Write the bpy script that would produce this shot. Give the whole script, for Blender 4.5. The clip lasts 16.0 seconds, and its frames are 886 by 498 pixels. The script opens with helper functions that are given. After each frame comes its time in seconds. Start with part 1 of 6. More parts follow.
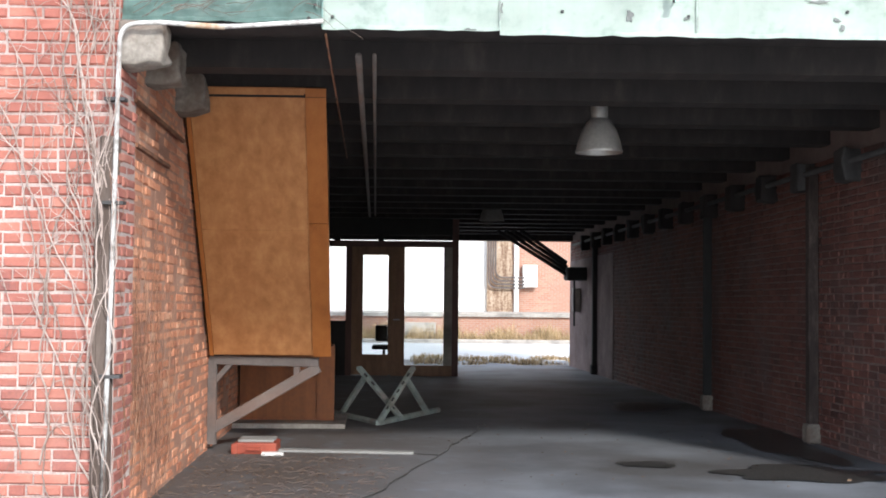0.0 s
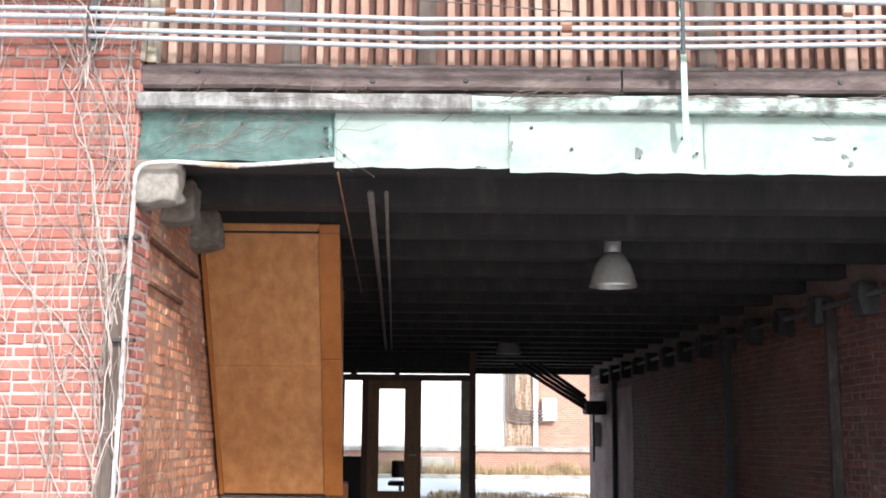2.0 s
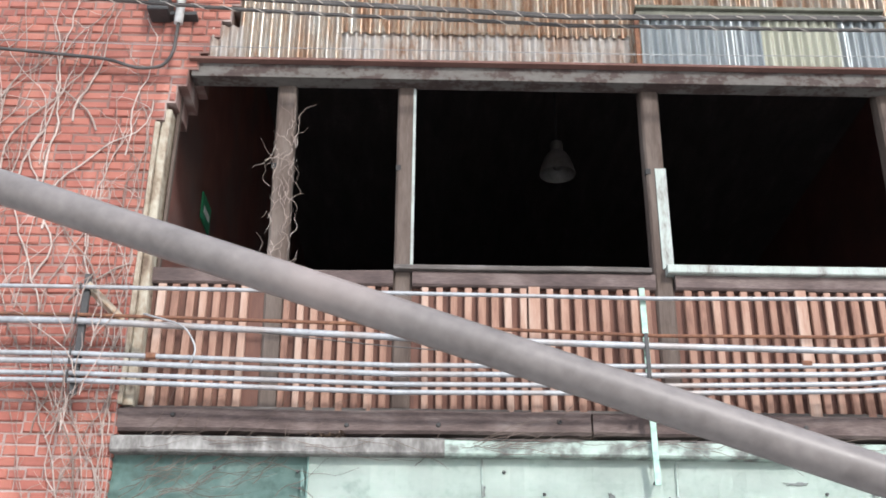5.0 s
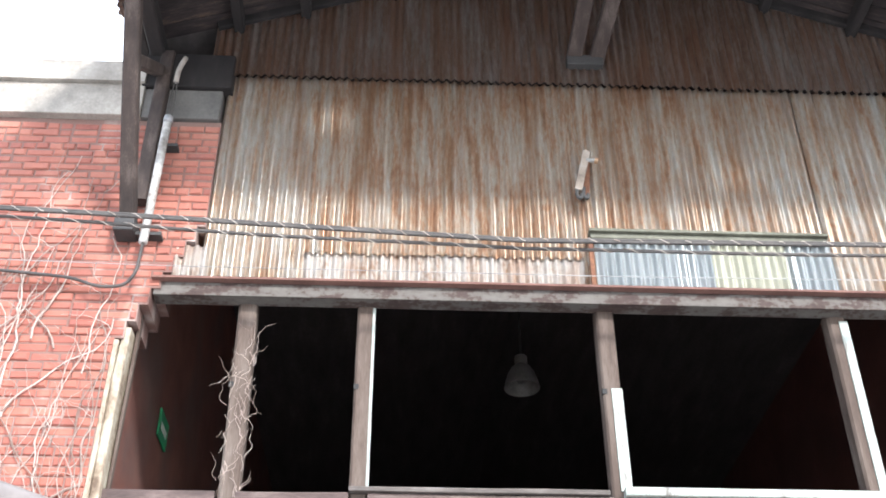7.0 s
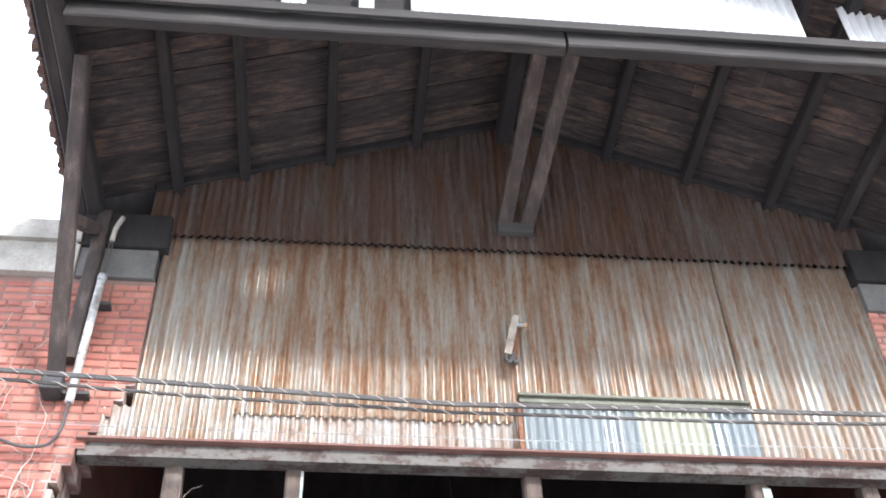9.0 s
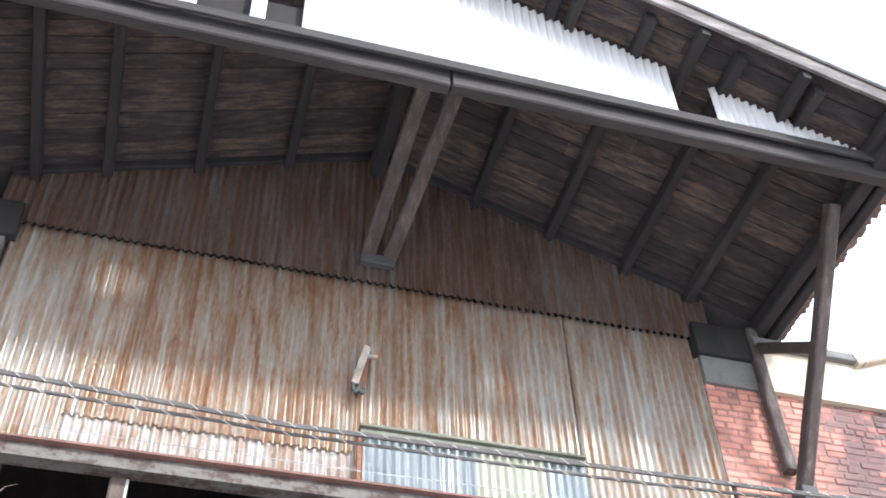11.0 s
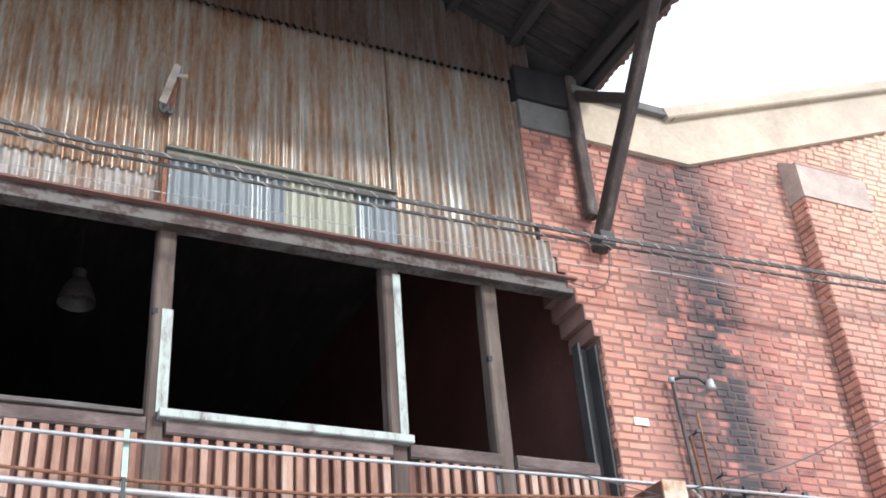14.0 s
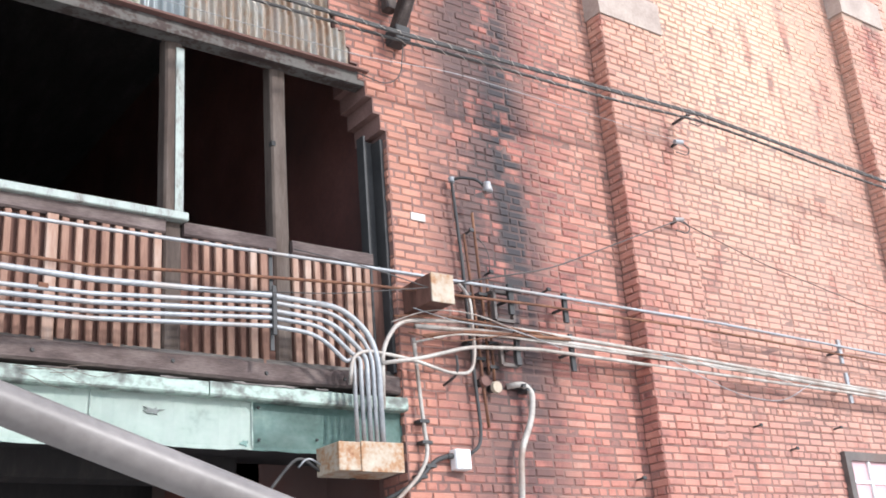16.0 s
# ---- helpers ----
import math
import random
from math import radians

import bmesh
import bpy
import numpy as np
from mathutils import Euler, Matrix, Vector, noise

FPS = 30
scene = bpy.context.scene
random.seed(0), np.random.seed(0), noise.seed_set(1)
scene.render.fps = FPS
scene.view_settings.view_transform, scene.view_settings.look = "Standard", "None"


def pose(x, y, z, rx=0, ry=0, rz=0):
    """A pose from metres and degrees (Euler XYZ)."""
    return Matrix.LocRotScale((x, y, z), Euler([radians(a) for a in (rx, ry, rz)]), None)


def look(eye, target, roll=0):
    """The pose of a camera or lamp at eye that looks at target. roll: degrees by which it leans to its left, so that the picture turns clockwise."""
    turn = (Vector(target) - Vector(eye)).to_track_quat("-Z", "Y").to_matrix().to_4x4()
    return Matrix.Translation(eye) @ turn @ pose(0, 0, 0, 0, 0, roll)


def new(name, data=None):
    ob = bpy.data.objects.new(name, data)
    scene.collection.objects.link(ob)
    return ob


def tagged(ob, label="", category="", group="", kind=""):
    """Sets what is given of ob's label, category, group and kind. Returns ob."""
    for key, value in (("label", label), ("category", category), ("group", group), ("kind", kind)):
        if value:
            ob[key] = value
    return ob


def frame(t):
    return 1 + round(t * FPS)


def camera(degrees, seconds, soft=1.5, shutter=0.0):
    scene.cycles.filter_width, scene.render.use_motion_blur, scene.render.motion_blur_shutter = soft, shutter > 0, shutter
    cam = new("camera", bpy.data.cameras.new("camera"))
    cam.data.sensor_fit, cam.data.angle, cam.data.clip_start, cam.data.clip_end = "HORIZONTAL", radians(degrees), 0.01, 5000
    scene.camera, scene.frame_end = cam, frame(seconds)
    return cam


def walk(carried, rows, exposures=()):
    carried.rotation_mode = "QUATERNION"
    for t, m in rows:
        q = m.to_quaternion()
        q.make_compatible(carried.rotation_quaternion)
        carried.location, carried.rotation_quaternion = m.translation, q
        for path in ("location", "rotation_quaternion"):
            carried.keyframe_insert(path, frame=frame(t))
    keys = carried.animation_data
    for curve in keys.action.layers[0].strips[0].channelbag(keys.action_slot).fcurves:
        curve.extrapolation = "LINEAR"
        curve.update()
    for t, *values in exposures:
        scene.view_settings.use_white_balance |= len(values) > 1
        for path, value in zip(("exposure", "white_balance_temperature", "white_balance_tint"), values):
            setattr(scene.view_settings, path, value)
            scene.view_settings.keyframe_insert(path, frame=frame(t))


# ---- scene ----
cam = camera(43.99, 16.0, soft=1.8)
PATH = [
    (0.0, pose(1.794, -6.400, 1.458, 91.839, -0.555, -1.013)),
    (0.5, pose(1.817, -6.381, 1.447, 93.005, -0.784, 0.553)),
    (1.0, pose(1.820, -6.373, 1.468, 94.637, -0.698, 0.844)),
    (1.5, pose(1.827, -6.374, 1.477, 96.573, -0.846, 0.334)),
    (2.0, pose(1.843, -6.367, 1.489, 98.698, -0.514, 0.000)),
    (2.5, pose(1.842, -6.348, 1.464, 101.724, -0.350, -0.220)),
    (3.0, pose(1.835, -6.340, 1.424, 103.733, -0.523, -1.061)),
    (3.5, pose(1.831, -6.373, 1.474, 105.967, 0.147, -1.523)),
    (4.0, pose(1.857, -6.422, 1.558, 109.368, 0.799, -0.872)),
    (4.5, pose(1.845, -6.462, 1.604, 112.249, 0.008, -1.240)),
    (5.0, pose(1.875, -6.512, 1.664, 114.754, -0.412, -1.127)),
    (7.3, pose(1.994, -6.610, 1.729, 126.738, 0.208, -2.995)),
    (7.5, pose(1.972, -6.611, 1.716, 127.564, 0.230, -3.666)),
    (8.0, pose(1.969, -6.645, 1.710, 129.780, -0.165, -5.106)),
    (8.5, pose(2.008, -6.702, 1.698, 131.659, 0.240, -5.711)),
    (9.0, pose(2.031, -6.748, 1.693, 133.464, 1.394, -5.441)),
    (9.2, pose(2.048, -6.757, 1.681, 134.367, 1.812, -5.249)),
    (11.3, pose(2.006, -6.596, 1.610, 135.402, 2.266, -19.094)),
    (11.5, pose(1.992, -6.580, 1.631, 133.313, 2.698, -21.548)),
    (12.0, pose(2.049, -6.578, 1.634, 129.016, 3.254, -25.944)),
    (12.5, pose(2.126, -6.591, 1.601, 126.371, 3.643, -27.855)),
    (13.0, pose(2.159, -6.587, 1.590, 124.622, 3.745, -27.414)),
    (13.5, pose(2.162, -6.550, 1.637, 122.814, 4.018, -26.156)),
    (14.0, pose(2.159, -6.539, 1.663, 121.572, 4.123, -25.009)),
    (14.5, pose(2.158, -6.607, 1.673, 119.751, 2.656, -26.510)),
    (15.0, pose(2.165, -6.627, 1.677, 116.418, 2.615, -29.334)),
    (15.5, pose(2.247, -6.616, 1.595, 113.365, 3.084, -32.643)),
    (16.0, pose(2.307, -6.582, 1.555, 110.496, 4.404, -36.197)),
]
EXPOSURES = [(0.0, 1.078, 5980, 10), (1.2, 1.203, 5980, 10), (2.5, 1.316, 5980, 10), (3.4, 1.153, 5980, 10), (3.9, 0.791, 5980, 10), (4.5, 0.645, 5980, 10), (5.0, 0.757, 5980, 10), (7.3, 1.541, 5930, 10), (9.2, 1.597, 5780, 10), (11.3, 1.597, 5730, 10), (12.3, 0.784, 5830, 10), (13.2, 0.578, 5830, 10), (14.3, 0.843, 5830, 10), (16.0, 0.705, 5830, 10)]
walk(cam, PATH, EXPOSURES)

# ---- light ----
world = bpy.data.worlds.new("overcast_sky")
scene.world = world
world.use_nodes = True
wn, wl = world.node_tree.nodes, world.node_tree.links
wn.clear()
w_out = wn.new("ShaderNodeOutputWorld")
w_sky = wn.new("ShaderNodeTexSky")
w_sky.sky_type = "NISHITA"
w_sky.sun_disc = False
w_sky.sun_elevation, w_sky.sun_rotation = radians(28.5), radians(157)
w_b1, w_b2, w_add = wn.new("ShaderNodeBackground"), wn.new("ShaderNodeBackground"), wn.new("ShaderNodeAddShader")
w_b1.inputs["Strength"].default_value = 0.06
w_b2.inputs["Color"].default_value = (0.95, 0.97, 1.0, 1)
w_b2.inputs["Strength"].default_value = 1.08
wl.new(w_sky.outputs["Color"], w_b1.inputs["Color"])
wl.new(w_b1.outputs[0], w_add.inputs[0])
wl.new(w_b2.outputs[0], w_add.inputs[1])
wl.new(w_add.outputs[0], w_out.inputs["Surface"])

sun = new("sun", bpy.data.lights.new("sun", "SUN"))
sun.data.energy, sun.data.angle, sun.data.color = 2.3, radians(5.5), (1.0, 0.92, 0.82)
sun.matrix_world = look((4.7, -11.0, 6.5), (0, 0, 0))


# ---- materials ----
def surface(name, ramp, scale=3.0, stretch=(1, 1, 1), fine=30.0, rough=0.8, metal=0.0, bump=0.3, spread=0.25, vary="",
            grain=(1, 1, 1), dirt=None, dirt_amount=0.4, rough_var=0.15, dist=0.004):
    """Worn surface: a colour ramp over a broad noise, fine grain on top, an uneven second tone, and relief."""
    m = bpy.data.materials.new(name)
    m.use_nodes = True
    n, l = m.node_tree.nodes, m.node_tree.links
    b = n["Principled BSDF"]
    geo = n.new("ShaderNodeNewGeometry")
    mp = n.new("ShaderNodeMapping")
    mp.inputs["Scale"].default_value = stretch
    l.new(geo.outputs["Position"], mp.inputs["Vector"])
    big = n.new("ShaderNodeTexNoise")
    big.inputs["Scale"].default_value, big.inputs["Detail"].default_value, big.inputs["Roughness"].default_value = scale, 6, 0.62
    l.new(mp.outputs[0], big.inputs["Vector"])
    mg = n.new("ShaderNodeMapping")
    mg.inputs["Scale"].default_value = grain
    l.new(geo.outputs["Position"], mg.inputs["Vector"])
    small = n.new("ShaderNodeTexNoise")
    small.inputs["Scale"].default_value, small.inputs["Detail"].default_value = fine, 5
    l.new(mg.outputs[0], small.inputs["Vector"])
    add = n.new("ShaderNodeMath")
    add.operation = "MULTIPLY_ADD"
    l.new(small.outputs["Fac"], add.inputs[0])
    add.inputs[1].default_value = 0.45
    sub = n.new("ShaderNodeMath")
    sub.operation = "SUBTRACT"
    l.new(big.outputs["Fac"], sub.inputs[0])
    sub.inputs[1].default_value = 0.225
    l.new(sub.outputs[0], add.inputs[2])
    fac = add.outputs[0]
    if vary:
        src = n.new("ShaderNodeObjectInfo").outputs["Random"] if vary == "object" else geo.outputs["Random Per Island"]
        a2 = n.new("ShaderNodeMath")
        a2.operation = "MULTIPLY_ADD"
        l.new(src, a2.inputs[0])
        a2.inputs[1].default_value = spread * 2
        s2 = n.new("ShaderNodeMath")
        s2.operation = "SUBTRACT"
        l.new(fac, s2.inputs[0])
        s2.inputs[1].default_value = spread
        l.new(s2.outputs[0], a2.inputs[2])
        fac = a2.outputs[0]
    cr = n.new("ShaderNodeValToRGB")
    els = cr.color_ramp.elements
    while len(els) < len(ramp):
        els.new(0.5)
    for i, (p, c) in enumerate(ramp):
        els[i].position, els[i].color = p, (*c, 1)
    l.new(fac, cr.inputs["Fac"])
    col = cr.outputs["Color"]
    if dirt:
        dn = n.new("ShaderNodeTexNoise")
        dn.inputs["Scale"].default_value, dn.inputs["Detail"].default_value = scale * 0.55, 7
        off = n.new("ShaderNodeMapping")
        off.inputs["Location"].default_value, off.inputs["Scale"].default_value = (7.3, 2.1, 4.4), stretch
        l.new(geo.outputs["Position"], off.inputs["Vector"])
        l.new(off.outputs[0], dn.inputs["Vector"])
        dr = n.new("ShaderNodeValToRGB")
        dr.color_ramp.elements[0].position, dr.color_ramp.elements[1].position = 0.48, 0.66
        l.new(dn.outputs["Fac"], dr.inputs["Fac"])
        dm = n.new("ShaderNodeMath")
        dm.operation = "MULTIPLY"
        l.new(dr.outputs["Color"], dm.inputs[0])
        dm.inputs[1].default_value = dirt_amount
        mix = n.new("ShaderNodeMixRGB")
        l.new(dm.outputs[0], mix.inputs["Fac"])
        l.new(col, mix.inputs["Color1"])
        mix.inputs["Color2"].default_value = (*dirt, 1)
        col = mix.outputs["Color"]
    l.new(col, b.inputs["Base Color"])
    b.inputs["Metallic"].default_value = metal
    rr = n.new("ShaderNodeMapRange")
    rr.inputs["To Min"].default_value, rr.inputs["To Max"].default_value = max(0.03, rough - rough_var), min(1, rough + rough_var)
    l.new(small.outputs["Fac"], rr.inputs["Value"])
    l.new(rr.outputs[0], b.inputs["Roughness"])
    bp = n.new("ShaderNodeBump")
    bp.inputs["Strength"].default_value, bp.inputs["Distance"].default_value = bump, dist
    l.new(add.outputs[0], bp.inputs["Height"])
    l.new(bp.outputs[0], b.inputs["Normal"])
    return m


def soot(m, x0, x1, z0, z1, colour, amount, patchy=""):
    """A soot or lime run of its own ragged shape on a wall, between x0 and x1 and between z0 and z1."""
    n, l = m.node_tree.nodes, m.node_tree.links
    b = n["Principled BSDF"]
    old = b.inputs["Base Color"].links[0].from_socket
    geo = n.new("ShaderNodeNewGeometry")
    sep = n.new("ShaderNodeSeparateXYZ")
    l.new(geo.outputs["Position"], sep.inputs[0])
    mp = n.new("ShaderNodeMapping")
    mp.inputs["Scale"].default_value = (2.2, 2.2, 0.7)
    l.new(geo.outputs["Position"], mp.inputs["Vector"])
    nz = n.new("ShaderNodeTexNoise")
    nz.inputs["Scale"].default_value, nz.inputs["Detail"].default_value = 1.6, 7
    l.new(mp.outputs[0], nz.inputs["Vector"])

    def hump(sock, a, c):
        d = n.new("ShaderNodeMath"); d.operation = "SUBTRACT"
        l.new(sock, d.inputs[0]); d.inputs[1].default_value = (a + c) / 2
        e = n.new("ShaderNodeMath"); e.operation = "ABSOLUTE"
        l.new(d.outputs[0], e.inputs[0])
        r = n.new("ShaderNodeMapRange")
        r.inputs["From Min"].default_value, r.inputs["From Max"].default_value = (c - a) * 0.62, (c - a) * 0.1
        l.new(e.outputs[0], r.inputs["Value"])
        return r.outputs[0]
    h1, h2 = hump(sep.outputs[0], x0, x1), hump(sep.outputs[2], z0, z1)
    p = n.new("ShaderNodeMath"); p.operation = "MULTIPLY"
    l.new(h1, p.inputs[0]); l.new(h2, p.inputs[1])
    q = n.new("ShaderNodeMath"); q.operation = "MULTIPLY"
    nr = n.new("ShaderNodeMapRange")
    nr.inputs["From Min"].default_value, nr.inputs["From Max"].default_value = 0.29, 0.46
    if patchy:
        src = n.new("ShaderNodeObjectInfo").outputs["Random"] if patchy == "object" else geo.outputs["Random Per Island"]
        pm = n.new("ShaderNodeMath")
        pm.operation = "MULTIPLY_ADD"
        l.new(src, pm.inputs[0])
        pm.inputs[1].default_value = 0.34
        ps = n.new("ShaderNodeMath")
        ps.operation = "SUBTRACT"
        l.new(nz.outputs["Fac"], ps.inputs[0])
        ps.inputs[1].default_value = 0.19
        l.new(ps.outputs[0], pm.inputs[2])
        l.new(pm.outputs[0], nr.inputs["Value"])
    else:
        l.new(nz.outputs["Fac"], nr.inputs["Value"])
    l.new(p.outputs[0], q.inputs[0]); l.new(nr.outputs[0], q.inputs[1])
    s = n.new("ShaderNodeMath"); s.operation = "MULTIPLY"
    l.new(q.outputs[0], s.inputs[0]); s.inputs[1].default_value = amount
    mix = n.new("ShaderNodeMixRGB")
    l.new(s.outputs[0], mix.inputs["Fac"]); l.new(old, mix.inputs["Color1"])
    mix.inputs["Color2"].default_value = (*colour, 1)
    l.new(mix.outputs["Color"], b.inputs["Base Color"])
    return m


def brick_texture():
    """Brickwork of a far wall."""
    m = surface("far_brickwork", [(0.2, (0.28, 0.13, 0.085)), (0.8, (0.48, 0.27, 0.18))], scale=0.9, fine=12, rough=0.9, bump=0.1)
    n, l = m.node_tree.nodes, m.node_tree.links
    b = n["Principled BSDF"]
    old = b.inputs["Base Color"].links[0].from_socket
    geo, sep, com = n.new("ShaderNodeNewGeometry"), n.new("ShaderNodeSeparateXYZ"), n.new("ShaderNodeCombineXYZ")
    l.new(geo.outputs["Position"], sep.inputs[0])
    l.new(sep.outputs[0], com.inputs[0])
    l.new(sep.outputs[2], com.inputs[1])
    t = n.new("ShaderNodeTexBrick")
    t.inputs["Scale"].default_value = 1.0
    t.inputs["Brick Width"].default_value, t.inputs["Row Height"].default_value, t.inputs["Mortar Size"].default_value = 0.21, 0.07, 0.008
    t.inputs["Color2"].default_value = (0.36, 0.17, 0.11, 1)
    t.inputs["Mortar"].default_value = (0.36, 0.30, 0.26, 1)
    l.new(com.outputs[0], t.inputs["Vector"])
    l.new(old, t.inputs["Color1"])
    l.new(t.outputs["Color"], b.inputs["Base Color"])
    return m


BRICK_RAMP = [(0.05, (0.10, 0.056, 0.054)), (0.24, (0.25, 0.097, 0.080)), (0.48, (0.365, 0.145, 0.110)), (0.70, (0.435, 0.188, 0.137)), (0.95, (0.50, 0.28, 0.215))]
# West passage brick: warm sunlight is put into this brighter orange ramp.
PASS_RAMP = [(0.06, (0.26, 0.105, 0.062)), (0.24, (0.40, 0.16, 0.09)), (0.48, (0.53, 0.225, 0.122)), (0.70, (0.58, 0.275, 0.16)), (0.93, (0.64, 0.42, 0.29))]
BRICK_ARGS = dict(scale=4.0, fine=55, rough=0.9, bump=0.8, dist=0.006, spread=0.25, dirt=(0.45, 0.27, 0.205), dirt_amount=0.22)
M_brick = surface("red_brick", BRICK_RAMP, vary="object", **BRICK_ARGS)
M_brick_i = surface("red_brick_field", BRICK_RAMP, vary="island", **BRICK_ARGS)
for m_, by in ((M_brick, "object"), (M_brick_i, "island")):
    soot(m_, 9.3, 14.3, 4.2, 13.0, (0.64, 0.44, 0.31), 1.0)
    soot(m_, 14.7, 24.0, 4.2, 17.0, (0.64, 0.46, 0.34), 0.95)
    soot(m_, 9.6, 18.0, 0.0, 7.4, (0.52, 0.32, 0.25), 0.55)
    soot(m_, 6.2, 7.7, 2.0, 8.0, (0.48, 0.25, 0.165), 0.5)
    soot(m_, 7.28, 8.05, 0.0, 12.0, (0.085, 0.06, 0.058), 0.85, by)
    soot(m_, 7.72, 8.68, -0.5, 11.5, (0.032, 0.032, 0.036), 0.97, by)
    soot(m_, -8.0, 6.0, -2.0, 10.4, (0.25, 0.078, 0.055), 0.7)
# Darker brick for the interior walls: their dimness is put into the ramp.
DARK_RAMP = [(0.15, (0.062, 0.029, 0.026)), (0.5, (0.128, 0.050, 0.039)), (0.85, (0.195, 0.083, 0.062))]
M_brick_in = surface("dim_interior_brick", DARK_RAMP, vary="island", spread=0.15, scale=2.0, fine=50, rough=0.9, bump=0.4, dirt=(0.10, 0.08, 0.075), dirt_amount=0.6)
M_mortar = surface("lime_mortar", [(0.25, (0.20, 0.145, 0.13)), (0.45, (0.36, 0.285, 0.255)), (0.65, (0.49, 0.42, 0.385)), (0.9, (0.62, 0.57, 0.53))], scale=2.2, fine=70, rough=0.95, bump=0.5)
M_mortar_east = surface("red_stained_mortar", [(0.2, (0.10, 0.055, 0.048)), (0.5, (0.19, 0.105, 0.088)), (0.75, (0.27, 0.165, 0.135)), (0.95, (0.42, 0.32, 0.27))], scale=1.3, fine=60, rough=0.95, bump=0.4)
soot(M_mortar_east, 9.3, 24.0, 4.2, 15.0, (0.52, 0.37, 0.28), 0.8)
soot(M_mortar_east, 7.5, 8.5, 1.6, 9.0, (0.04, 0.036, 0.037), 0.9)
soot(M_mortar, -8.0, 6.0, 2.0, 10.4, (0.15, 0.075, 0.06), 0.9)
# Mortar tinted orange to go with the sunlit brick colour.
M_mortar_pass = surface("sun_warmed_mortar", [(0.2, (0.22, 0.11, 0.075)), (0.55, (0.36, 0.20, 0.14)), (0.9, (0.50, 0.38, 0.30))], scale=2.0, fine=60, rough=0.95, bump=0.4)
# Joints of the dim passage wall, darkened along with its bricks.
M_mortar_dark = surface("dim_passage_mortar", [(0.2, (0.10, 0.07, 0.062)), (0.8, (0.20, 0.15, 0.13))], scale=3, fine=60, rough=0.95)
M_concrete = surface("weathered_concrete", [(0.2, (0.20, 0.18, 0.16)), (0.55, (0.36, 0.33, 0.29)), (0.9, (0.52, 0.48, 0.43))], scale=3.5, fine=45, rough=0.92, bump=0.5, dirt=(0.07, 0.065, 0.06), dirt_amount=0.5)
M_corbel = surface("rough_stained_concrete", [(0.2, (0.10, 0.085, 0.07)), (0.5, (0.22, 0.195, 0.165)), (0.8, (0.36, 0.33, 0.29))], scale=7, fine=35, rough=0.95, bump=0.9, dist=0.01, dirt=(0.10, 0.06, 0.04), dirt_amount=0.6)
M_cap = surface("dark_concrete", [(0.2, (0.07, 0.068, 0.065)), (0.8, (0.17, 0.16, 0.15))], scale=3, fine=45, rough=0.9, bump=0.4)
M_cream = surface("cream_render", [(0.2, (0.30, 0.24, 0.18)), (0.6, (0.44, 0.37, 0.28)), (0.9, (0.54, 0.47, 0.37))], scale=1.6, fine=30, rough=0.9, bump=0.3, dirt=(0.32, 0.27, 0.22), dirt_amount=0.45)
# Extra-pale concrete for the out-of-view slab that reflects light upward.
M_bounce_paving = surface("bounce_concrete_paving", [(0.2, (0.38, 0.37, 0.35)), (0.8, (0.54, 0.53, 0.51))], scale=0.8, fine=40, rough=0.85, bump=0.3, dirt=(0.22, 0.21, 0.20), dirt_amount=0.4)
M_floor = surface("worn_asphalt", [(0.2, (0.0673, 0.072, 0.0803)), (0.5, (0.1505, 0.1623, 0.1798)), (0.9, (0.2297, 0.2443, 0.2663))], scale=0.9, fine=55, rough=0.72, bump=0.35, dirt=(0.05, 0.044, 0.038), dirt_amount=0.75, rough_var=0.2)
soot(M_floor, -0.9, 2.3, -2.0, 2.0, (0.075, 0.058, 0.045), 0.75)
M_grey_wood = surface("weathered_grey_timber", [(0.18, (0.030, 0.025, 0.023)), (0.42, (0.085, 0.073, 0.066)), (0.6, (0.165, 0.147, 0.134)), (0.88, (0.30, 0.275, 0.25))], scale=3, stretch=(0.5, 3, 3), fine=26, grain=(0.6, 7, 7), rough=0.9, bump=0.6, vary="object", spread=0.12)
M_grey_post = surface("weathered_grey_post", [(0.15, (0.028, 0.018, 0.014)), (0.45, (0.072, 0.050, 0.039)), (0.72, (0.125, 0.098, 0.081)), (0.93, (0.25, 0.215, 0.19))], scale=3, stretch=(3, 3, 0.5), fine=26, grain=(7, 7, 0.6), rough=0.9, bump=0.6, vary="object", spread=0.1)
# Near-black timber: the gloom of the passage is put into its colour.
M_dark_wood = surface("shade_dark_timber", [(0.2, (0.009, 0.008, 0.008)), (0.6, (0.024, 0.020, 0.019)), (0.9, (0.06, 0.05, 0.043))], scale=2.5, stretch=(3, 0.6, 1), fine=26, grain=(6, 1, 6), rough=0.92, bump=0.5, vary="object", spread=0.12)
M_loft_wood = surface("dusty_loft_timber", [(0.2, (0.0338, 0.0297, 0.0297)), (0.6, (0.0743, 0.0662, 0.0642)), (0.9, (0.135, 0.1215, 0.1147))], scale=2.0, stretch=(3, 0.6, 1), fine=20, rough=0.92, bump=0.4)
# Copy of the dark timber; shade under the overhang is in its colour.
M_eave_wood = surface("shaded_eave_timber", [(0.2, (0.0064, 0.0054, 0.0057)), (0.6, (0.0173, 0.014, 0.014)), (0.9, (0.0478, 0.0395, 0.0344))], scale=2.5, stretch=(3, 0.6, 1), fine=26, grain=(6, 1, 6), rough=0.92, bump=0.5, vary="object", spread=0.12)
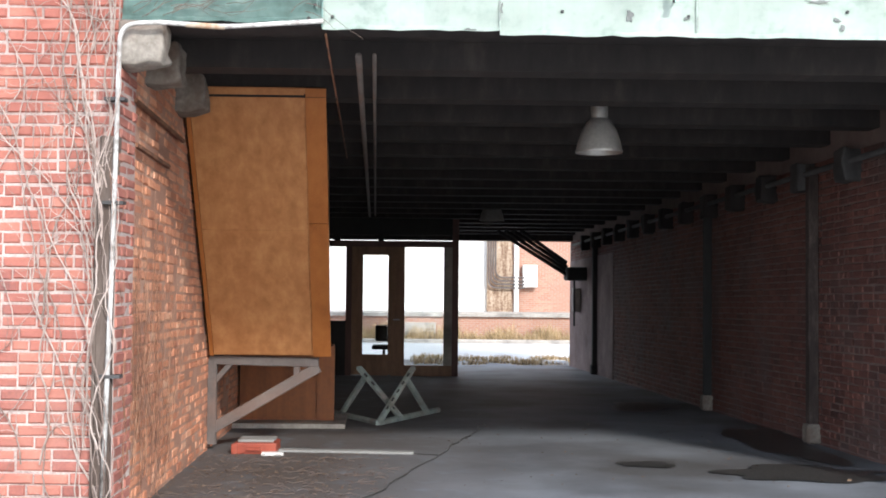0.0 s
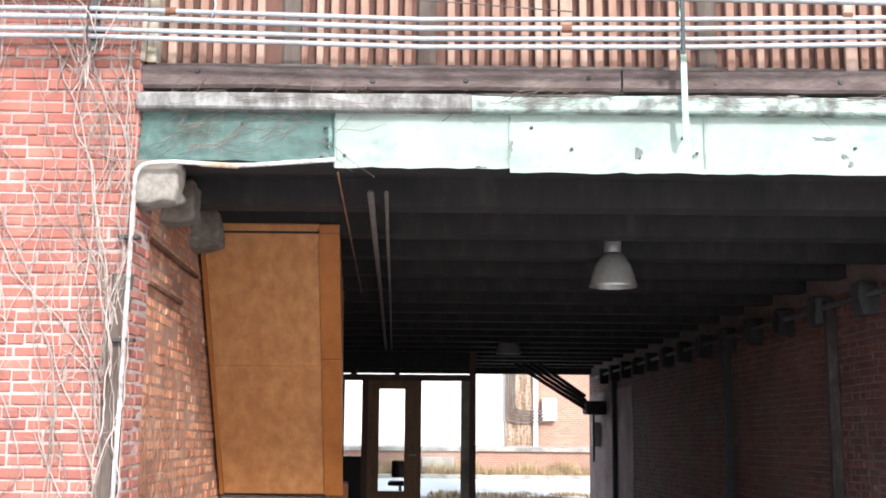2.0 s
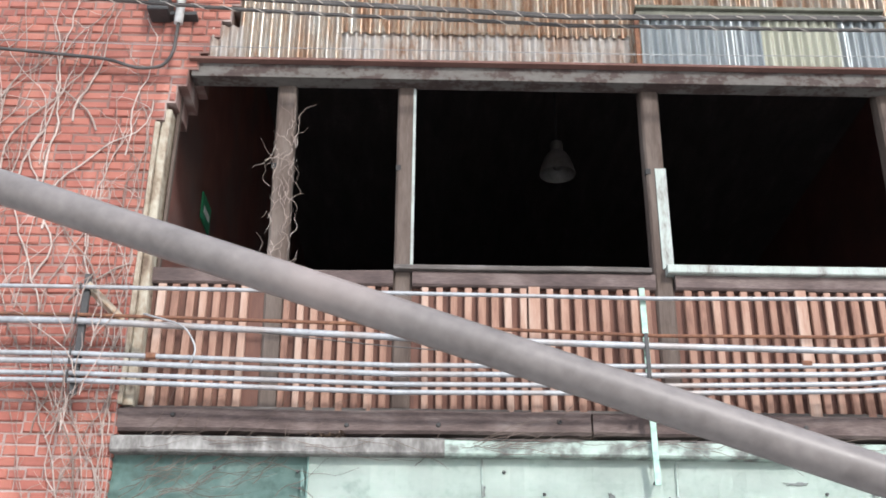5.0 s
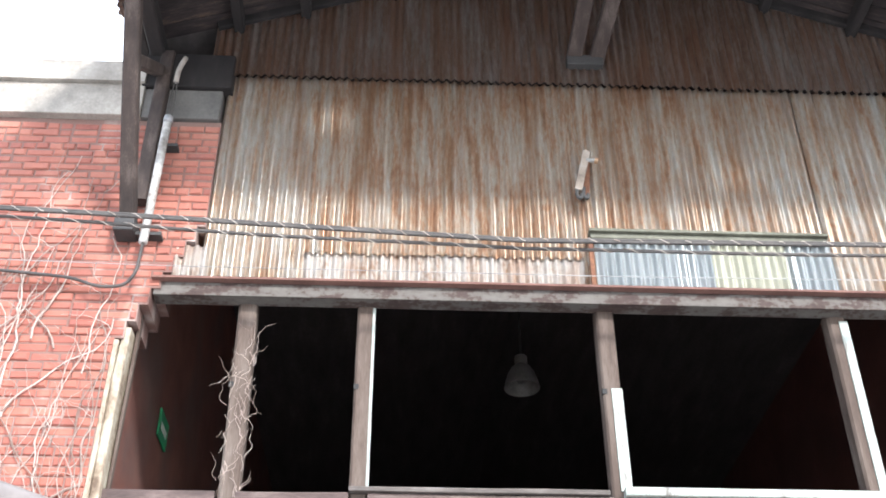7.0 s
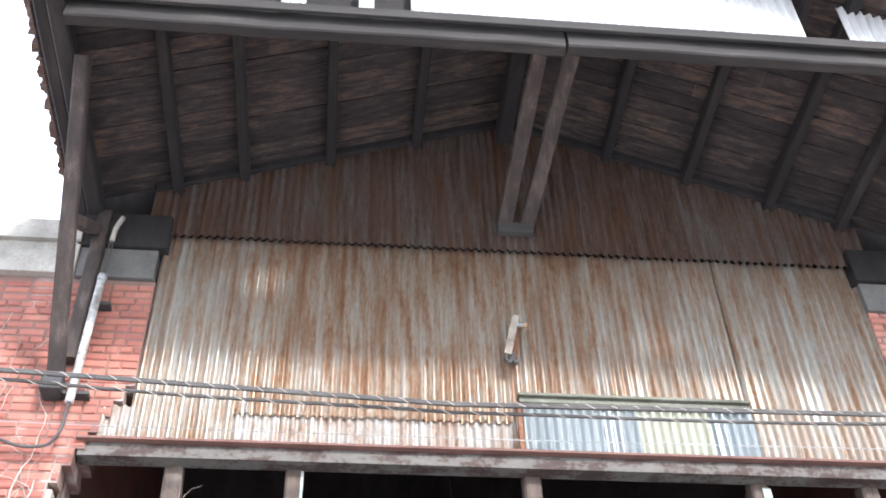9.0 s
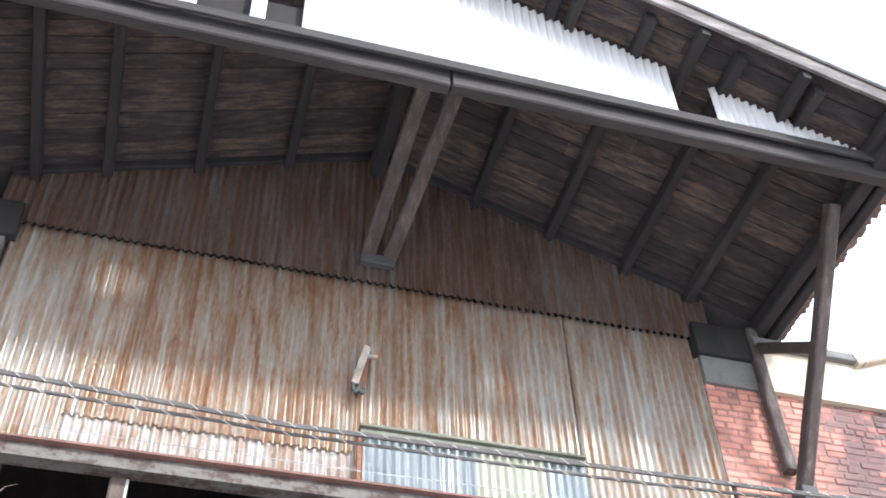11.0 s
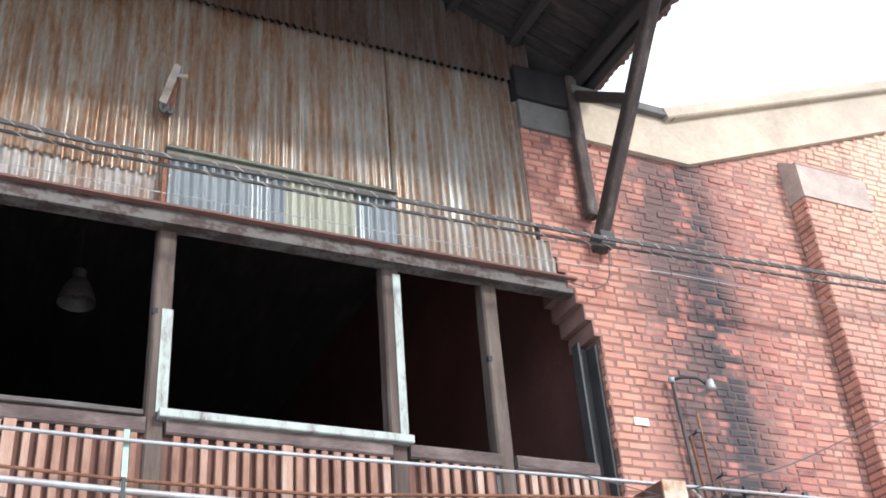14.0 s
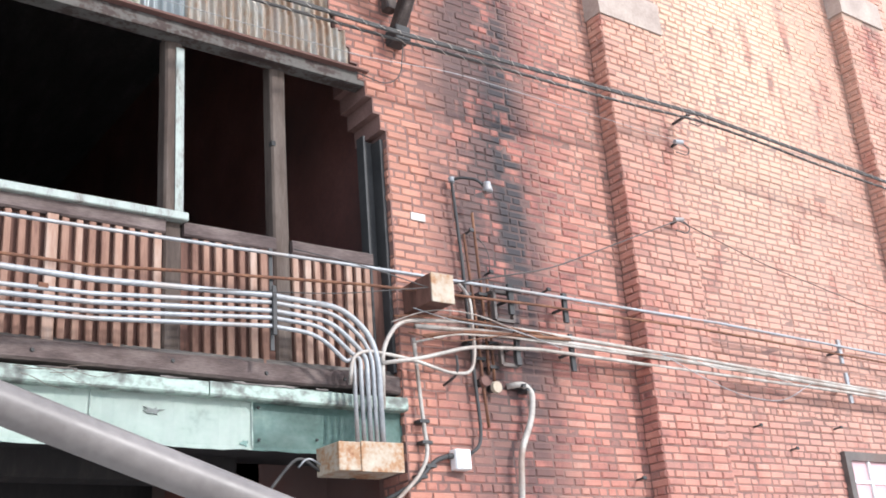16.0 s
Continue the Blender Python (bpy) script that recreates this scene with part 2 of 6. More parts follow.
M_soot_post = surface("sooty_split_post", [(0.2, (0.018, 0.013, 0.012)), (0.52, (0.05, 0.036, 0.031)), (0.72, (0.11, 0.085, 0.075)), (0.92, (0.25, 0.215, 0.19))], scale=4, stretch=(3, 1, 1), fine=22, grain=(9, 3, 2), rough=0.92, bump=0.7, vary="object", spread=0.06)
# Soffit boards: brown patches, base darkened to carry the shade below the roof.
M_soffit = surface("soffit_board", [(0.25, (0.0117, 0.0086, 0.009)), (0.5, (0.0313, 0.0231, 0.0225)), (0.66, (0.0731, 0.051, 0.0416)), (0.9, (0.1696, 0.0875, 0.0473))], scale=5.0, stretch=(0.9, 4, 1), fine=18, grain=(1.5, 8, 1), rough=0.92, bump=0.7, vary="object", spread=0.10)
M_slat = surface("bare_slat_wood", [(0.12, (0.1232, 0.0598, 0.0414)), (0.38, (0.242, 0.132, 0.0924)), (0.62, (0.3256, 0.198, 0.1434)), (0.9, (0.4224, 0.308, 0.2464))], scale=3, stretch=(4, 4, 0.8), fine=24, grain=(6, 6, 0.5), rough=0.85, bump=0.4, vary="object", spread=0.24)
M_backboard = surface("brown_back_board", [(0.2, (0.06, 0.028, 0.021)), (0.6, (0.145, 0.07, 0.05)), (0.9, (0.22, 0.12, 0.088))], scale=3, stretch=(4, 4, 0.8), fine=24, grain=(6, 6, 0.5), rough=0.9, bump=0.4)
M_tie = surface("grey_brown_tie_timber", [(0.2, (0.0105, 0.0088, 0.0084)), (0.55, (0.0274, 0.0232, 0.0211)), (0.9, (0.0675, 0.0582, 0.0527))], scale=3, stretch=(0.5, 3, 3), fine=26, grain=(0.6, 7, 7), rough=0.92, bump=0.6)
M_white_wood = surface("flaking_white_paint", [(0.26, (0.11, 0.0973, 0.0846)), (0.38, (0.2369, 0.2411, 0.22)), (0.5, (0.3046, 0.3384, 0.3088)), (0.9, (0.4145, 0.4568, 0.423))], scale=6, stretch=(2, 2, 0.8), fine=30, grain=(4, 4, 0.8), rough=0.7, bump=0.5)
M_mint = surface("mint_painted_copper", [(0.1, (0.1392, 0.1827, 0.1653)), (0.24, (0.3219, 0.4089, 0.3567)), (0.45, (0.4959, 0.5786, 0.5176)), (0.9, (0.6177, 0.6655, 0.6133))], scale=2.6, stretch=(1, 1, 1.6), fine=22, rough=0.6, bump=0.25, dirt=(0.40, 0.46, 0.41), dirt_amount=0.6)
M_ledge = surface("dirty_mint_paint", [(0.25, (0.055, 0.05, 0.046)), (0.42, (0.16, 0.175, 0.155)), (0.56, (0.32, 0.39, 0.34)), (0.9, (0.50, 0.58, 0.52))], scale=3.2, stretch=(1.4, 1, 2.2), fine=18, rough=0.75, bump=0.4)
M_verdigris = surface("dark_verdigris", [(0.2, (0.063, 0.108, 0.0945)), (0.48, (0.153, 0.2565, 0.225)), (0.8, (0.288, 0.387, 0.3465))], scale=2.0, stretch=(1, 1, 2.5), fine=24, rough=0.6, bump=0.25, dirt=(0.06, 0.09, 0.075), dirt_amount=0.4)
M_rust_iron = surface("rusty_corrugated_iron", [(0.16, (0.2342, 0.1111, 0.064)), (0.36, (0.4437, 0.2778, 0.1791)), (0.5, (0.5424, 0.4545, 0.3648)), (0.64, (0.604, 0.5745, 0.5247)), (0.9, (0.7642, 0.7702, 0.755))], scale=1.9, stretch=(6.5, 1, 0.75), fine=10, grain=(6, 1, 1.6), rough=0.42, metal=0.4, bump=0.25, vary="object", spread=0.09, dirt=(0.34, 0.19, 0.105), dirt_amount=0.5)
M_gable_iron = surface("brown_gable_iron", [(0.16, (0.0918, 0.0486, 0.0348)), (0.4, (0.1881, 0.1215, 0.0894)), (0.58, (0.2479, 0.209, 0.1838)), (0.9, (0.3488, 0.3402, 0.3329))], scale=1.9, stretch=(6.5, 1, 0.75), fine=10, grain=(6, 1, 1.6), rough=0.55, metal=0.25, bump=0.25, vary="object", spread=0.08, dirt=(0.21, 0.10, 0.055), dirt_amount=0.6)
M_pale_iron = surface("bleached_iron", [(0.18, (0.27, 0.13, 0.07)), (0.34, (0.45, 0.33, 0.25)), (0.48, (0.60, 0.55, 0.50)), (0.9, (0.72, 0.70, 0.68))], scale=2.6, stretch=(3, 1, 1.2), fine=12, grain=(4, 1, 2), rough=0.5, metal=0.3, bump=0.25, dirt=(0.40, 0.20, 0.09), dirt_amount=0.5)
M_galv = surface("galvanised_sheet", [(0.2, (0.30, 0.335, 0.35)), (0.5, (0.47, 0.505, 0.515)), (0.9, (0.66, 0.675, 0.67))], scale=2, stretch=(4, 1, 0.2), fine=10, grain=(6, 1, 0.3), rough=0.45, metal=0.45, bump=0.1)
M_fibre = surface("yellowed_fibreglass", [(0.2, (0.46, 0.46, 0.36)), (0.8, (0.66, 0.66, 0.55))], scale=2, stretch=(4, 1, 0.2), fine=10, rough=0.5, bump=0.1)
M_white_sheet = surface("whitened_roof_sheet", [(0.2, (0.70, 0.69, 0.68)), (0.8, (0.86, 0.86, 0.86))], scale=2, stretch=(3, 1, 0.4), fine=12, rough=0.6, bump=0.1)
M_conduit = surface("galvanised_conduit", [(0.2, (0.2125, 0.2167, 0.2253)), (0.6, (0.3485, 0.357, 0.3697)), (0.9, (0.476, 0.476, 0.4845))], scale=5, fine=40, rough=0.5, metal=0.3, bump=0.15, dirt=(0.27, 0.20, 0.155), dirt_amount=0.5)
M_dull = surface("dull_tan_conduit", [(0.2, (0.2, 0.1688, 0.1438)), (0.5, (0.375, 0.3375, 0.3)), (0.85, (0.575, 0.5312, 0.4813))], scale=6, fine=40, rough=0.6, metal=0.15, bump=0.2, dirt=(0.22, 0.13, 0.085), dirt_amount=0.55)
M_rust = surface("rusted_steel", [(0.2, (0.05, 0.026, 0.020)), (0.5, (0.15, 0.065, 0.036)), (0.85, (0.30, 0.155, 0.085))], scale=5, fine=40, rough=0.88, metal=0.1, bump=0.4)
M_rusty_box = surface("rust_streaked_box_paint", [(0.25, (0.20, 0.075, 0.03)), (0.40, (0.31, 0.17, 0.085)), (0.53, (0.38, 0.31, 0.235)), (0.9, (0.50, 0.44, 0.365))], scale=6, fine=30, rough=0.75, bump=0.3)
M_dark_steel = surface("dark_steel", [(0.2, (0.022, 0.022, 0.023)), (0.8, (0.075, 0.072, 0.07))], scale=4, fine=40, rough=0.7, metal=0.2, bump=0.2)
M_lintel = surface("peeling_lintel_paint", [(0.3, (0.0351, 0.0203, 0.0172)), (0.45, (0.0585, 0.039, 0.0335)), (0.52, (0.0975, 0.0874, 0.078)), (0.85, (0.1443, 0.1326, 0.1209))], scale=4.0, stretch=(1.0, 2, 2.6), fine=30, rough=0.85, bump=0.5)
M_lintel_edge = surface("rust_red_flange", [(0.2, (0.09, 0.042, 0.034)), (0.8, (0.21, 0.11, 0.088))], scale=4, fine=40, rough=0.85, bump=0.3)
M_ply = surface("varnished_plywood", [(0.2, (0.2987, 0.1188, 0.0391)), (0.5, (0.4326, 0.1958, 0.0713)), (0.8, (0.5459, 0.286, 0.115))], scale=1.6, stretch=(7, 7, 0.5), fine=26, grain=(9, 9, 0.35), rough=0.5, bump=0.12, dirt=(0.33, 0.125, 0.042), dirt_amount=0.3)
M_ply_trim = surface("varnished_trim_board", [(0.15, (0.2376, 0.076, 0.0154)), (0.5, (0.352, 0.124, 0.028)), (0.85, (0.4312, 0.168, 0.042))], scale=2, stretch=(3, 3, 0.4), fine=20, grain=(6, 6, 0.35), rough=0.5, bump=0.12)
M_redwood = surface("dark_red_panel", [(0.2, (0.145, 0.0479, 0.0169)), (0.8, (0.3117, 0.1087, 0.0338))], scale=2, stretch=(3, 3, 0.4), fine=20, rough=0.6, bump=0.15)
M_grey_paint = surface("grey_painted_steel", [(0.2, (0.068, 0.055, 0.050)), (0.8, (0.145, 0.122, 0.11))], scale=4, fine=35, rough=0.7, bump=0.25, dirt=(0.14, 0.07, 0.045), dirt_amount=0.4)
M_table = surface("pale_green_table_steel", [(0.2, (0.20, 0.24, 0.22)), (0.6, (0.40, 0.46, 0.42)), (0.9, (0.55, 0.60, 0.56))], scale=7, fine=45, rough=0.6, metal=0.2, bump=0.25, dirt=(0.22, 0.12, 0.07), dirt_amount=0.4)
M_red_plastic = surface("faded_red_plastic", [(0.2, (0.20, 0.035, 0.02)), (0.8, (0.34, 0.075, 0.04))], scale=6, fine=40, rough=0.5, bump=0.1)
M_white_paint = surface("white_enamel", [(0.2, (0.66, 0.66, 0.64)), (0.8, (0.80, 0.80, 0.79))], scale=4, fine=30, rough=0.5, bump=0.08)
M_plank = surface("grey_plank", [(0.2, (0.13, 0.13, 0.125)), (0.8, (0.33, 0.33, 0.315))], scale=3, stretch=(0.6, 4, 4), fine=25, grain=(0.6, 7, 7), rough=0.85, bump=0.4)
M_strap = surface("green_strap_paint", [(0.2, (0.16, 0.26, 0.21)), (0.5, (0.34, 0.50, 0.42)), (0.9, (0.52, 0.66, 0.58))], scale=6, fine=30, rough=0.6, bump=0.2, dirt=(0.16, 0.10, 0.07), dirt_amount=0.5)
M_peel = surface("bare_patch", [(0.2, (0.07, 0.075, 0.07)), (0.8, (0.22, 0.235, 0.22))], scale=12, fine=50, rough=0.85, bump=0.3)
M_lamp_metal = surface("aluminium_reflector", [(0.2, (0.34, 0.33, 0.31)), (0.8, (0.54, 0.53, 0.50))], scale=5, fine=40, rough=0.4, metal=0.5, bump=0.08, dirt=(0.20, 0.18, 0.16), dirt_amount=0.4)
# Darker copy of the reflector metal, for lamps hanging deep in shade.
M_lamp_shaded = surface("shaded_reflector", [(0.2, (0.136, 0.1326, 0.1224)), (0.8, (0.289, 0.2805, 0.2635))], scale=5, fine=40, rough=0.55, metal=0.3, bump=0.08)
M_pole = surface("brown_grey_pole", [(0.25, (0.085, 0.071, 0.065)), (0.5, (0.135, 0.117, 0.108)), (0.8, (0.20, 0.176, 0.163))], scale=5, stretch=(1, 1, 1), fine=60, rough=0.45, bump=0.12, dirt=(0.24, 0.19, 0.17), dirt_amount=0.5)
M_vine = surface("dry_vine_stem", [(0.2, (0.1408, 0.1008, 0.082)), (0.55, (0.3168, 0.252, 0.2173)), (0.9, (0.4752, 0.4032, 0.3608))], scale=4, fine=40, rough=0.9, bump=0.2, vary="island", spread=0.25)
M_vine_dark = surface("dark_vine_stem", [(0.2, (0.06, 0.045, 0.038)), (0.8, (0.17, 0.125, 0.10))], scale=4, fine=40, rough=0.9, bump=0.2)
M_vine_red = surface("reddish_vine_stem", [(0.2, (0.085, 0.038, 0.024)), (0.5, (0.20, 0.095, 0.055)), (0.85, (0.36, 0.21, 0.13))], scale=4, fine=40, rough=0.9, bump=0.2, vary="island", spread=0.2)
M_leaf = surface("dead_leaf", [(0.2, (0.06, 0.038, 0.024)), (0.8, (0.21, 0.14, 0.09))], scale=9, fine=40, rough=0.9, vary="island", spread=0.3)
M_grass = surface("dry_grass", [(0.2, (0.15, 0.11, 0.055)), (0.5, (0.36, 0.25, 0.12)), (0.85, (0.60, 0.45, 0.27))], scale=1.5, fine=20, rough=0.95, vary="island", spread=0.3)
M_cable = surface("cable_sheath", [(0.2, (0.03, 0.027, 0.026)), (0.8, (0.095, 0.086, 0.08))], scale=8, fine=50, rough=0.7, bump=0.1)
M_cable_bare = surface("bare_aluminium_wire", [(0.2, (0.25, 0.25, 0.25)), (0.8, (0.45, 0.45, 0.45))], scale=8, fine=50, rough=0.45, metal=0.5, bump=0.05)
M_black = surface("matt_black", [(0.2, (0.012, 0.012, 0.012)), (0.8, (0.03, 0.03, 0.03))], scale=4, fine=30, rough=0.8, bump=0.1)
M_wet = surface("damp_asphalt", [(0.2, (0.028, 0.027, 0.026)), (0.8, (0.055, 0.053, 0.05))], scale=3, fine=40, rough=0.38, bump=0.08, rough_var=0.1)
M_whitewash = surface("dirty_whitewash", [(0.25, (0.09, 0.055, 0.052)), (0.5, (0.18, 0.125, 0.12)), (0.85, (0.33, 0.26, 0.25))], scale=1.4, fine=30, rough=0.92, bump=0.3)
M_far_white = surface("pale_render", [(0.2, (0.55, 0.53, 0.50)), (0.8, (0.74, 0.73, 0.70))], scale=0.5, fine=10, rough=0.9, bump=0.1, dirt=(0.42, 0.37, 0.31), dirt_amount=0.4)
M_frame_red = surface("dark_red_frame_paint", [(0.2, (0.06, 0.028, 0.024)), (0.8, (0.14, 0.065, 0.055))], scale=3, stretch=(3, 3, 0.5), fine=20, rough=0.65, bump=0.12)
M_old_pipe = surface("worn_white_pipe_paint", [(0.26, (0.13, 0.115, 0.10)), (0.42, (0.30, 0.28, 0.26)), (0.58, (0.52, 0.51, 0.49)), (0.9, (0.68, 0.68, 0.66))], scale=5, stretch=(1, 1, 0.8), fine=30, rough=0.6, bump=0.2)
M_pale_board = surface("mottled_pale_board", [(0.24, (0.055, 0.050, 0.046)), (0.42, (0.135, 0.125, 0.115)), (0.58, (0.235, 0.225, 0.21)), (0.9, (0.42, 0.415, 0.39))], scale=2.6, stretch=(2.2, 1, 1.2), fine=20, grain=(2, 3, 1), rough=0.85, bump=0.4)
M_pier = surface("rust_streaked_pier", [(0.25, (0.07, 0.045, 0.03)), (0.42, (0.20, 0.125, 0.08)), (0.55, (0.36, 0.27, 0.19)), (0.85, (0.56, 0.50, 0.42))], scale=2.2, stretch=(2.5, 2, 0.45), fine=14, rough=0.9, bump=0.2)
M_hoist = surface("worn_hoist_paint", [(0.2, (0.10, 0.07, 0.05)), (0.5, (0.26, 0.215, 0.175)), (0.9, (0.42, 0.385, 0.34))], scale=7, fine=40, rough=0.7, bump=0.3)
M_red_wash = surface("sooty_red_wash", [(0.2, (0.0612, 0.023, 0.0202)), (0.55, (0.1152, 0.0446, 0.036)), (0.9, (0.1728, 0.0756, 0.0612))], scale=1.6, fine=24, rough=0.92, bump=0.4, dirt=(0.06, 0.035, 0.032), dirt_amount=0.5)
M_olive = surface("dirty_olive_paint", [(0.2, (0.05, 0.05, 0.035)), (0.55, (0.125, 0.125, 0.095)), (0.9, (0.26, 0.255, 0.21))], scale=4, stretch=(1, 2, 2), fine=26, rough=0.8, bump=0.3)
M_jamb = surface("mottled_beige_paint", [(0.25, (0.11, 0.075, 0.05)), (0.42, (0.25, 0.20, 0.145)), (0.58, (0.36, 0.325, 0.255)), (0.9, (0.52, 0.47, 0.37))], scale=5, stretch=(2, 2, 0.7), fine=24, rough=0.85, bump=0.5)
M_beam = surface("split_brown_beam", [(0.2, (0.0368, 0.0245, 0.0228)), (0.45, (0.0893, 0.0627, 0.057)), (0.65, (0.1522, 0.1156, 0.1045)), (0.9, (0.2625, 0.2156, 0.1947))], scale=2.6, stretch=(1.2, 3, 3), fine=24, grain=(0.8, 6, 6), rough=0.92, bump=0.8, dist=0.008, vary="object", spread=0.05)
M_pil_cap = surface("pinkish_cap_stone", [(0.2, (0.26, 0.20, 0.17)), (0.55, (0.40, 0.325, 0.275)), (0.9, (0.52, 0.44, 0.38))], scale=3.0, fine=40, rough=0.92, bump=0.4)
M_door_wood = surface("brown_door_wood", [(0.2, (0.15, 0.075, 0.04)), (0.8, (0.30, 0.165, 0.09))], scale=3, stretch=(3, 3, 0.5), fine=20, rough=0.6, bump=0.1)
M_roof_iron = surface("old_roof_iron", [(0.2, (0.12, 0.07, 0.05)), (0.6, (0.28, 0.22, 0.19)), (0.9, (0.42, 0.38, 0.35))], scale=2, fine=12, rough=0.7, metal=0.2, bump=0.15, vary="object", spread=0.15)
M_far_brick = brick_texture()
M_pink_glass = surface("dusty_pink_blind", [(0.2, (0.52, 0.30, 0.31)), (0.8, (0.64, 0.42, 0.43))], scale=2, fine=10, rough=0.35, bump=0.05)
M_green_sign = surface("green_enamel", [(0.2, (0.02, 0.20, 0.09)), (0.8, (0.05, 0.34, 0.16))], scale=6, fine=30, rough=0.4, bump=0.05)


def glass_material():
    m = bpy.data.materials.new("window_glass")
    m.use_nodes = True
    b = m.node_tree.nodes["Principled BSDF"]
    b.inputs["Base Color"].default_value = (0.9, 0.94, 0.93, 1)
    b.inputs["Transmission Weight"].default_value = 1.0
    b.inputs["Roughness"].default_value = 0.02
    b.inputs["IOR"].default_value = 1.45
    return m


M_glass = glass_material()


# ---- building helpers ----
def thing(name, base, label, category, group="", kind=""):
    ob = new(name)
    ob.empty_display_size = 0.1
    ob.location = base
    return tagged(ob, label, category, group, kind)


def mesh_from(bm, name, material, smooth=False):
    me = bpy.data.meshes.new(name)
    bmesh.ops.recalc_face_normals(bm, faces=bm.faces[:])
    bm.to_mesh(me)
    bm.free()
    me.materials.append(material)
    if smooth:
        for p in me.polygons:
            p.use_smooth = True
    return me


def part(name, bm, material, parent=None, label="", smooth=False):
    """Links a bmesh, given in world places, as one mesh object under a thing or a part."""
    ob = new(name, mesh_from(bm, name, material, smooth) if isinstance(bm, bmesh.types.BMesh) else bm)
    if parent is not None:
        ob.parent = parent
        if parent.type == "EMPTY":
            ob.matrix_parent_inverse = Matrix.Translation(-parent.location)
    return tagged(ob, label)


def box(x0, x1, y0, y1, z0, z1, bm=None, bevel=0.0, fn=None):
    bm = bm or bmesh.new()
    vs = [bm.verts.new((x, y, z)) for x in (x0, x1) for y in (y0, y1) for z in (z0, z1)]
    fs = [bm.faces.new([vs[i] for i in q]) for q in ((0, 1, 3, 2), (4, 6, 7, 5), (0, 4, 5, 1), (2, 3, 7, 6), (0, 2, 6, 4), (1, 5, 7, 3))]
    if bevel:
        es = list({e for f in fs for e in f.edges})
        bmesh.ops.bevel(bm, geom=es, offset=bevel, segments=2, affect="EDGES", profile=0.5)
    if fn:
        for v in bm.verts:
            v.co = fn(*v.co)
    return bm


def bar(a, b, w, h, bm=None, up=(0, 0, 1), chamfer=0.12, wave=0.0):
    """A timber or steel bar from a to b, w wide and h high, with eased corners and, if asked, a slightly uneven line."""
    bm = bm or bmesh.new()
    a, b, up = Vector(a), Vector(b), Vector(up)
    d = (b - a).normalized()
    s = d.cross(up).normalized()
    t = s.cross(d).normalized()
    c = chamfer * min(w, h)
    prof = [(-w / 2 + c, -h / 2), (w / 2 - c, -h / 2), (w / 2, -h / 2 + c), (w / 2, h / 2 - c), (w / 2 - c, h / 2), (-w / 2 + c, h / 2), (-w / 2, h / 2 - c), (-w / 2, -h / 2 + c)]
    n = 1 if not wave else max(2, int((b - a).length / 0.35))
    rings = []
    for i in range(n + 1):
        p = a.lerp(b, i / n)
        j = [random.uniform(-wave, wave) for _ in range(4)]
        rings.append([bm.verts.new(p + s * (u * (1 + j[2] / w) + j[0]) + t * (v * (1 + j[3] / h) + j[1])) for u, v in prof])
    for r, q in zip(rings, rings[1:]):
        for i in range(8):
            bm.faces.new((r[i], r[(i + 1) % 8], q[(i + 1) % 8], q[i]))
    bm.faces.new(rings[0][::-1])
    bm.faces.new(rings[-1])
    return bm


def tube(points, r, bm=None, n=8, r_end=None):
    bm = bm or bmesh.new()
    ps = [Vector(p) for p in points]
    rings, s = [], None
    for i, p in enumerate(ps):
        d = (ps[min(i + 1, len(ps) - 1)] - ps[max(i - 1, 0)]).normalized()
        if s is None:
            s = d.cross(Vector((0, 0, 1)) if abs(d.z) < 0.9 else Vector((1, 0, 0))).normalized()
        else:
            s = (s - d * s.dot(d)).normalized()
        t = d.cross(s)
        q = r if r_end is None else r + (r_end - r) * i / (len(ps) - 1)
        rings.append([bm.verts.new(p + (s * math.cos(k * math.tau / n) + t * math.sin(k * math.tau / n)) * q) for k in range(n)])
    for a, b in zip(rings, rings[1:]):
        for k in range(n):
            bm.faces.new((a[k], a[(k + 1) % n], b[(k + 1) % n], b[k]))
    bm.faces.new(rings[0][::-1])
    bm.faces.new(rings[-1])
    return bm


def arc(points, r, steps=6):
    """A polyline with its corners rounded to radius r."""
    ps = [Vector(p) for p in points]
    out = [ps[0]]
    for a, b, c in zip(ps, ps[1:], ps[2:]):
        u, v = (a - b), (c - b)
        k = min(r, u.length * 0.49, v.length * 0.49)
        p, q = b + u.normalized() * k, b + v.normalized() * k
        for i in range(steps + 1):
            t = i / steps
            out.append(p * (1 - t) ** 2 + b * 2 * t * (1 - t) + q * t * t)
    return out + [ps[-1]]


def lathe(profile, centre, bm=None, n=28):
    bm = bm or bmesh.new()
    c = Vector(centre)
    rings = [[bm.verts.new(c + Vector((r * math.cos(k * math.tau / n), r * math.sin(k * math.tau / n), z))) for k in range(n)] for r, z in profile]
    for a, b in zip(rings, rings[1:]):
        for k in range(n):
            bm.faces.new((a[k], a[(k + 1) % n], b[(k + 1) % n], b[k]))
    return bm


def sag(a, b, drop, n=14):
    a, b = Vector(a), Vector(b)
    return [a.lerp(b, i / n) - Vector((0, 0, drop * 4 * (i / n) * (1 - i / n))) for i in range(n + 1)]


COURSE, LONG, SHORT = 0.0695, 0.205, 0.103


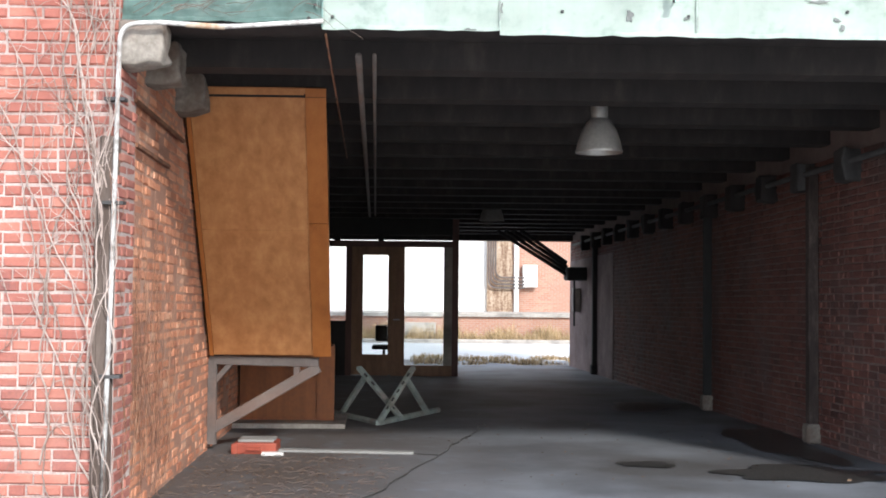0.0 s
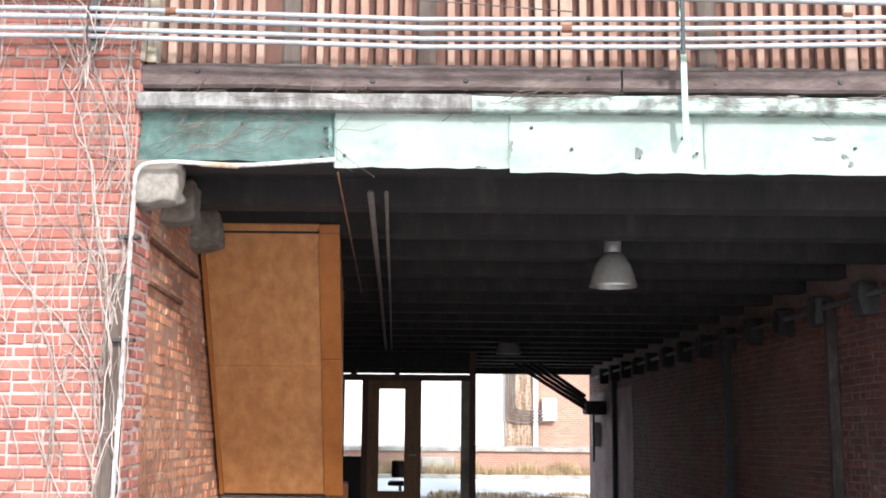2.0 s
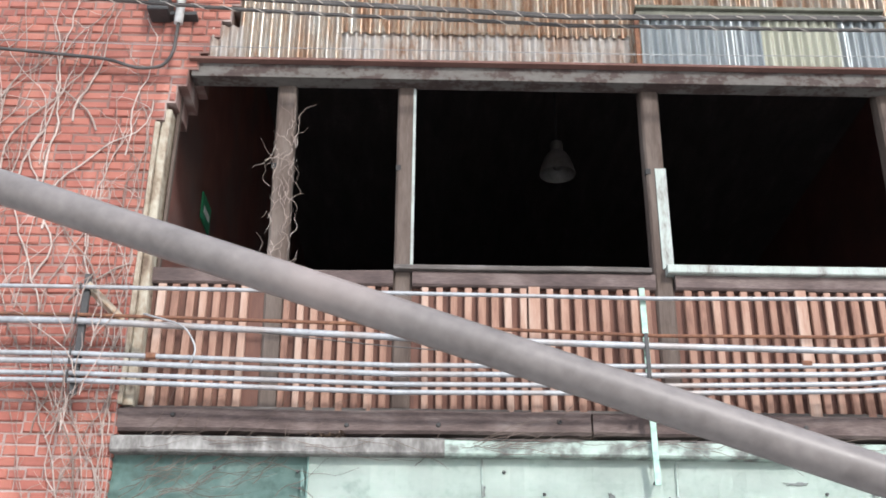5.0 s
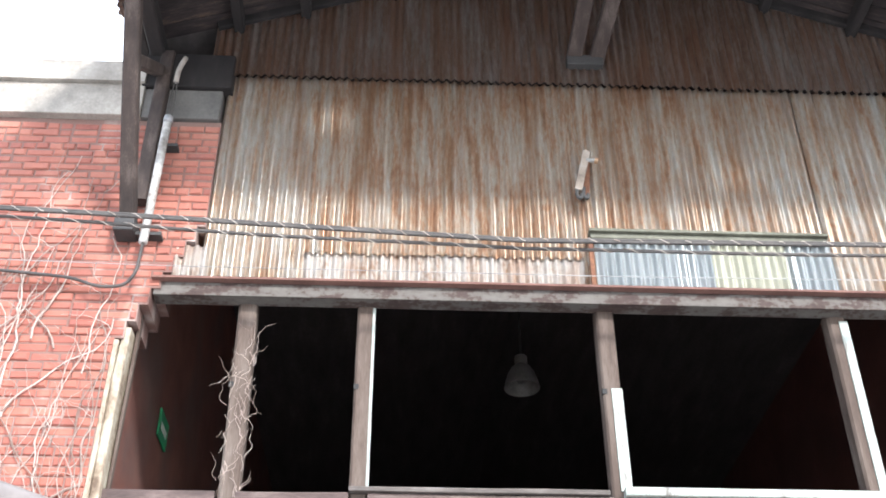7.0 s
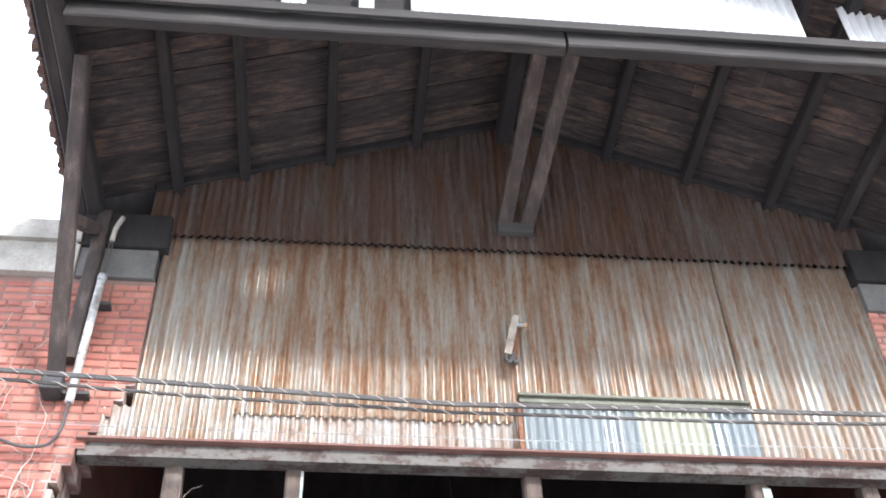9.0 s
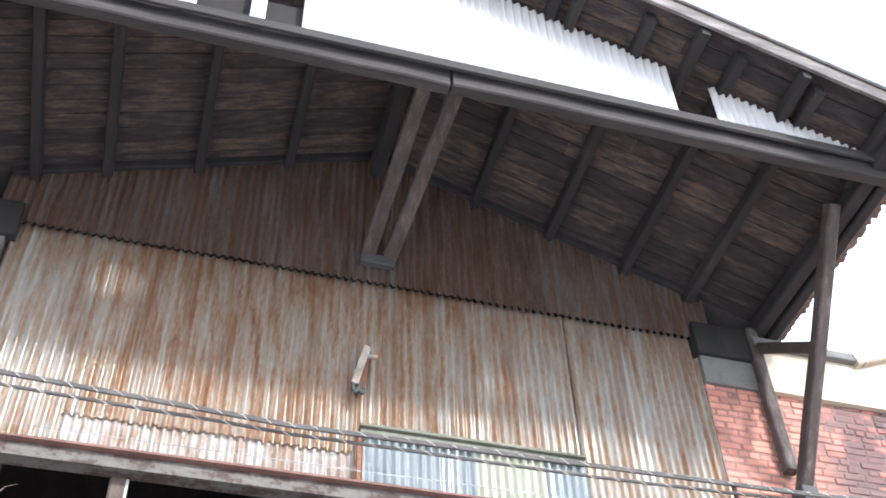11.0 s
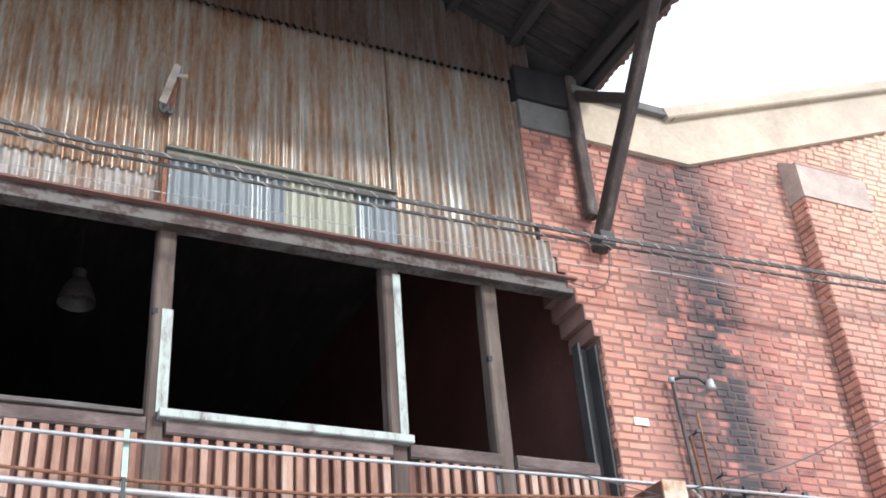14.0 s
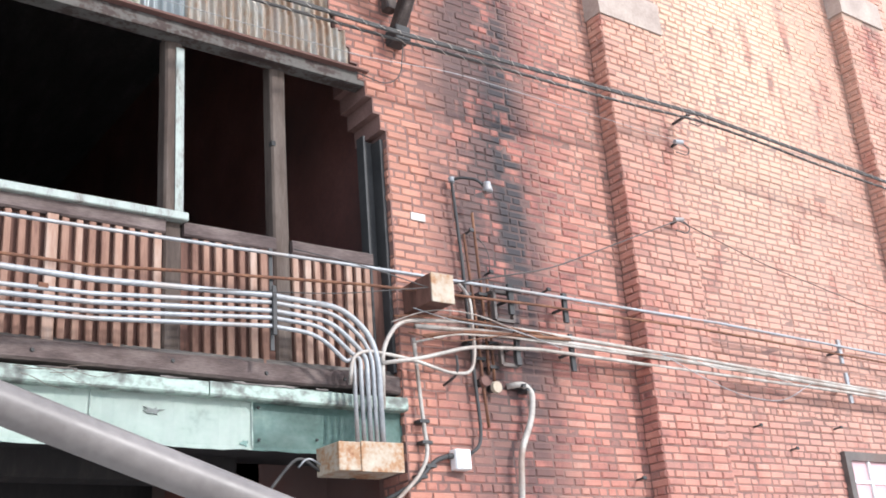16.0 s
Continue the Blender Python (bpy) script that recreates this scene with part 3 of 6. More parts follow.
def brick_rows(z0, z1, bounds, seed):
    """Courses of bricks with a header course every sixth: (start, end, bottom) of each."""
    rnd = random.Random(seed)
    out, i, z = [], 0, z0
    while z + COURSE * 0.9 < z1:
        a, b = bounds(z + COURSE / 2)
        head = i % 6 == 3
        step = SHORT if head else LONG
        x = a
        if b > a:
            first = step * (0.5 if i % 2 else 1.0)
            while x < b - 0.02:
                w = min(first, b - x)
                if b - (x + w) < 0.035:
                    w = b - x
                out.append((x, x + w, z))
                x += w
                first = step if rnd.random() > 0.26 else SHORT
        i, z = i + 1, z + COURSE
    return out


def lay_bricks(parent, rows, place, seed, pick, m_part, m_field, proud=0.010):
    """Bricks of a wall: those that pick() chooses (300 at most) as single parts, the others joined. place(u, n, z) gives the world point."""
    rnd = random.Random(seed)
    joint = 0.010
    kinds = {}
    verts, faces, count = [], [], 0
    o, ex = place(0, 0, 0), place(1, 0, 0) - place(0, 0, 0)
    ey = place(0, 1, 0) - place(0, 0, 0)
    turn = Matrix((ex, ey, (0, 0, 1))).transposed().to_4x4()
    for a, b, z in rows:
        w, h = b - a - joint * rnd.uniform(0.6, 1.5), COURSE - joint * rnd.uniform(0.6, 1.5)
        d = proud + rnd.uniform(-0.006, 0.006)
        uc, zc = (a + b) / 2, z + COURSE / 2
        jz, ja = rnd.uniform(-0.0035, 0.0035), rnd.uniform(-0.012, 0.012)
        c = 0.009
        shape = [(-w / 2, 0.02, -h / 2), (w / 2, 0.02, -h / 2), (w / 2, 0.02, h / 2), (-w / 2, 0.02, h / 2),
                 (-w / 2, -d + c, -h / 2), (w / 2, -d + c, -h / 2), (w / 2, -d + c, h / 2), (-w / 2, -d + c, h / 2),
                 (-w / 2 + c, -d, -h / 2 + c), (w / 2 - c, -d, -h / 2 + c), (w / 2 - c, -d, h / 2 - c), (-w / 2 + c, -d, h / 2 - c)]
        quads = [(8, 9, 10, 11)] + [q for i in range(4) for q in ((i, (i + 1) % 4, 4 + (i + 1) % 4, 4 + i), (4 + i, 4 + (i + 1) % 4, 8 + (i + 1) % 4, 8 + i))]
        if pick(uc, zc) and count < 300:
            key = (round(w, 2), rnd.randrange(4))
            if key not in kinds:
                me = bpy.data.meshes.new("brick")
                me.from_pydata([(x + rnd.uniform(-0.004, 0.004), y, q + rnd.uniform(-0.004, 0.004)) if k > 7 else (x, y, q) for k, (x, y, q) in enumerate(shape)], [], quads)
                me.materials.append(m_part)
                kinds[key] = me
            ob = new("brick", kinds[key])
            ob.parent = parent
            ob.matrix_basis = Matrix.Translation(place(uc, 0, zc + jz)) @ turn @ Matrix.Rotation(ja * 0.5, 4, "Y")
            count += 1
        else:
            base = len(verts)
            s, cz = math.sin(ja * 0.5), math.cos(ja * 0.5)
            for k, (x, y, q) in enumerate(shape):
                if k > 7:
                    x, y, q = x + rnd.uniform(-0.005, 0.005), y + rnd.uniform(-0.003, 0.003), q + rnd.uniform(-0.004, 0.004)
                verts.append(place(uc + x * cz + q * s, y, zc + jz + q * cz - x * s))
            faces += [tuple(base + i for i in q) for q in quads]
    me = bpy.data.meshes.new("brick_field")
    me.from_pydata(verts, [], faces)
    me.materials.append(m_field)
    ob = new("brick_field", me)
    ob.parent = parent
    tagged(ob, kind="stuff")


def corrugated(x0, x1, bottom, top, y, pitch=0.068, amp=0.015, ragged=0.0, seed=1, tilt=0.0):
    """One upright corrugated sheet; bottom and top are functions of x or numbers."""
    rnd = random.Random(seed)
    bm = bmesh.new()
    n = max(2, int((x1 - x0) / pitch * 8))
    rows = []
    for i in range(n + 1):
        x = x0 + (x1 - x0) * i / n
        zb = bottom(x) if callable(bottom) else bottom
        zt = top(x) if callable(top) else top
        zb += ragged * (rnd.random() - 0.5) + 0.003 * math.sin(x * 5 + seed)
        yy = y + amp * math.sin(x / pitch * math.tau)
        rows.append([bm.verts.new((x, yy - tilt * (1 - k / 3), zb + (zt - zb) * k / 3)) for k in range(4)])
    for a, b in zip(rows, rows[1:]):
        for k in range(3):
            bm.faces.new((a[k], b[k], b[k + 1], a[k + 1]))
    bmesh.ops.solidify(bm, geom=bm.faces[:], thickness=0.0015)
    return bm


# ---- large structure ----
W = 6.94            # width of the opening
RIDGE = 3.44
SKEW, FALL = 0.0433, 0.0194   # the drive-through runs a little askew and downhill


def pas(u, v, w):
    return Vector((u - SKEW * v, v, w - FALL * v))


def ground_z(y):
    return 0.0 if y < 0 else (-FALL * y if y < 19 else -FALL * 19)


def make_ground():
    bm = bmesh.new()
    ys = [-300, -60, -20, -8, -4, -2, 0] + [1.0 * k for k in range(1, 20)] + [22, 26, 40, 80, 300]
    xs = [-300, -60, -20, -8, -4, -2, 0, 1, 2, 3, 4, 5, 6, 8, 12, 20, 60, 300]
    g = [[bm.verts.new((x, y, ground_z(y) + (0.008 * noise.noise((x * 0.7, y * 0.7, 0)) if -6 < y < 18 and -2 < x < 8 else 0))) for x in xs] for y in ys]
    for a, b in zip(g, g[1:]):
        for i in range(len(xs) - 1):
            bm.faces.new((a[i], a[i + 1], b[i + 1], b[i]))
    return tagged(part("ground", bm, M_floor), "worn grey asphalt drive running through the building", "ground", kind="structure")


ground = make_ground()
# Added slab, out of view: bounces light onto soffit and cladding.
tagged(part("pavement", box(-60, 60, -40, -0.9, -0.05, 0.012), M_bounce_paving), "unseen pale concrete paving, added to bounce light upward", "pavement", kind="structure")
for x0, y0, x1, y1, s in ((1.15, 0.2, 1.95, 3.4, 1), (1.95, 3.4, 0.4, 3.9, 2), (1.95, 3.4, 2.5, 6.0, 3)):
    line = []
    for k in range(15):
        t = k / 14
        x, y = x0 + (x1 - x0) * t + 0.10 * noise.noise((t * 6, s, 0)), y0 + (y1 - y0) * t + 0.06 * noise.noise((t * 7, 0, s))
        line.append((x, y, ground_z(y) + 0.006))
    part("crack", tube(line, 0.0065, n=5), M_wet, ground, "dark open crack")


def steps(z):
    """How far the corbelled brick reaches into the opening at height z."""
    if z < 5.62:
        return 0.0
    return min(0.5, 0.055 + math.floor((z - 5.62) / 0.139) * 0.064)


BEND_X, COP_Z, GABLE = 8.25, 7.62, 0.398


def wall_piece(name, boxes, material, label):
    bm = bmesh.new()
    for b in boxes:
        box(*b, bm=bm)
    return tagged(part(name, bm, material), label, "wall", kind="structure")


# street front: backing of both flanks, stepped at the corbelling
left_boxes = [(-9, 0.0, 0.012, 0.40, 0, 5.62)]
right_boxes = [(W, 22, 0.012, 0.40, 0, 5.62)]
for k in range(7):
    z0, s = 5.62 + 0.139 * k, 0.055 + 0.064 * k
    left_boxes.append((-9, s, 0.012, 0.40, z0, z0 + 0.139))
    right_boxes.append((W - s, 22, 0.012, 0.40, z0, z0 + 0.139))
left_boxes.append((-9, 0.5, 0.012, 0.40, 6.593, 7.62))
right_boxes.append((W - 0.5, 22, 0.012, 0.40, 6.593, 7.62))
wall_west = wall_piece("wall_west", left_boxes, M_mortar, "red brick street wall overgrown with bare vines")
wall_east = wall_piece("wall_east", right_boxes, M_mortar_east, "red brick street wall with soot stains and pilasters")
bm = bmesh.new()
prof = [(BEND_X, 7.62), (22, 7.62), (22, 7.62 + GABLE * (22 - BEND_X))]
f0 = [bm.verts.new((x, 0.012, z)) for x, z in prof]
f1 = [bm.verts.new((x, 0.40, z)) for x, z in prof]
bm.faces.new(f0); bm.faces.new(f1[::-1])
for i in range(3):
    bm.faces.new((f0[i], f1[i], f1[(i + 1) % 3], f0[(i + 1) % 3]))
part("gable_backing", bm, M_mortar_east, wall_east)

# copings
bm = box(-9, -0.14, -0.06, 0.45, 7.62, 7.95, bevel=0.01)
box(-9, -0.14, -0.10, 0.5, 7.95, 8.16, bm=bm)
tagged(part("trim_west_coping", bm, M_concrete), "weathered concrete coping on the brick wall", "coping", kind="structure")
bm = bmesh.new()
pr = [(6.98, 7.62), (BEND_X, 7.62), (22, 7.62 + GABLE * (22 - BEND_X)), (22, 8.16 + GABLE * (22 - BEND_X)), (BEND_X - 0.1, 8.13), (6.98, 8.13)]
f0 = [bm.verts.new((x, -0.05, z)) for x, z in pr]
f1 = [bm.verts.new((x, 0.46, z)) for x, z in pr]
bm.faces.new(f0); bm.faces.new(f1[::-1])
for i in range(6):
    bm.faces.new((f0[i], f1[i], f1[(i + 1) % 6], f0[(i + 1) % 6]))
band = tagged(part("trim_east_coping", bm, M_cream), "cream rendered band along the sloping gable", "coping", kind="structure")
bm = bar((BEND_X - 0.22, 0.15, 8.13), (22, 0.15, 8.20 + GABLE * (22 - BEND_X)), 0.56, 0.13)
part("capping", bm, M_cream, band)
part("flat_capping", box(6.98, BEND_X - 0.1, -0.12, 0.5, 8.10, 8.19, bevel=0.01), M_cap, band, "dark metal flashing")

# the drive-through: side walls, ceiling, back openings
LEN = 18.4


def passage_box(u0, u1, v0, v1, w0, w1, bm=None):
    bm = bm or bmesh.new()
    vs = [bm.verts.new(pas(u, v, w)) for u in (u0, u1) for v in (v0, v1) for w in (w0, w1)]
    for q in ((0, 1, 3, 2), (4, 6, 7, 5), (0, 4, 5, 1), (2, 3, 7, 6), (0, 2, 6, 4), (1, 5, 7, 3)):
        bm.faces.new([vs[i] for i in q])
    return bm


RW = 5.90          # inner face of the drive-through's far side wall
wall_pass_w = tagged(part("wall_passage_west", passage_box(-0.5, -0.012, 0.41, LEN, -0.1, 3.4), M_mortar_pass), "brick side wall of the drive-through with climbing stems", "wall", kind="structure")
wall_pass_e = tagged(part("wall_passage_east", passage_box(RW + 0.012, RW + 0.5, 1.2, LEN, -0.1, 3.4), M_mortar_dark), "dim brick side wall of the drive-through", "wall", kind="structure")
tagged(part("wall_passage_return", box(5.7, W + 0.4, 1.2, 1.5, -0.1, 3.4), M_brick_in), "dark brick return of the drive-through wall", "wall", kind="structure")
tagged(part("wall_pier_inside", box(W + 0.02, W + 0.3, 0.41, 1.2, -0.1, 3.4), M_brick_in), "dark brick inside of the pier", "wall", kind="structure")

# Ceiling and beams, coloured dark to hold the passage shade.
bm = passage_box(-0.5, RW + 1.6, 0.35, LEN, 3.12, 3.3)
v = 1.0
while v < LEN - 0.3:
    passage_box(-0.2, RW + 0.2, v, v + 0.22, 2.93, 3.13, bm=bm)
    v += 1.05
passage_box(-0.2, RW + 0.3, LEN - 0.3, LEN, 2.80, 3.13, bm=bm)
tagged(part("ceiling", bm, M_dark_wood), "timber ceiling with deep cross beams, shade put into its dark colour", "ceiling", kind="structure")

# upper floor: a dark loft behind the slatted front
def room(name, b, material, label, category):
    return tagged(part(name, box(*b), material), label, category, kind="structure")


room("floor_loft", (-0.4, W + 0.4, 0.35, 14, 3.34, 3.5), M_loft_wood, "dark timber loft floor", "floor")
room("wall_loft_north", (-0.4, W + 0.4, 14, 14.3, 3.3, 10.5), M_loft_wood, "dark timber loft wall", "wall")
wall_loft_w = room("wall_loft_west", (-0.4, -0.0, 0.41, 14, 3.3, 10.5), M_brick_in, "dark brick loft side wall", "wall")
wall_loft_e = room("wall_loft_east", (W + 0.0, W + 0.4, 0.41, 14, 3.3, 10.5), M_red_wash, "dim red limewashed loft side wall", "wall")

EAVE_L, EAVE_R, SLOPE, ROOF_RIDGE = -0.33, W + 0.42, 0.368, 9.72
FRONT, RAKE = -2.15, -2.62


def soffit_z(x):
    return ROOF_RIDGE - SLOPE * abs(x - RIDGE)


bm = bmesh.new()
for sx, ex in ((RIDGE, EAVE_L + 0.05), (RIDGE, EAVE_R - 0.05)):
    vs = [bm.verts.new((x, y, soffit_z(x) + 0.13 + h)) for x in (sx, ex) for y in (0.0, 14.3) for h in (0, 0.03)]
    for q in ((0, 1, 3, 2), (4, 6, 7, 5), (0, 4, 5, 1), (2, 3, 7, 6), (0, 2, 6, 4), (1, 5, 7, 3)):
        bm.faces.new([vs[i] for i in q])
tagged(part("roof_loft", bm, M_loft_wood), "dark timber roof deck over the loft", "roof", kind="structure")

# ---- green copper fascia and timbers over the drive-through ----
fascia = thing("fascia_beam", (0, 0.05, 2.95), "copper-clad fascia beam, mint paint peeling over dark verdigris", "beam")
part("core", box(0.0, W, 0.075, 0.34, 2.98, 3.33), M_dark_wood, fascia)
seams = [0.0, 1.18, 2.23, 3.40, 4.59, 5.70, W]
for i, (a, b) in enumerate(zip(seams, seams[1:])):
    end = i in (0, 5)
    bm = bmesh.new()
    n = 14
    rows = []
    for k in range(n + 1):
        x = a + (b - a) * k / n
        zb = (2.995 if i == 0 else 2.955) + random.uniform(-0.006, 0.006) - (0.02 if i in (2, 3) else 0)
        yy = 0.045 + (0.012 if end else 0.0) + random.uniform(-0.003, 0.003)
        rows.append([bm.verts.new((x, yy - 0.012, zb)), bm.verts.new((x, yy, zb + 0.03)), bm.verts.new((x, yy + random.uniform(-0.003, 0.003), 3.15)), bm.verts.new((x, yy, 3.31))])
    for r, s in zip(rows, rows[1:]):
        for k in range(3):
            bm.faces.new((r[k], s[k], s[k + 1], r[k + 1]))
    bmesh.ops.solidify(bm, geom=bm.faces[:], thickness=0.004)
    part("copper_panel", bm, M_verdigris if end else M_mint, fascia, "dark green verdigris panel" if end else "pale mint painted copper panel")
    if 0 < i < 6:
        part("seam_strip", bar((a, 0.035, 2.965), (a + random.uniform(-0.004, 0.004), 0.035, 3.30), 0.010, 0.005, up=(0, 1, 0)), M_ledge if i not in (1,) else M_verdigris, fascia)
for x, z in ((0.62, 3.22), (1.10, 3.02), (1.12, 3.2), (1.14, 3.1), (1.24, 3.03), (2.36, 3.21), (2.6, 3.08), (3.35, 3.06), (4.3, 3.1), (5.75, 3.03), (5.75, 3.25), (6.2, 3.05), (6.4, 3.05)):
    bm = bmesh.new()
    bmesh.ops.create_cone(bm, cap_ends=True, segments=10, radius1=0.011, radius2=0.008, depth=0.012, matrix=Matrix.Translation((x, 0.033, z)) @ Matrix.Rotation(radians(90), 4, "X"))
    part("rivet", bm, M_dark_steel, fascia)


def flake(cx, cz, w, h, seed, y):
    """A patch where the paint has peeled away, with a ragged rim."""
    rnd = random.Random(seed)
    bm = bmesh.new()
    vs = []
    for k in range(16):
        a = k * math.tau / 16
        r = rnd.uniform(0.35, 1.25)
        vs.append(bm.verts.new((cx + w / 2 * r * math.cos(a), y, cz + h / 2 * r * math.sin(a))))
    back = [bm.verts.new((v.co.x, y + 0.006, v.co.z)) for v in vs]
    for k in range(16):
        m = (k + 1) % 16
        bm.faces.new((vs[k], vs[m], back[m], back[k]))
    c = bm.verts.new((cx, y - 0.001, cz))
    for k in range(16):
        bm.faces.new((vs[k], c, vs[(k + 1) % 16]))
    return bm


for i, (cx, cz, w, h) in enumerate(((3.0, 3.06, 0.055, 0.11), (2.235, 3.09, 0.03, 0.14), (2.05, 2.965, 0.08, 0.02), (4.13, 3.16, 0.20, 0.03), (4.24, 3.05, 0.05, 0.05), (4.27, 3.0, 0.035, 0.05), (4.59, 3.08, 0.03, 0.2), (4.62, 3.0, 0.04, 0.07), (5.0, 3.18, 0.17, 0.07), (1.245, 3.03, 0.03, 0.035), (1.15, 3.15, 0.04, 0.16), (5.64, 3.0, 0.08, 0.06), (3.34, 3.05, 0.035, 0.035))):
    part("peeled_patch", flake(cx, cz, w * 0.85, h * 0.8, i, 0.034), M_verdigris if i in (9, 10, 11) else M_peel, fascia)

ledge = thing("ledge", (0, 0, 3.3), "projecting painted ledge above the copper fascia", "ledge")
part("grey_board", bar((0.0, 0.02, 3.345), (2.0, 0.02, 3.345), 0.13, 0.10, wave=0.003), M_pale_board, ledge, "mottled pale grey board")
part("bare_board", bar((5.36, 0.02, 3.336), (W, 0.02, 3.335), 0.13, 0.098, wave=0.004), M_ledge, ledge, "dirty painted board end")
part("painted_board", bar((2.0, 0.02, 3.343), (5.35, 0.02, 3.337), 0.13, 0.098, wave=0.003), M_ledge, ledge, "mint painted board, chipped on top")
for x in (2.2, 2.5, 2.7, 3.3, 3.6, 3.9, 4.4, 5.1, 5.6, 5.9, 6.2):
    part("chipped_edge", flake(x, 3.388, random.uniform(0.15, 0.5), 0.02, int(x * 100), -0.0475), M_grey_wood, ledge)

girder = thing("sill_beam", (0, 0.1, 3.43), "weathered grey timber beam in two lengths", "beam")
part("beam_length", bar((0.0, 0.12, 3.515), (2.9, 0.12, 3.51), 0.2, 0.145, wave=0.008), M_beam, girder)
part("beam_length", bar((2.91, 0.12, 3.51), (W, 0.12, 3.50), 0.2, 0.14, wave=0.008), M_beam, girder)
for x in (0.42, 1.35, 1.9, 2.75, 3.4, 4.3, 5.2, 5.75, 6.5):
    bm = bmesh.new()
    bmesh.ops.create_cone(bm, cap_ends=True, segments=8, radius1=0.016, radius2=0.012, depth=0.012, matrix=Matrix.Translation((x + random.uniform(-0.08, 0.08), 0.014, 3.51 + random.uniform(-0.03, 0.03))) @ Matrix.Rotation(radians(90), 4, "X"))
    part("bolt", bm, M_dark_steel, girder)

# ---- slatted front of the loft ----
POSTS = [(0.866, 0.130), (1.72, 0.122), (3.45, 0.128), (5.163, 0.132), (6.02, 0.130)]
balustrade = thing("slatted_balustrade", (0, 0.1, 3.58), "balustrade of narrow bare wooden slats before brown boards", "balustrade")
part("back_board", box(0.02, W - 0.02, 0.155, 0.175, 3.57, 4.46), M_backboard, balustrade, "brown backing boards")
part("bottom_rail", bar((0.0, 0.13, 3.60), (W, 0.13, 3.60), 0.05, 0.04), M_grey_wood, balustrade)
slat_meshes = []
for k in range(7):
    slat_meshes.append(mesh_from(bar((0, 0, 0), (random.uniform(-0.004, 0.004), 0, 0.855), 0.048 + 0.002 * (k - 3), 0.040, up=(0, 1, 0), wave=0.0015), "slat", M_slat))
x = 0.16
while x < W - 0.1:
    if not any(abs(x - c) < w / 2 + 0.03 for c, w in POSTS) and abs(x - 2.58) > 0.06 and abs(x - 4.33) > 0.06:
        ob = new("slat", random.choice(slat_meshes))
        ob.parent = balustrade
        ob.matrix_parent_inverse = Matrix.Translation(-balustrade.location)
        ob.matrix_basis = Matrix.Translation((x, 0.128 + random.uniform(-0.005, 0.005), 3.585)) @ Matrix.Rotation(random.uniform(-0.009, 0.009), 4, "Y") @ Matrix.Rotation(random.uniform(-0.05, 0.05), 4, "Z")
    x += 0.0905 + random.uniform(-0.003, 0.003)
for c in (2.58, 4.33):
    part("stile", bar((c, 0.12, 3.585), (c, 0.12, 4.45), 0.075, 0.04, up=(0, 1, 0), wave=0.001), M_slat, balustrade, "wider pale stile")

for i, (c, w) in enumerate(POSTS):
    p = thing("loft_post", (c, 0.2, 3.58), ("grey weathered post wrapped in dead vine", "weathered post with a white painted inner edge", "weathered post, flaking white paint on its lower half", "weathered post with flaking white paint", "bare weathered post, notched halfway up")[i], "post", "posts of the loft front")
    part("shaft", bar((c + (0.03 if i == 0 else 0), 0.2, 3.585), (c, 0.2, 6.03), w, 0.14, up=(0, 1, 0), wave=0.002), M_grey_post, p)
    if i in (1,):
        part("painted_edge", box(c + w / 2 - 0.014, c + w / 2 + 0.004, 0.125, 0.17, 4.6, 5.98), M_white_wood, p, "white painted edge strip")
    if i in (2, 3):
        part("painted_face", box(c - 0.005 if i == 2 else c + 0.01, c + w / 2 + 0.006, 0.12, 0.24, 4.6, 5.36 if i == 2 else 5.95), M_white_wood, p, "flaking white paint")
    if i in (0, 1, 2, 4):
        part("notch", box(c - w / 2 - 0.004, c - w / 2 + 0.03, 0.126, 0.17, 5.32, 5.36), M_black, p)

sill = thing("loft_sill", (0, 0.18, 4.45), "weathered timber sill rail with one white painted length", "sill")
ends = [0.02] + [c + k * (w / 2 + 0.002) for c, w in POSTS for k in (-1, 1)] + [W - 0.14]
for a, b in zip(ends[::2], ends[1::2]):
    part("sill_length", bar((a, 0.17, 4.50), (b, 0.17, 4.50), 0.15, 0.11, wave=0.003), M_beam, sill)
part("top_board", bar((1.66, 0.12, 4.572), (3.36, 0.12, 4.572), 0.10, 0.035, wave=0.003), M_grey_wood, sill, "split pale top board")
part("painted_board", bar((3.46, 0.11, 4.575), (5.245, 0.11, 4.575), 0.12, 0.06, wave=0.001), M_white_wood, sill, "white painted sill board")

jl = thing("jamb_post_west", (0.07, 0.2, 3.6), "weathered timber jamb with pale split edges", "jamb")
part("edge_strip", bar((0.012, 0.02, 3.6), (0.014, 0.02, 5.6), 0.03, 0.035, up=(0, 1, 0), wave=0.004), M_jamb, jl, "cream split edge")
part("board", bar((0.055, 0.12, 3.6), (0.06, 0.12, 5.72), 0.06, 0.17, up=(0, 1, 0), wave=0.004), M_jamb, jl, "mottled beige board")
part("inner_edge", bar((0.105, 0.17, 4.55), (0.112, 0.17, 5.9), 0.022, 0.05, up=(0, 1, 0), wave=0.003), M_grey_post, jl)
jr = thing("jamb_post_east", (W - 0.08, 0.2, 3.6), "dark steel channel jamb beside the brick", "jamb")
part("channel_web", bar((W - 0.09, 0.2, 3.6), (W - 0.09, 0.2, 5.58), 0.15, 0.02, up=(0, 1, 0)), M_dark_steel, jr)
part("channel_flange", bar((W - 0.02, 0.13, 3.6), (W - 0.02, 0.13, 5.56), 0.03, 0.14, up=(0, 1, 0)), M_dark_steel, jr)
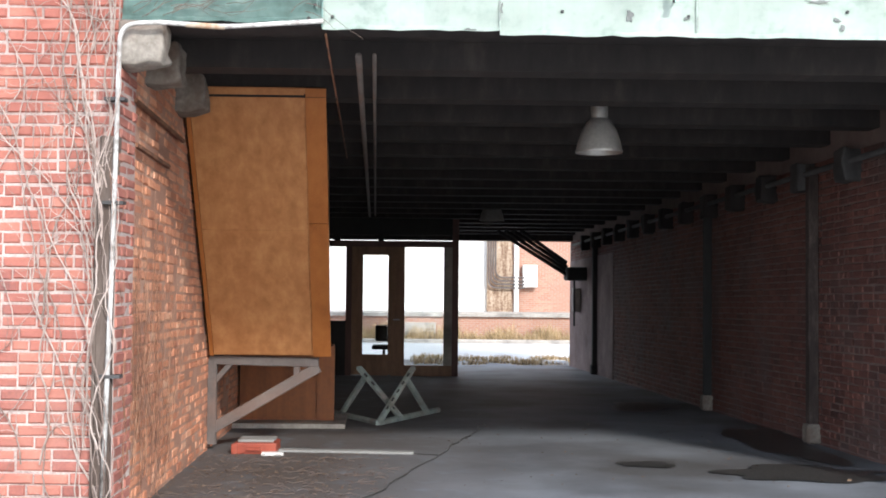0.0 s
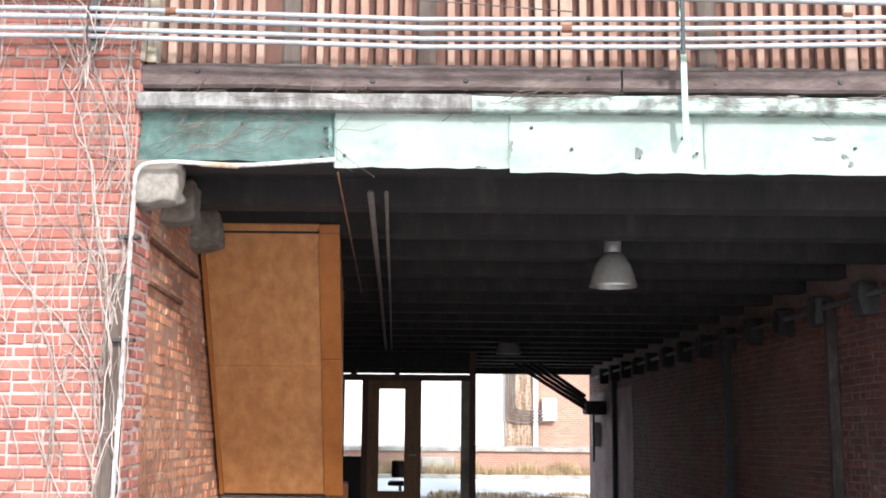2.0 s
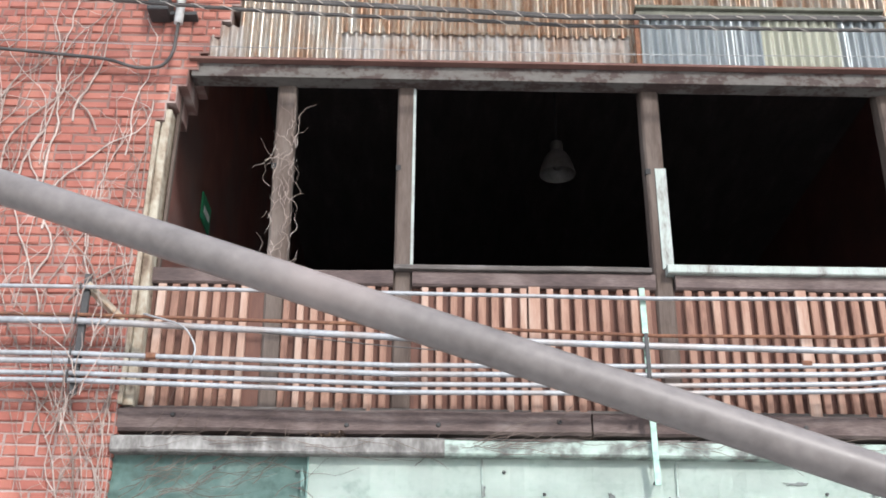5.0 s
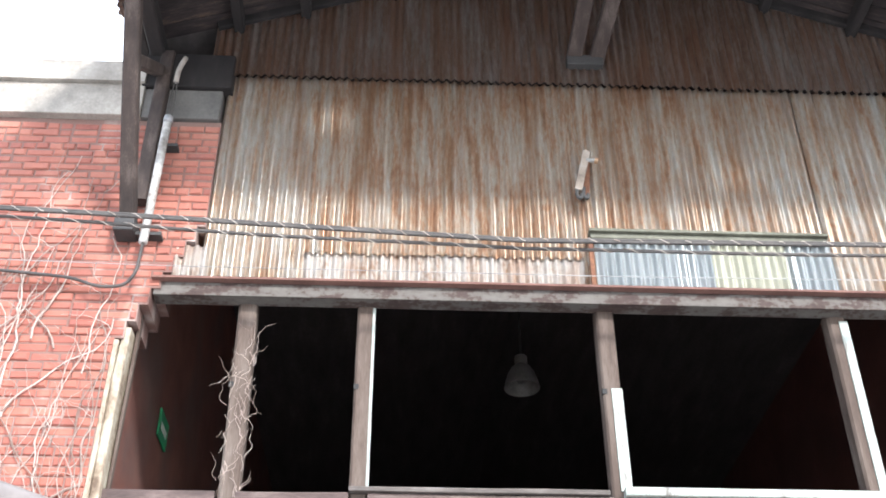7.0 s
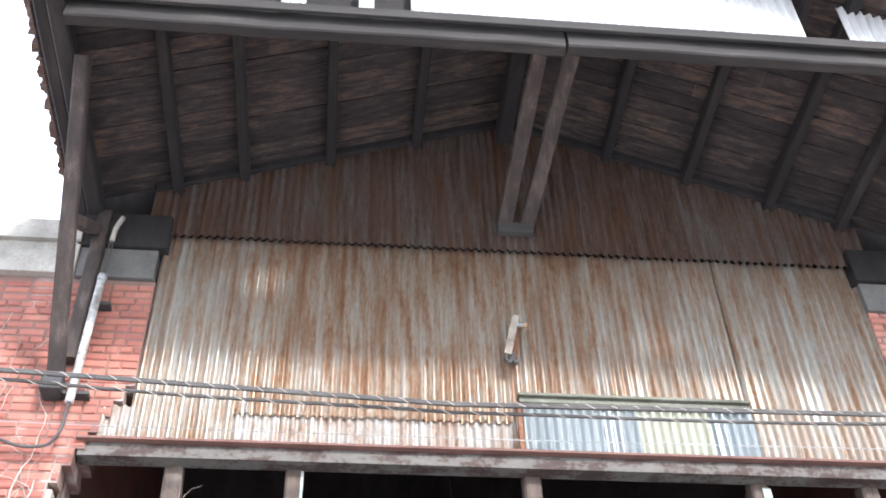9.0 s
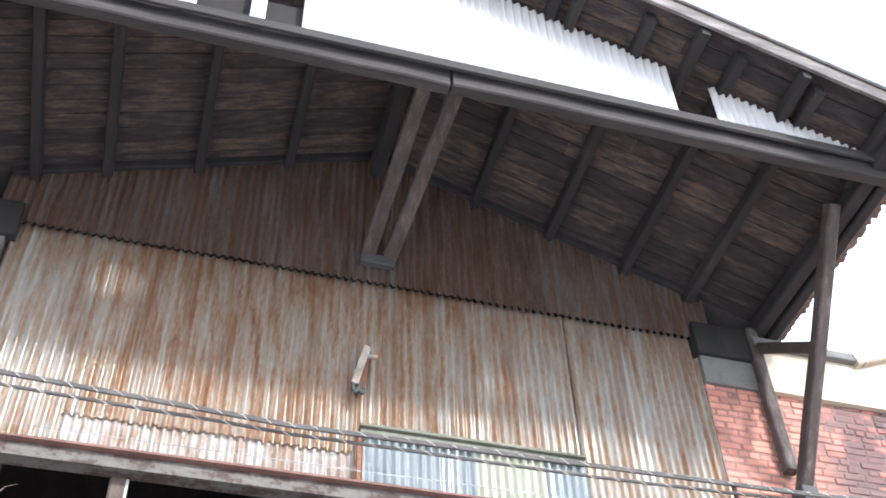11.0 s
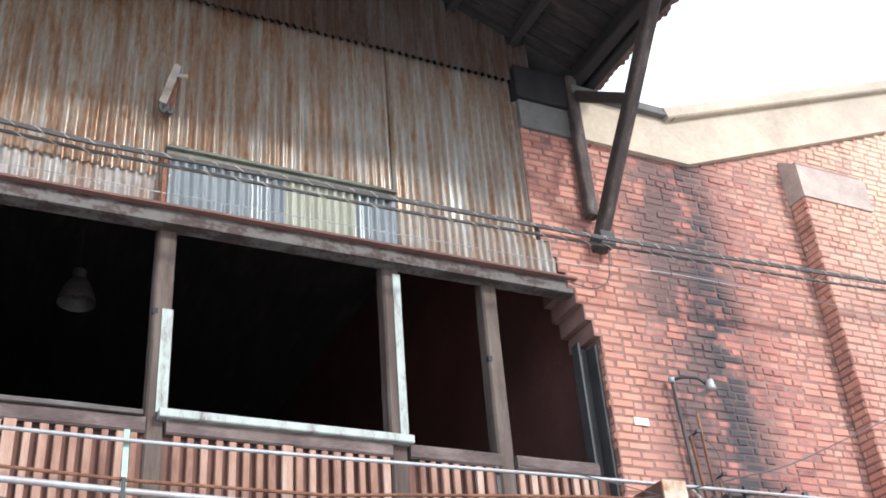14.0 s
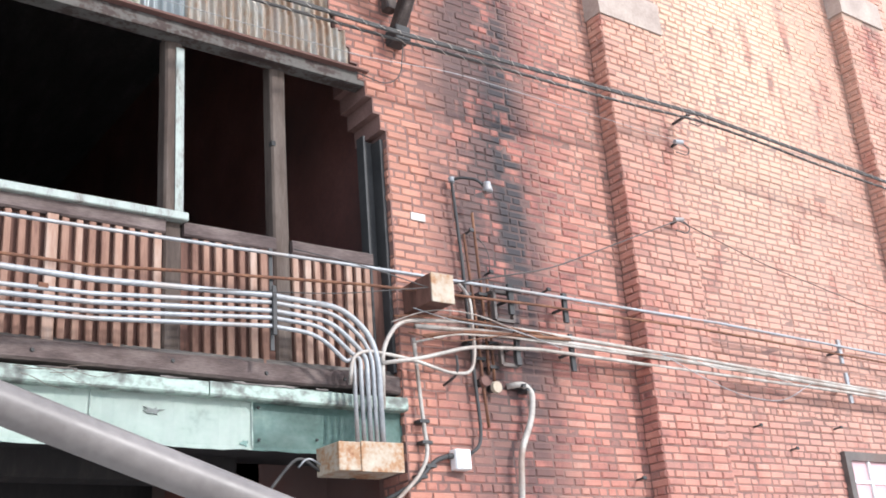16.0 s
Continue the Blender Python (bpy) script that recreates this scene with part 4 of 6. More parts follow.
part("channel_flange", bar((W - 0.16, 0.15, 3.6), (W - 0.16, 0.15, 5.58), 0.02, 0.10, up=(0, 1, 0)), M_dark_steel, jr)

lintel = thing("lintel_beam", (0.2, 0.0, 6.0), "steel lintel beam with peeling dark paint", "beam")
part("web", box(0.20, W - 0.18, 0.02, 0.155, 5.992, 6.10, bevel=0.004), M_lintel, lintel)
part("top_flange", box(0.18, W - 0.16, -0.035, 0.30, 6.102, 6.122, bevel=0.003), M_lintel_edge, lintel, "rust red top flange")

# ---- corrugated iron cladding of the gable ----
clad = thing("corrugated_cladding", (RIDGE, 0.05, 6.12), "rusty galvanised corrugated iron cladding on the gable", "cladding")
edges = [0.50, 1.20, 1.92, 2.62, 3.32, 3.98, 4.66, 5.32, 5.9, W - 0.50]
for i, (a, b) in enumerate(zip(edges, edges[1:])):
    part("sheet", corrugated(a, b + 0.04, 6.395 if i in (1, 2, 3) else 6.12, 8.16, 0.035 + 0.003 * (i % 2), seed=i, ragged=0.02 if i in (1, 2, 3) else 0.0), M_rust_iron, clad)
ge = [0.35, 1.3, 2.1, 2.9, 3.5, 4.2, 5.0, 5.8, W - 0.35]
for i, (a, b) in enumerate(zip(ge, ge[1:])):
    part("gable_sheet", corrugated(a, b + 0.03, 8.12, lambda x: soffit_z(x) + 0.10, -0.028 + 0.003 * (i % 2), seed=20 + i, ragged=0.018), M_gable_iron, clad)
for i, (a, b) in enumerate(((1.19, 1.8), (1.8, 2.6), (2.6, 3.38))):
    part("lower_sheet", corrugated(a, b + 0.02, 6.125, 6.45, 0.058, seed=40 + i), M_pale_iron, clad, "bleached lower sheet tucked under the lap")
part("corner_sheet", corrugated(0.30, 0.54, 6.125, 6.42, 0.022, seed=46, ragged=0.02), M_pale_iron, clad)
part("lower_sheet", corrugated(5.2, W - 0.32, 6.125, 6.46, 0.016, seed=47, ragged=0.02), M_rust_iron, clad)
for i, (a, b, m_) in enumerate(((3.40, 3.98, M_galv), (3.98, 4.27, M_galv), (4.27, 4.84, M_fibre), (4.84, 5.18, M_galv))):
    part("patch_sheet", corrugated(a, b + 0.015, 6.125, 6.56, 0.016, seed=60 + i), m_, clad, "newer bluish galvanised sheet" if m_ is M_galv else "yellowed fibreglass sheet")
hatch = thing("hatch_header", (4.28, 0.0, 6.64), "grey timber header strip over the patched sheets", "batten")
part("strip", bar((3.36, -0.02, 6.60), (5.17, -0.02, 6.60), 0.09, 0.025), M_olive, hatch)
part("drip_edge", bar((3.37, -0.012, 6.565), (5.16, -0.012, 6.565), 0.045, 0.045), M_olive, hatch)
part("edge_batten", bar((3.37, 0.0, 6.13), (3.37, 0.0, 6.56), 0.035, 0.03, up=(0, 1, 0)), M_rust, hatch)

# pier caps
for name, a, b, lab in (("pier_cap_west", -0.14, 0.52, 1), ("pier_cap_east", W - 0.50, W + 0.08, 1)):
    c = thing(name.rsplit("_", 1)[0], ((a + b) / 2, 0, 7.62), "dark concrete block capping the brick pier", "pier cap", "pier caps")
    part("block", box(a, b - (0.04 if a < 1 else 0), -0.03, 0.38, 7.622, 7.93, bevel=0.008), M_cap, c)
    part("upper_block", box(a - 0.03, b + 0.03, -0.07, 0.40, 7.932, 8.30, bevel=0.012), M_eave_wood, c)

# ---- roof overhang ----
roof = thing("roof_overhang", (RIDGE, -1.2, 8.3), "timber roof overhang with dark boards and corrugated roofing", "roof")
for side in (-1, 1):
    end = EAVE_L if side < 0 else EAVE_R
    y = 0.0
    while y > RAKE + 0.02:
        wd = 0.15 + random.uniform(-0.01, 0.02)
        pieces = [RIDGE, RIDGE + (end - RIDGE) * random.uniform(0.3, 0.6), end]
        for a, b in zip(pieces, pieces[1:]):
            dz = random.uniform(0, 0.012)
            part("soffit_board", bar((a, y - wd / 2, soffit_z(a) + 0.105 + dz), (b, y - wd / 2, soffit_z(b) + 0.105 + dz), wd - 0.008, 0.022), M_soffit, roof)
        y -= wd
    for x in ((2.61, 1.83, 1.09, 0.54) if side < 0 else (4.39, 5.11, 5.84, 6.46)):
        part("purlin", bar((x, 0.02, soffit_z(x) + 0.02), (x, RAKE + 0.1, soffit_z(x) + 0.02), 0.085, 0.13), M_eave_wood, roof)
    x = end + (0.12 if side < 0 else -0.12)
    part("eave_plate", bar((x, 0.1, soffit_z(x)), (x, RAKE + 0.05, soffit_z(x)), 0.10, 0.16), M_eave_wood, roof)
    # corrugated roofing with a ragged edge
    bm = bmesh.new()
    rows = []
    ny = 150
    for i in range(ny + 1):
        yy = 0.3 + (RAKE - 0.06 - 0.3) * i / ny
        rr = random.Random(i // 2 + 77).uniform(-0.018, 0.02) * (1 if side < 0 else 0.7)
        cols = []
        for t in (0, 0.5, 1):
            x = RIDGE + (end + ((0.045 if side < 0 else 0.10) + rr) * side - RIDGE) * t
            cols.append(bm.verts.new((x, yy, soffit_z(x) + 0.155 + 0.009 * math.sin(yy / 0.078 * math.tau))))
        rows.append(cols)
    for a, b in zip(rows, rows[1:]):
        for t in range(2):
            bm.faces.new((a[t], a[t + 1], b[t + 1], b[t]))
    bmesh.ops.solidify(bm, geom=bm.faces[:], thickness=0.003)
    part("roof_sheet", bm, M_roof_iron, roof, "rusty corrugated roofing, ragged at the eave")
    a = Vector((RIDGE, RAKE - 0.03, soffit_z(RIDGE) + 0.07))
    b = Vector((end, RAKE - 0.03, soffit_z(end) + 0.07))
    part("rake_board", bar(a, b, 0.03, 0.15), M_grey_wood, roof)
    part("rake_flashing", bar(a + Vector((0, -0.02, 0.1)), b + Vector((0.19, -0.02, 0.1 - 0.19 * SLOPE) if side > 0 else (-0.05, -0.02, 0.1)), 0.06, 0.03), M_conduit, roof, "pale metal flashing")
for side in (-1, 1):
    e = 0.36 if side < 0 else W - 0.36
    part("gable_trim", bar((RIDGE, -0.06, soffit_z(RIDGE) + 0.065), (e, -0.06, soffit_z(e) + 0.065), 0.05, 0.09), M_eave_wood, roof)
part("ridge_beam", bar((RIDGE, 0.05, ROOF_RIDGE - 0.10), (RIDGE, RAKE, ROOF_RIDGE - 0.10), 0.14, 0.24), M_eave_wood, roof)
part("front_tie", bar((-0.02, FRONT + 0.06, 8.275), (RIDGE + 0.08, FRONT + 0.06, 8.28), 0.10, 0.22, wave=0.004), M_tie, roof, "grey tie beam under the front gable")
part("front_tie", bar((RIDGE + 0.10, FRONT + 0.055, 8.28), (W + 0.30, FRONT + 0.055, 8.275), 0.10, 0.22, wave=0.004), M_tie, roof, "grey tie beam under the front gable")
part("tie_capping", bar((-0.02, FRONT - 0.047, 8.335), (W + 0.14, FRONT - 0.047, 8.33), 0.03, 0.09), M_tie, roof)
sheets = [(0.15, 0.48), (0.48, 0.79), (1.0, 1.18), (1.46, 1.64), (2.02, 2.13), (2.4, 3.5), (3.5, 4.4), (4.4, 5.38), (5.71, 6.95)]
for i, (a, b) in enumerate(sheets):
    part("front_sheet", corrugated(a, b, 8.36, lambda x: soffit_z(x) + 0.0, FRONT - 0.017, seed=80 + i, ragged=0.01), M_white_sheet if i > 0 else M_roof_iron, roof, "bleached corrugated sheet, with gaps" if i > 0 else "rusty broken corrugated sheet")
# Added board: keeps the gaps dark and stops sun spots on the cladding.
part("backing_board", box(0.70, 2.46, FRONT + 0.10, FRONT + 0.125, 8.40, soffit_z(1.0) + 0.04), M_eave_wood, roof, "dark board added behind the gaps")
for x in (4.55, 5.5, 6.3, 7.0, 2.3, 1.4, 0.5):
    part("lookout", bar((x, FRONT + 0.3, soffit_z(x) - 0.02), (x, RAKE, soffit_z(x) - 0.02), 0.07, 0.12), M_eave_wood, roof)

for side, x in ((-1, -0.05), (1, W + 0.12)):
    br = thing("eave_bracket", (x, -0.05, 6.45), "triangular timber bracket carrying the roof overhang, grey and split", "bracket", "brackets of the overhang")
    part("wall_post", bar((x + 0.05 * -side, -0.055, 6.75), (x + 0.05 * -side, -0.055, 8.3), 0.11, 0.10, up=(0, 1, 0), wave=0.002), M_soot_post, br)
    part("diagonal", bar((x, -0.07, 6.55), (x - (0.11 if side > 0 else -0.08), -1.68, 8.30), 0.12, 0.11, up=(1, 0, 0), wave=0.003), M_soot_post, br)
    part("strut", bar((x, -0.03, 8.13), (x - 0.02 * side, -0.88, 7.43), 0.09, 0.10), M_soot_post, br)
    part("shoe", box(x - 0.075, x + 0.075, -0.17, 0.0, 6.42, 6.56, bevel=0.012), M_dark_steel, br)
    part("side_plate", bar((x + 0.04 * side, 0.0, 8.34), (x + 0.04 * side, RAKE + 0.1, 8.32), 0.13, 0.15), M_eave_wood, br)
cb = thing("ridge_bracket", (RIDGE + 0.1, 0, 8.4), "pair of dark timbers bracing the ridge of the overhang", "bracket")
for x0, x1 in ((3.36, 3.585), (3.55, 3.89)):
    part("brace", bar((x0, 0.0, 8.37), (x1, FRONT + 0.2, 9.37), 0.085, 0.13, up=(1, 0, 0), wave=0.003), M_soot_post, cb)
part("foot_block", box(RIDGE - 0.14, RIDGE + 0.17, -0.10, -0.02, 8.29, 8.40, bevel=0.012), M_dark_steel, cb, "rusty foot plate")


# ---- things on the street front ----
def conduit_run(name, pts, r, material, label, clamps=(), n=8, category="conduit"):
    ob = thing(name, pts[0], label, category, "conduit runs on the front")
    pipe = part("pipe", tube(pts, r, n=n), material, ob, smooth=True)
    for x, y, z in clamps:
        part("coupling", tube([(x - 0.03, y, z), (x + 0.03, y, z)], r * 1.35, n=10), M_rust, pipe, "rusty coupling")
    return ob


RY = -0.19
# long horizontal runs: heights at x = -5, -0.25, 1.7, 3.3 and 4.5, then radius and material
runs = [((4.29, 4.285, 4.272, 4.26, 4.275), 0.014, M_conduit, "thin pale conduit strung along the slatted front"),
        ((4.11, 4.10, 4.06, 4.012, 4.02), 0.012, M_rust, "thin rust-orange conduit along the slatted front"),
        ((4.075, 4.06, 3.98, 3.945, 3.93), 0.022, M_conduit, "thick galvanised conduit along the slatted front"),
        ((3.86, 3.85, 3.80, 3.815, 3.835), 0.016, M_conduit, "galvanised conduit along the slatted front"),
        ((3.815, 3.80, 3.745, 3.757, 3.78), 0.018, M_conduit, "galvanised conduit along the slatted front"),
        ((3.735, 3.725, 3.681, 3.692, 3.72), 0.016, M_conduit, "galvanised conduit along the slatted front"),
        ((3.69, 3.68, 3.631, 3.645, 3.675), 0.016, M_conduit, "galvanised conduit along the slatted front")]
bends = {2: 6.60, 3: 6.55, 4: 6.50, 5: 6.445, 6: 6.39}
right_z = {2: 3.985, 3: 3.935, 4: 3.875, 5: 3.825, 6: 3.765}
for i, ((a, b, c, e, d), r, m_, lab) in enumerate(runs):
    pts = [(-5, RY, a), (-0.25, RY, b), (1.7, RY, c), (3.3, RY, e), (4.5, RY, d)]
    if i in bends:
        bx = bends[i]
        pts += [(5.75, RY, right_z[i])]
        pts = pts[:-1] + arc([pts[-1], (bx - 0.28, RY, right_z[i] - 0.02), (bx - 0.06, RY, right_z[i] - 0.20), (bx, RY, 3.60), (bx, RY, 2.97)], 0.3)
    elif i == 0:
        pts += [(6.5, RY, 4.31), (8.2, RY, 4.325), (10.5, RY, 4.33), (13.3, RY, 4.28), (17, RY, 4.2)]
    else:
        pts += [(5.1, RY, 4.07), (6.5, RY, 4.17), (8.2, RY, 4.225), (10.5, RY, 4.24), (13.3, RY, 4.19), (17, RY, 4.1)]
    clamps = [(2.42, RY, 3.965)] if i == 2 else [(2.55, RY, 3.751)] if i == 4 else [(4.2, RY, 3.843), (0.22, RY, 3.838)] if i == 3 else []
    conduit_run("conduit", pts, r, m_, lab, clamps)

# runs on along the brick after the bends
more = [([(6.62, RY, 3.25), (6.64, RY, 3.70), (6.80, RY, 3.93), (7.4, RY, 3.99), (8.15, RY, 3.985), (10.2, RY, 3.94), (12.4, RY, 3.87), (17, RY, 3.75)], 0.018, M_dull),
        ([(6.62, RY - 0.02, 3.58), (7.0, RY, 3.66), (7.45, RY, 3.79), (8.15, RY, 3.84), (10.2, RY, 3.82), (12.4, RY, 3.80), (17, RY, 3.68)], 0.016, M_dull),
        ([(6.34, RY - 0.02, 3.40), (6.36, RY - 0.03, 3.60), (6.50, RY, 3.67), (6.9, RY, 3.64), (7.25, RY, 3.56), (7.45, RY, 3.58), (7.5, RY, 3.72), (7.5, RY, 4.2), (7.48, -0.08, 4.35)], 0.014, M_dull),
        ([(6.95, RY, 3.90), (7.6, RY, 3.93), (8.3, RY, 3.93), (10.2, RY, 3.90), (12.4, RY, 3.84), (17, RY, 3.72)], 0.021, M_dull),
        ([(7.0, RY - 0.03, 3.82), (7.4, RY - 0.03, 3.90), (8.0, RY - 0.03, 3.93), (8.5, RY - 0.03, 3.95)], 0.015, M_rust),
        ([(6.75, RY - 0.02, 3.95), (7.2, RY - 0.03, 4.0), (7.7, RY - 0.03, 3.99), (8.2, RY - 0.02, 3.96)], 0.011, M_rust),
        ([(6.9, RY - 0.03, 3.76), (7.3, RY - 0.03, 3.87), (7.8, RY - 0.03, 3.90), (9.7, RY - 0.02, 3.89)], 0.009, M_dull),
        ([(7.3, RY - 0.02, 3.7), (7.31, RY - 0.02, 3.56), (7.27, -0.06, 3.5)], 0.010, M_dark_steel)]
for pts, r, m_ in more:
    conduit_run("wall_conduit", arc(pts, 0.12), r, m_, "galvanised conduit fixed along the brick wall")

for x in (3.23, 5.76):
    st = thing("rail_strap", (x, -0.1, 3.15), "mint green flat steel strap carrying the conduits" if x < 4 else "dark steel strap carrying the conduits", "strap")
    if x < 4:
        part("flat_bar", bar((x, RY + 0.025, 4.34), (x + 0.035, -0.062, 3.12), 0.036, 0.010, up=(0, 1, 0)), M_strap, st)
        part("clamp_plate", bar((x - 0.005, RY - 0.02, 4.02), (x, RY - 0.02, 3.60), 0.022, 0.02, up=(0, 1, 0), wave=0.003), M_dark_steel, st, "rusty clamp plate")
        part("foot_bolt", bar((x + 0.034, -0.068, 3.15), (x + 0.034, 0.04, 3.15), 0.014, 0.014), M_dark_steel, st)
    else:
        part("flat_bar", bar((x, RY + 0.025, 4.34), (x, RY + 0.025, 3.6), 0.03, 0.012, up=(0, 1, 0)), M_dark_steel, st)
        part("clamp_plate", bar((x, RY - 0.02, 4.05), (x, RY - 0.02, 3.70), 0.03, 0.02, up=(0, 1, 0), wave=0.003), M_dark_steel, st, "rusty clamp plate")
rb = thing("rail_bracket", (-0.24, -0.1, 3.6), "rusty steel wall bracket carrying the conduits, tangled in vine", "bracket")
part("upright", bar((-0.24, RY + 0.03, 4.38), (-0.23, RY + 0.03, 3.6), 0.042, 0.03, up=(0, 1, 0), wave=0.003), M_dark_steel, rb)
part("arm", bar((-0.24, RY + 0.02, 4.31), (-0.04, 0.0, 4.14), 0.055, 0.04), M_rusty_box, rb)
part("arm", bar((-0.235, RY + 0.03, 3.75), (-0.23, 0.0, 3.75), 0.03, 0.03), M_rust, rb)
for z in (4.28, 4.1, 4.06, 3.85, 3.8, 3.72, 3.68):
    part("u_bolt", tube([(-0.26, RY - 0.02, z - 0.02), (-0.26, RY - 0.03, z), (-0.26, RY - 0.02, z + 0.02)], 0.006, n=6), M_dark_steel, rb)
for x in (7.95, 8.55, 10.1, 12.45):
    wb = thing("wall_bracket", (x, -0.1, 3.7), "galvanised channel bracket holding conduits off the brick", "bracket", "conduit wall brackets")
    part("channel", bar((x, RY + 0.035, 4.38), (x, RY + 0.035, 4.12), 0.05, 0.03, up=(0, 1, 0)), M_dark_steel if x < 9 else M_conduit, wb)
    part("channel", bar((x + 0.02, RY + 0.035, 4.02), (x + 0.02, RY + 0.035, 3.70), 0.05, 0.03, up=(0, 1, 0)), M_dark_steel if x < 9 else M_conduit, wb)
    part("stand_off", bar((x, RY + 0.03, 4.25), (x, 0.0, 4.25), 0.03, 0.02), M_dark_steel, wb)
    part("stand_off", bar((x + 0.02, RY + 0.03, 3.86), (x + 0.02, 0.0, 3.86), 0.03, 0.02), M_dark_steel, wb)

jb = thing("junction_box", (6.42, -0.2, 2.76), "rusty pull box under the bundle of conduits", "junction box")
part("body", box(6.13, 6.64, -0.36, -0.06, 2.77, 2.965, bevel=0.008), M_rusty_box, jb)
part("front_lid", box(6.30, 6.645, -0.372, -0.360, 2.765, 2.97, bevel=0.003), M_rusty_box, jb, "rust-streaked lid")
part("hanger", bar((6.4, -0.1, 2.77), (6.4, 0.05, 2.9), 0.04, 0.03), M_dark_steel, jb)
ja = thing("junction_box", (7.1, -0.2, 4.05), "brown square junction box with rust-streaked cover", "junction box")
part("body", box(6.98, 7.19, -0.37, -0.01, 4.05, 4.27, bevel=0.006), M_backboard, ja)
part("cover", box(6.985, 7.195, -0.385, -0.370, 4.045, 4.275, bevel=0.003), M_rusty_box, ja, "rusty pale cover plate")
wx = thing("switch_box", (7.39, -0.03, 2.87), "small white square electrical box on the brick", "electrical box")
part("body", box(7.32, 7.465, -0.075, 0.0, 2.865, 3.02, bevel=0.008), M_white_paint, wx)
part("lid", box(7.326, 7.459, -0.083, -0.075, 2.871, 3.014, bevel=0.003), M_white_paint, wx)
gland = part("gland", tube([(7.32, -0.04, 2.97), (7.27, -0.04, 2.965)], 0.022, n=10), M_dark_steel, wx)

vert = [([(7.70, -0.07, 5.0), (7.72, -0.07, 4.4), (7.73, -0.07, 3.95), (7.72, -0.07, 3.62)], 0.012, M_rust, "thin rusty conduit behind the wall brackets"),
        ([(7.52, -0.06, 5.27), (7.56, -0.06, 4.5), (7.58, -0.06, 3.6), (7.6, -0.06, 3.2), (7.58, -0.06, 3.05), (7.47, -0.04, 2.98)], 0.014, M_dark_steel, "dark steel conduit rising up the brick"),
        ([(7.60, -0.06, 4.80), (7.64, -0.06, 4.2), (7.66, -0.06, 3.55), (7.68, -0.06, 3.2)], 0.013, M_rust, "thin rusty conduit rising up the brick"),
        ([(7.80, -0.06, 4.45), (7.79, -0.06, 4.0), (7.77, -0.07, 3.55)], 0.012, M_rust, "thin brown conduit ending in a round cap"),
        ([(7.95, -0.0, 3.56), (8.05, -0.09, 3.57), (8.13, -0.10, 3.50), (8.10, -0.10, 3.30), (7.95, -0.10, 3.02), (7.92, -0.08, 2.6), (7.92, -0.08, 0.0)], 0.026, M_dull, "swan-necked grey conduit on the brick"),
        ([(7.02, -0.06, 3.85), (7.05, -0.06, 3.3), (7.08, -0.06, 2.95), (6.98, -0.06, 2.8), (6.75, -0.05, 2.6), (6.5, 0.1, 2.45)], 0.016, M_dull, "pale conduit bending into the drive-through"),
        ([(7.27, -0.04, 2.965), (7.15, -0.05, 2.93), (6.95, -0.05, 2.75), (6.7, 0.05, 2.62), (6.3, 0.2, 2.6)], 0.018, M_dark_steel, "dark flexible conduit bending into the drive-through")]
for pts, r, m_, lab in vert:
    ob = thing("riser_conduit", pts[-1], lab, "conduit", "risers on the brick")
    part("pipe", tube(arc(pts, 0.09), r, n=8), m_, ob, smooth=True)
    for k in (0.25, 0.7):
        p = Vector(pts[1]).lerp(Vector(pts[2]), k)
        part("saddle", box(p.x - 0.045, p.x + 0.045, p.y - 0.02, 0.0, p.z - 0.012, p.z + 0.012), M_dark_steel, ob)
wl_ = thing("wall_lamp", (7.6, -0.1, 5.2), "small swan-neck floodlight with a ribbed grey head", "lamp")
part("arm", tube(arc([(7.52, -0.06, 5.27), (7.58, -0.12, 5.28), (7.68, -0.20, 5.25), (7.73, -0.22, 5.19)], 0.04), 0.013), M_dark_steel, wl_, smooth=True)
part("joint", lathe([(0.0, -0.025), (0.028, -0.02), (0.028, 0.02), (0.0, 0.025)], (7.52, -0.06, 5.27), n=12), M_conduit, wl_, smooth=True)
head = part("head", lathe([(0.0, 0.04), (0.03, 0.035), (0.035, 0.0), (0.042, -0.03), (0.045, -0.05), (0.0, -0.052)], (7.74, -0.25, 5.18), n=16), M_conduit, wl_, "ribbed grey lamp head", smooth=True)
for x, z, r in ((7.77, 3.52, 0.05), (7.655, 3.56, 0.045)):
    rc = thing("round_cap", (x, -0.08, z), "round cream cover at the end of a conduit" if x > 7.7 else "round faded red cover at the end of a conduit", "cover", "round covers")
    bm = bmesh.new()
    bmesh.ops.create_cone(bm, cap_ends=True, segments=20, radius1=r, radius2=r * 0.9, depth=0.03, matrix=Matrix.Translation((x, -0.09, z)) @ Matrix.Rotation(radians(90), 4, "X"))
    part("disc", bm, M_cream if x > 7.7 else M_lintel_edge, rc)
    part("box", box(x - 0.025, x + 0.025, -0.075, 0, z - 0.025, z + 0.025), M_dark_steel, rc)
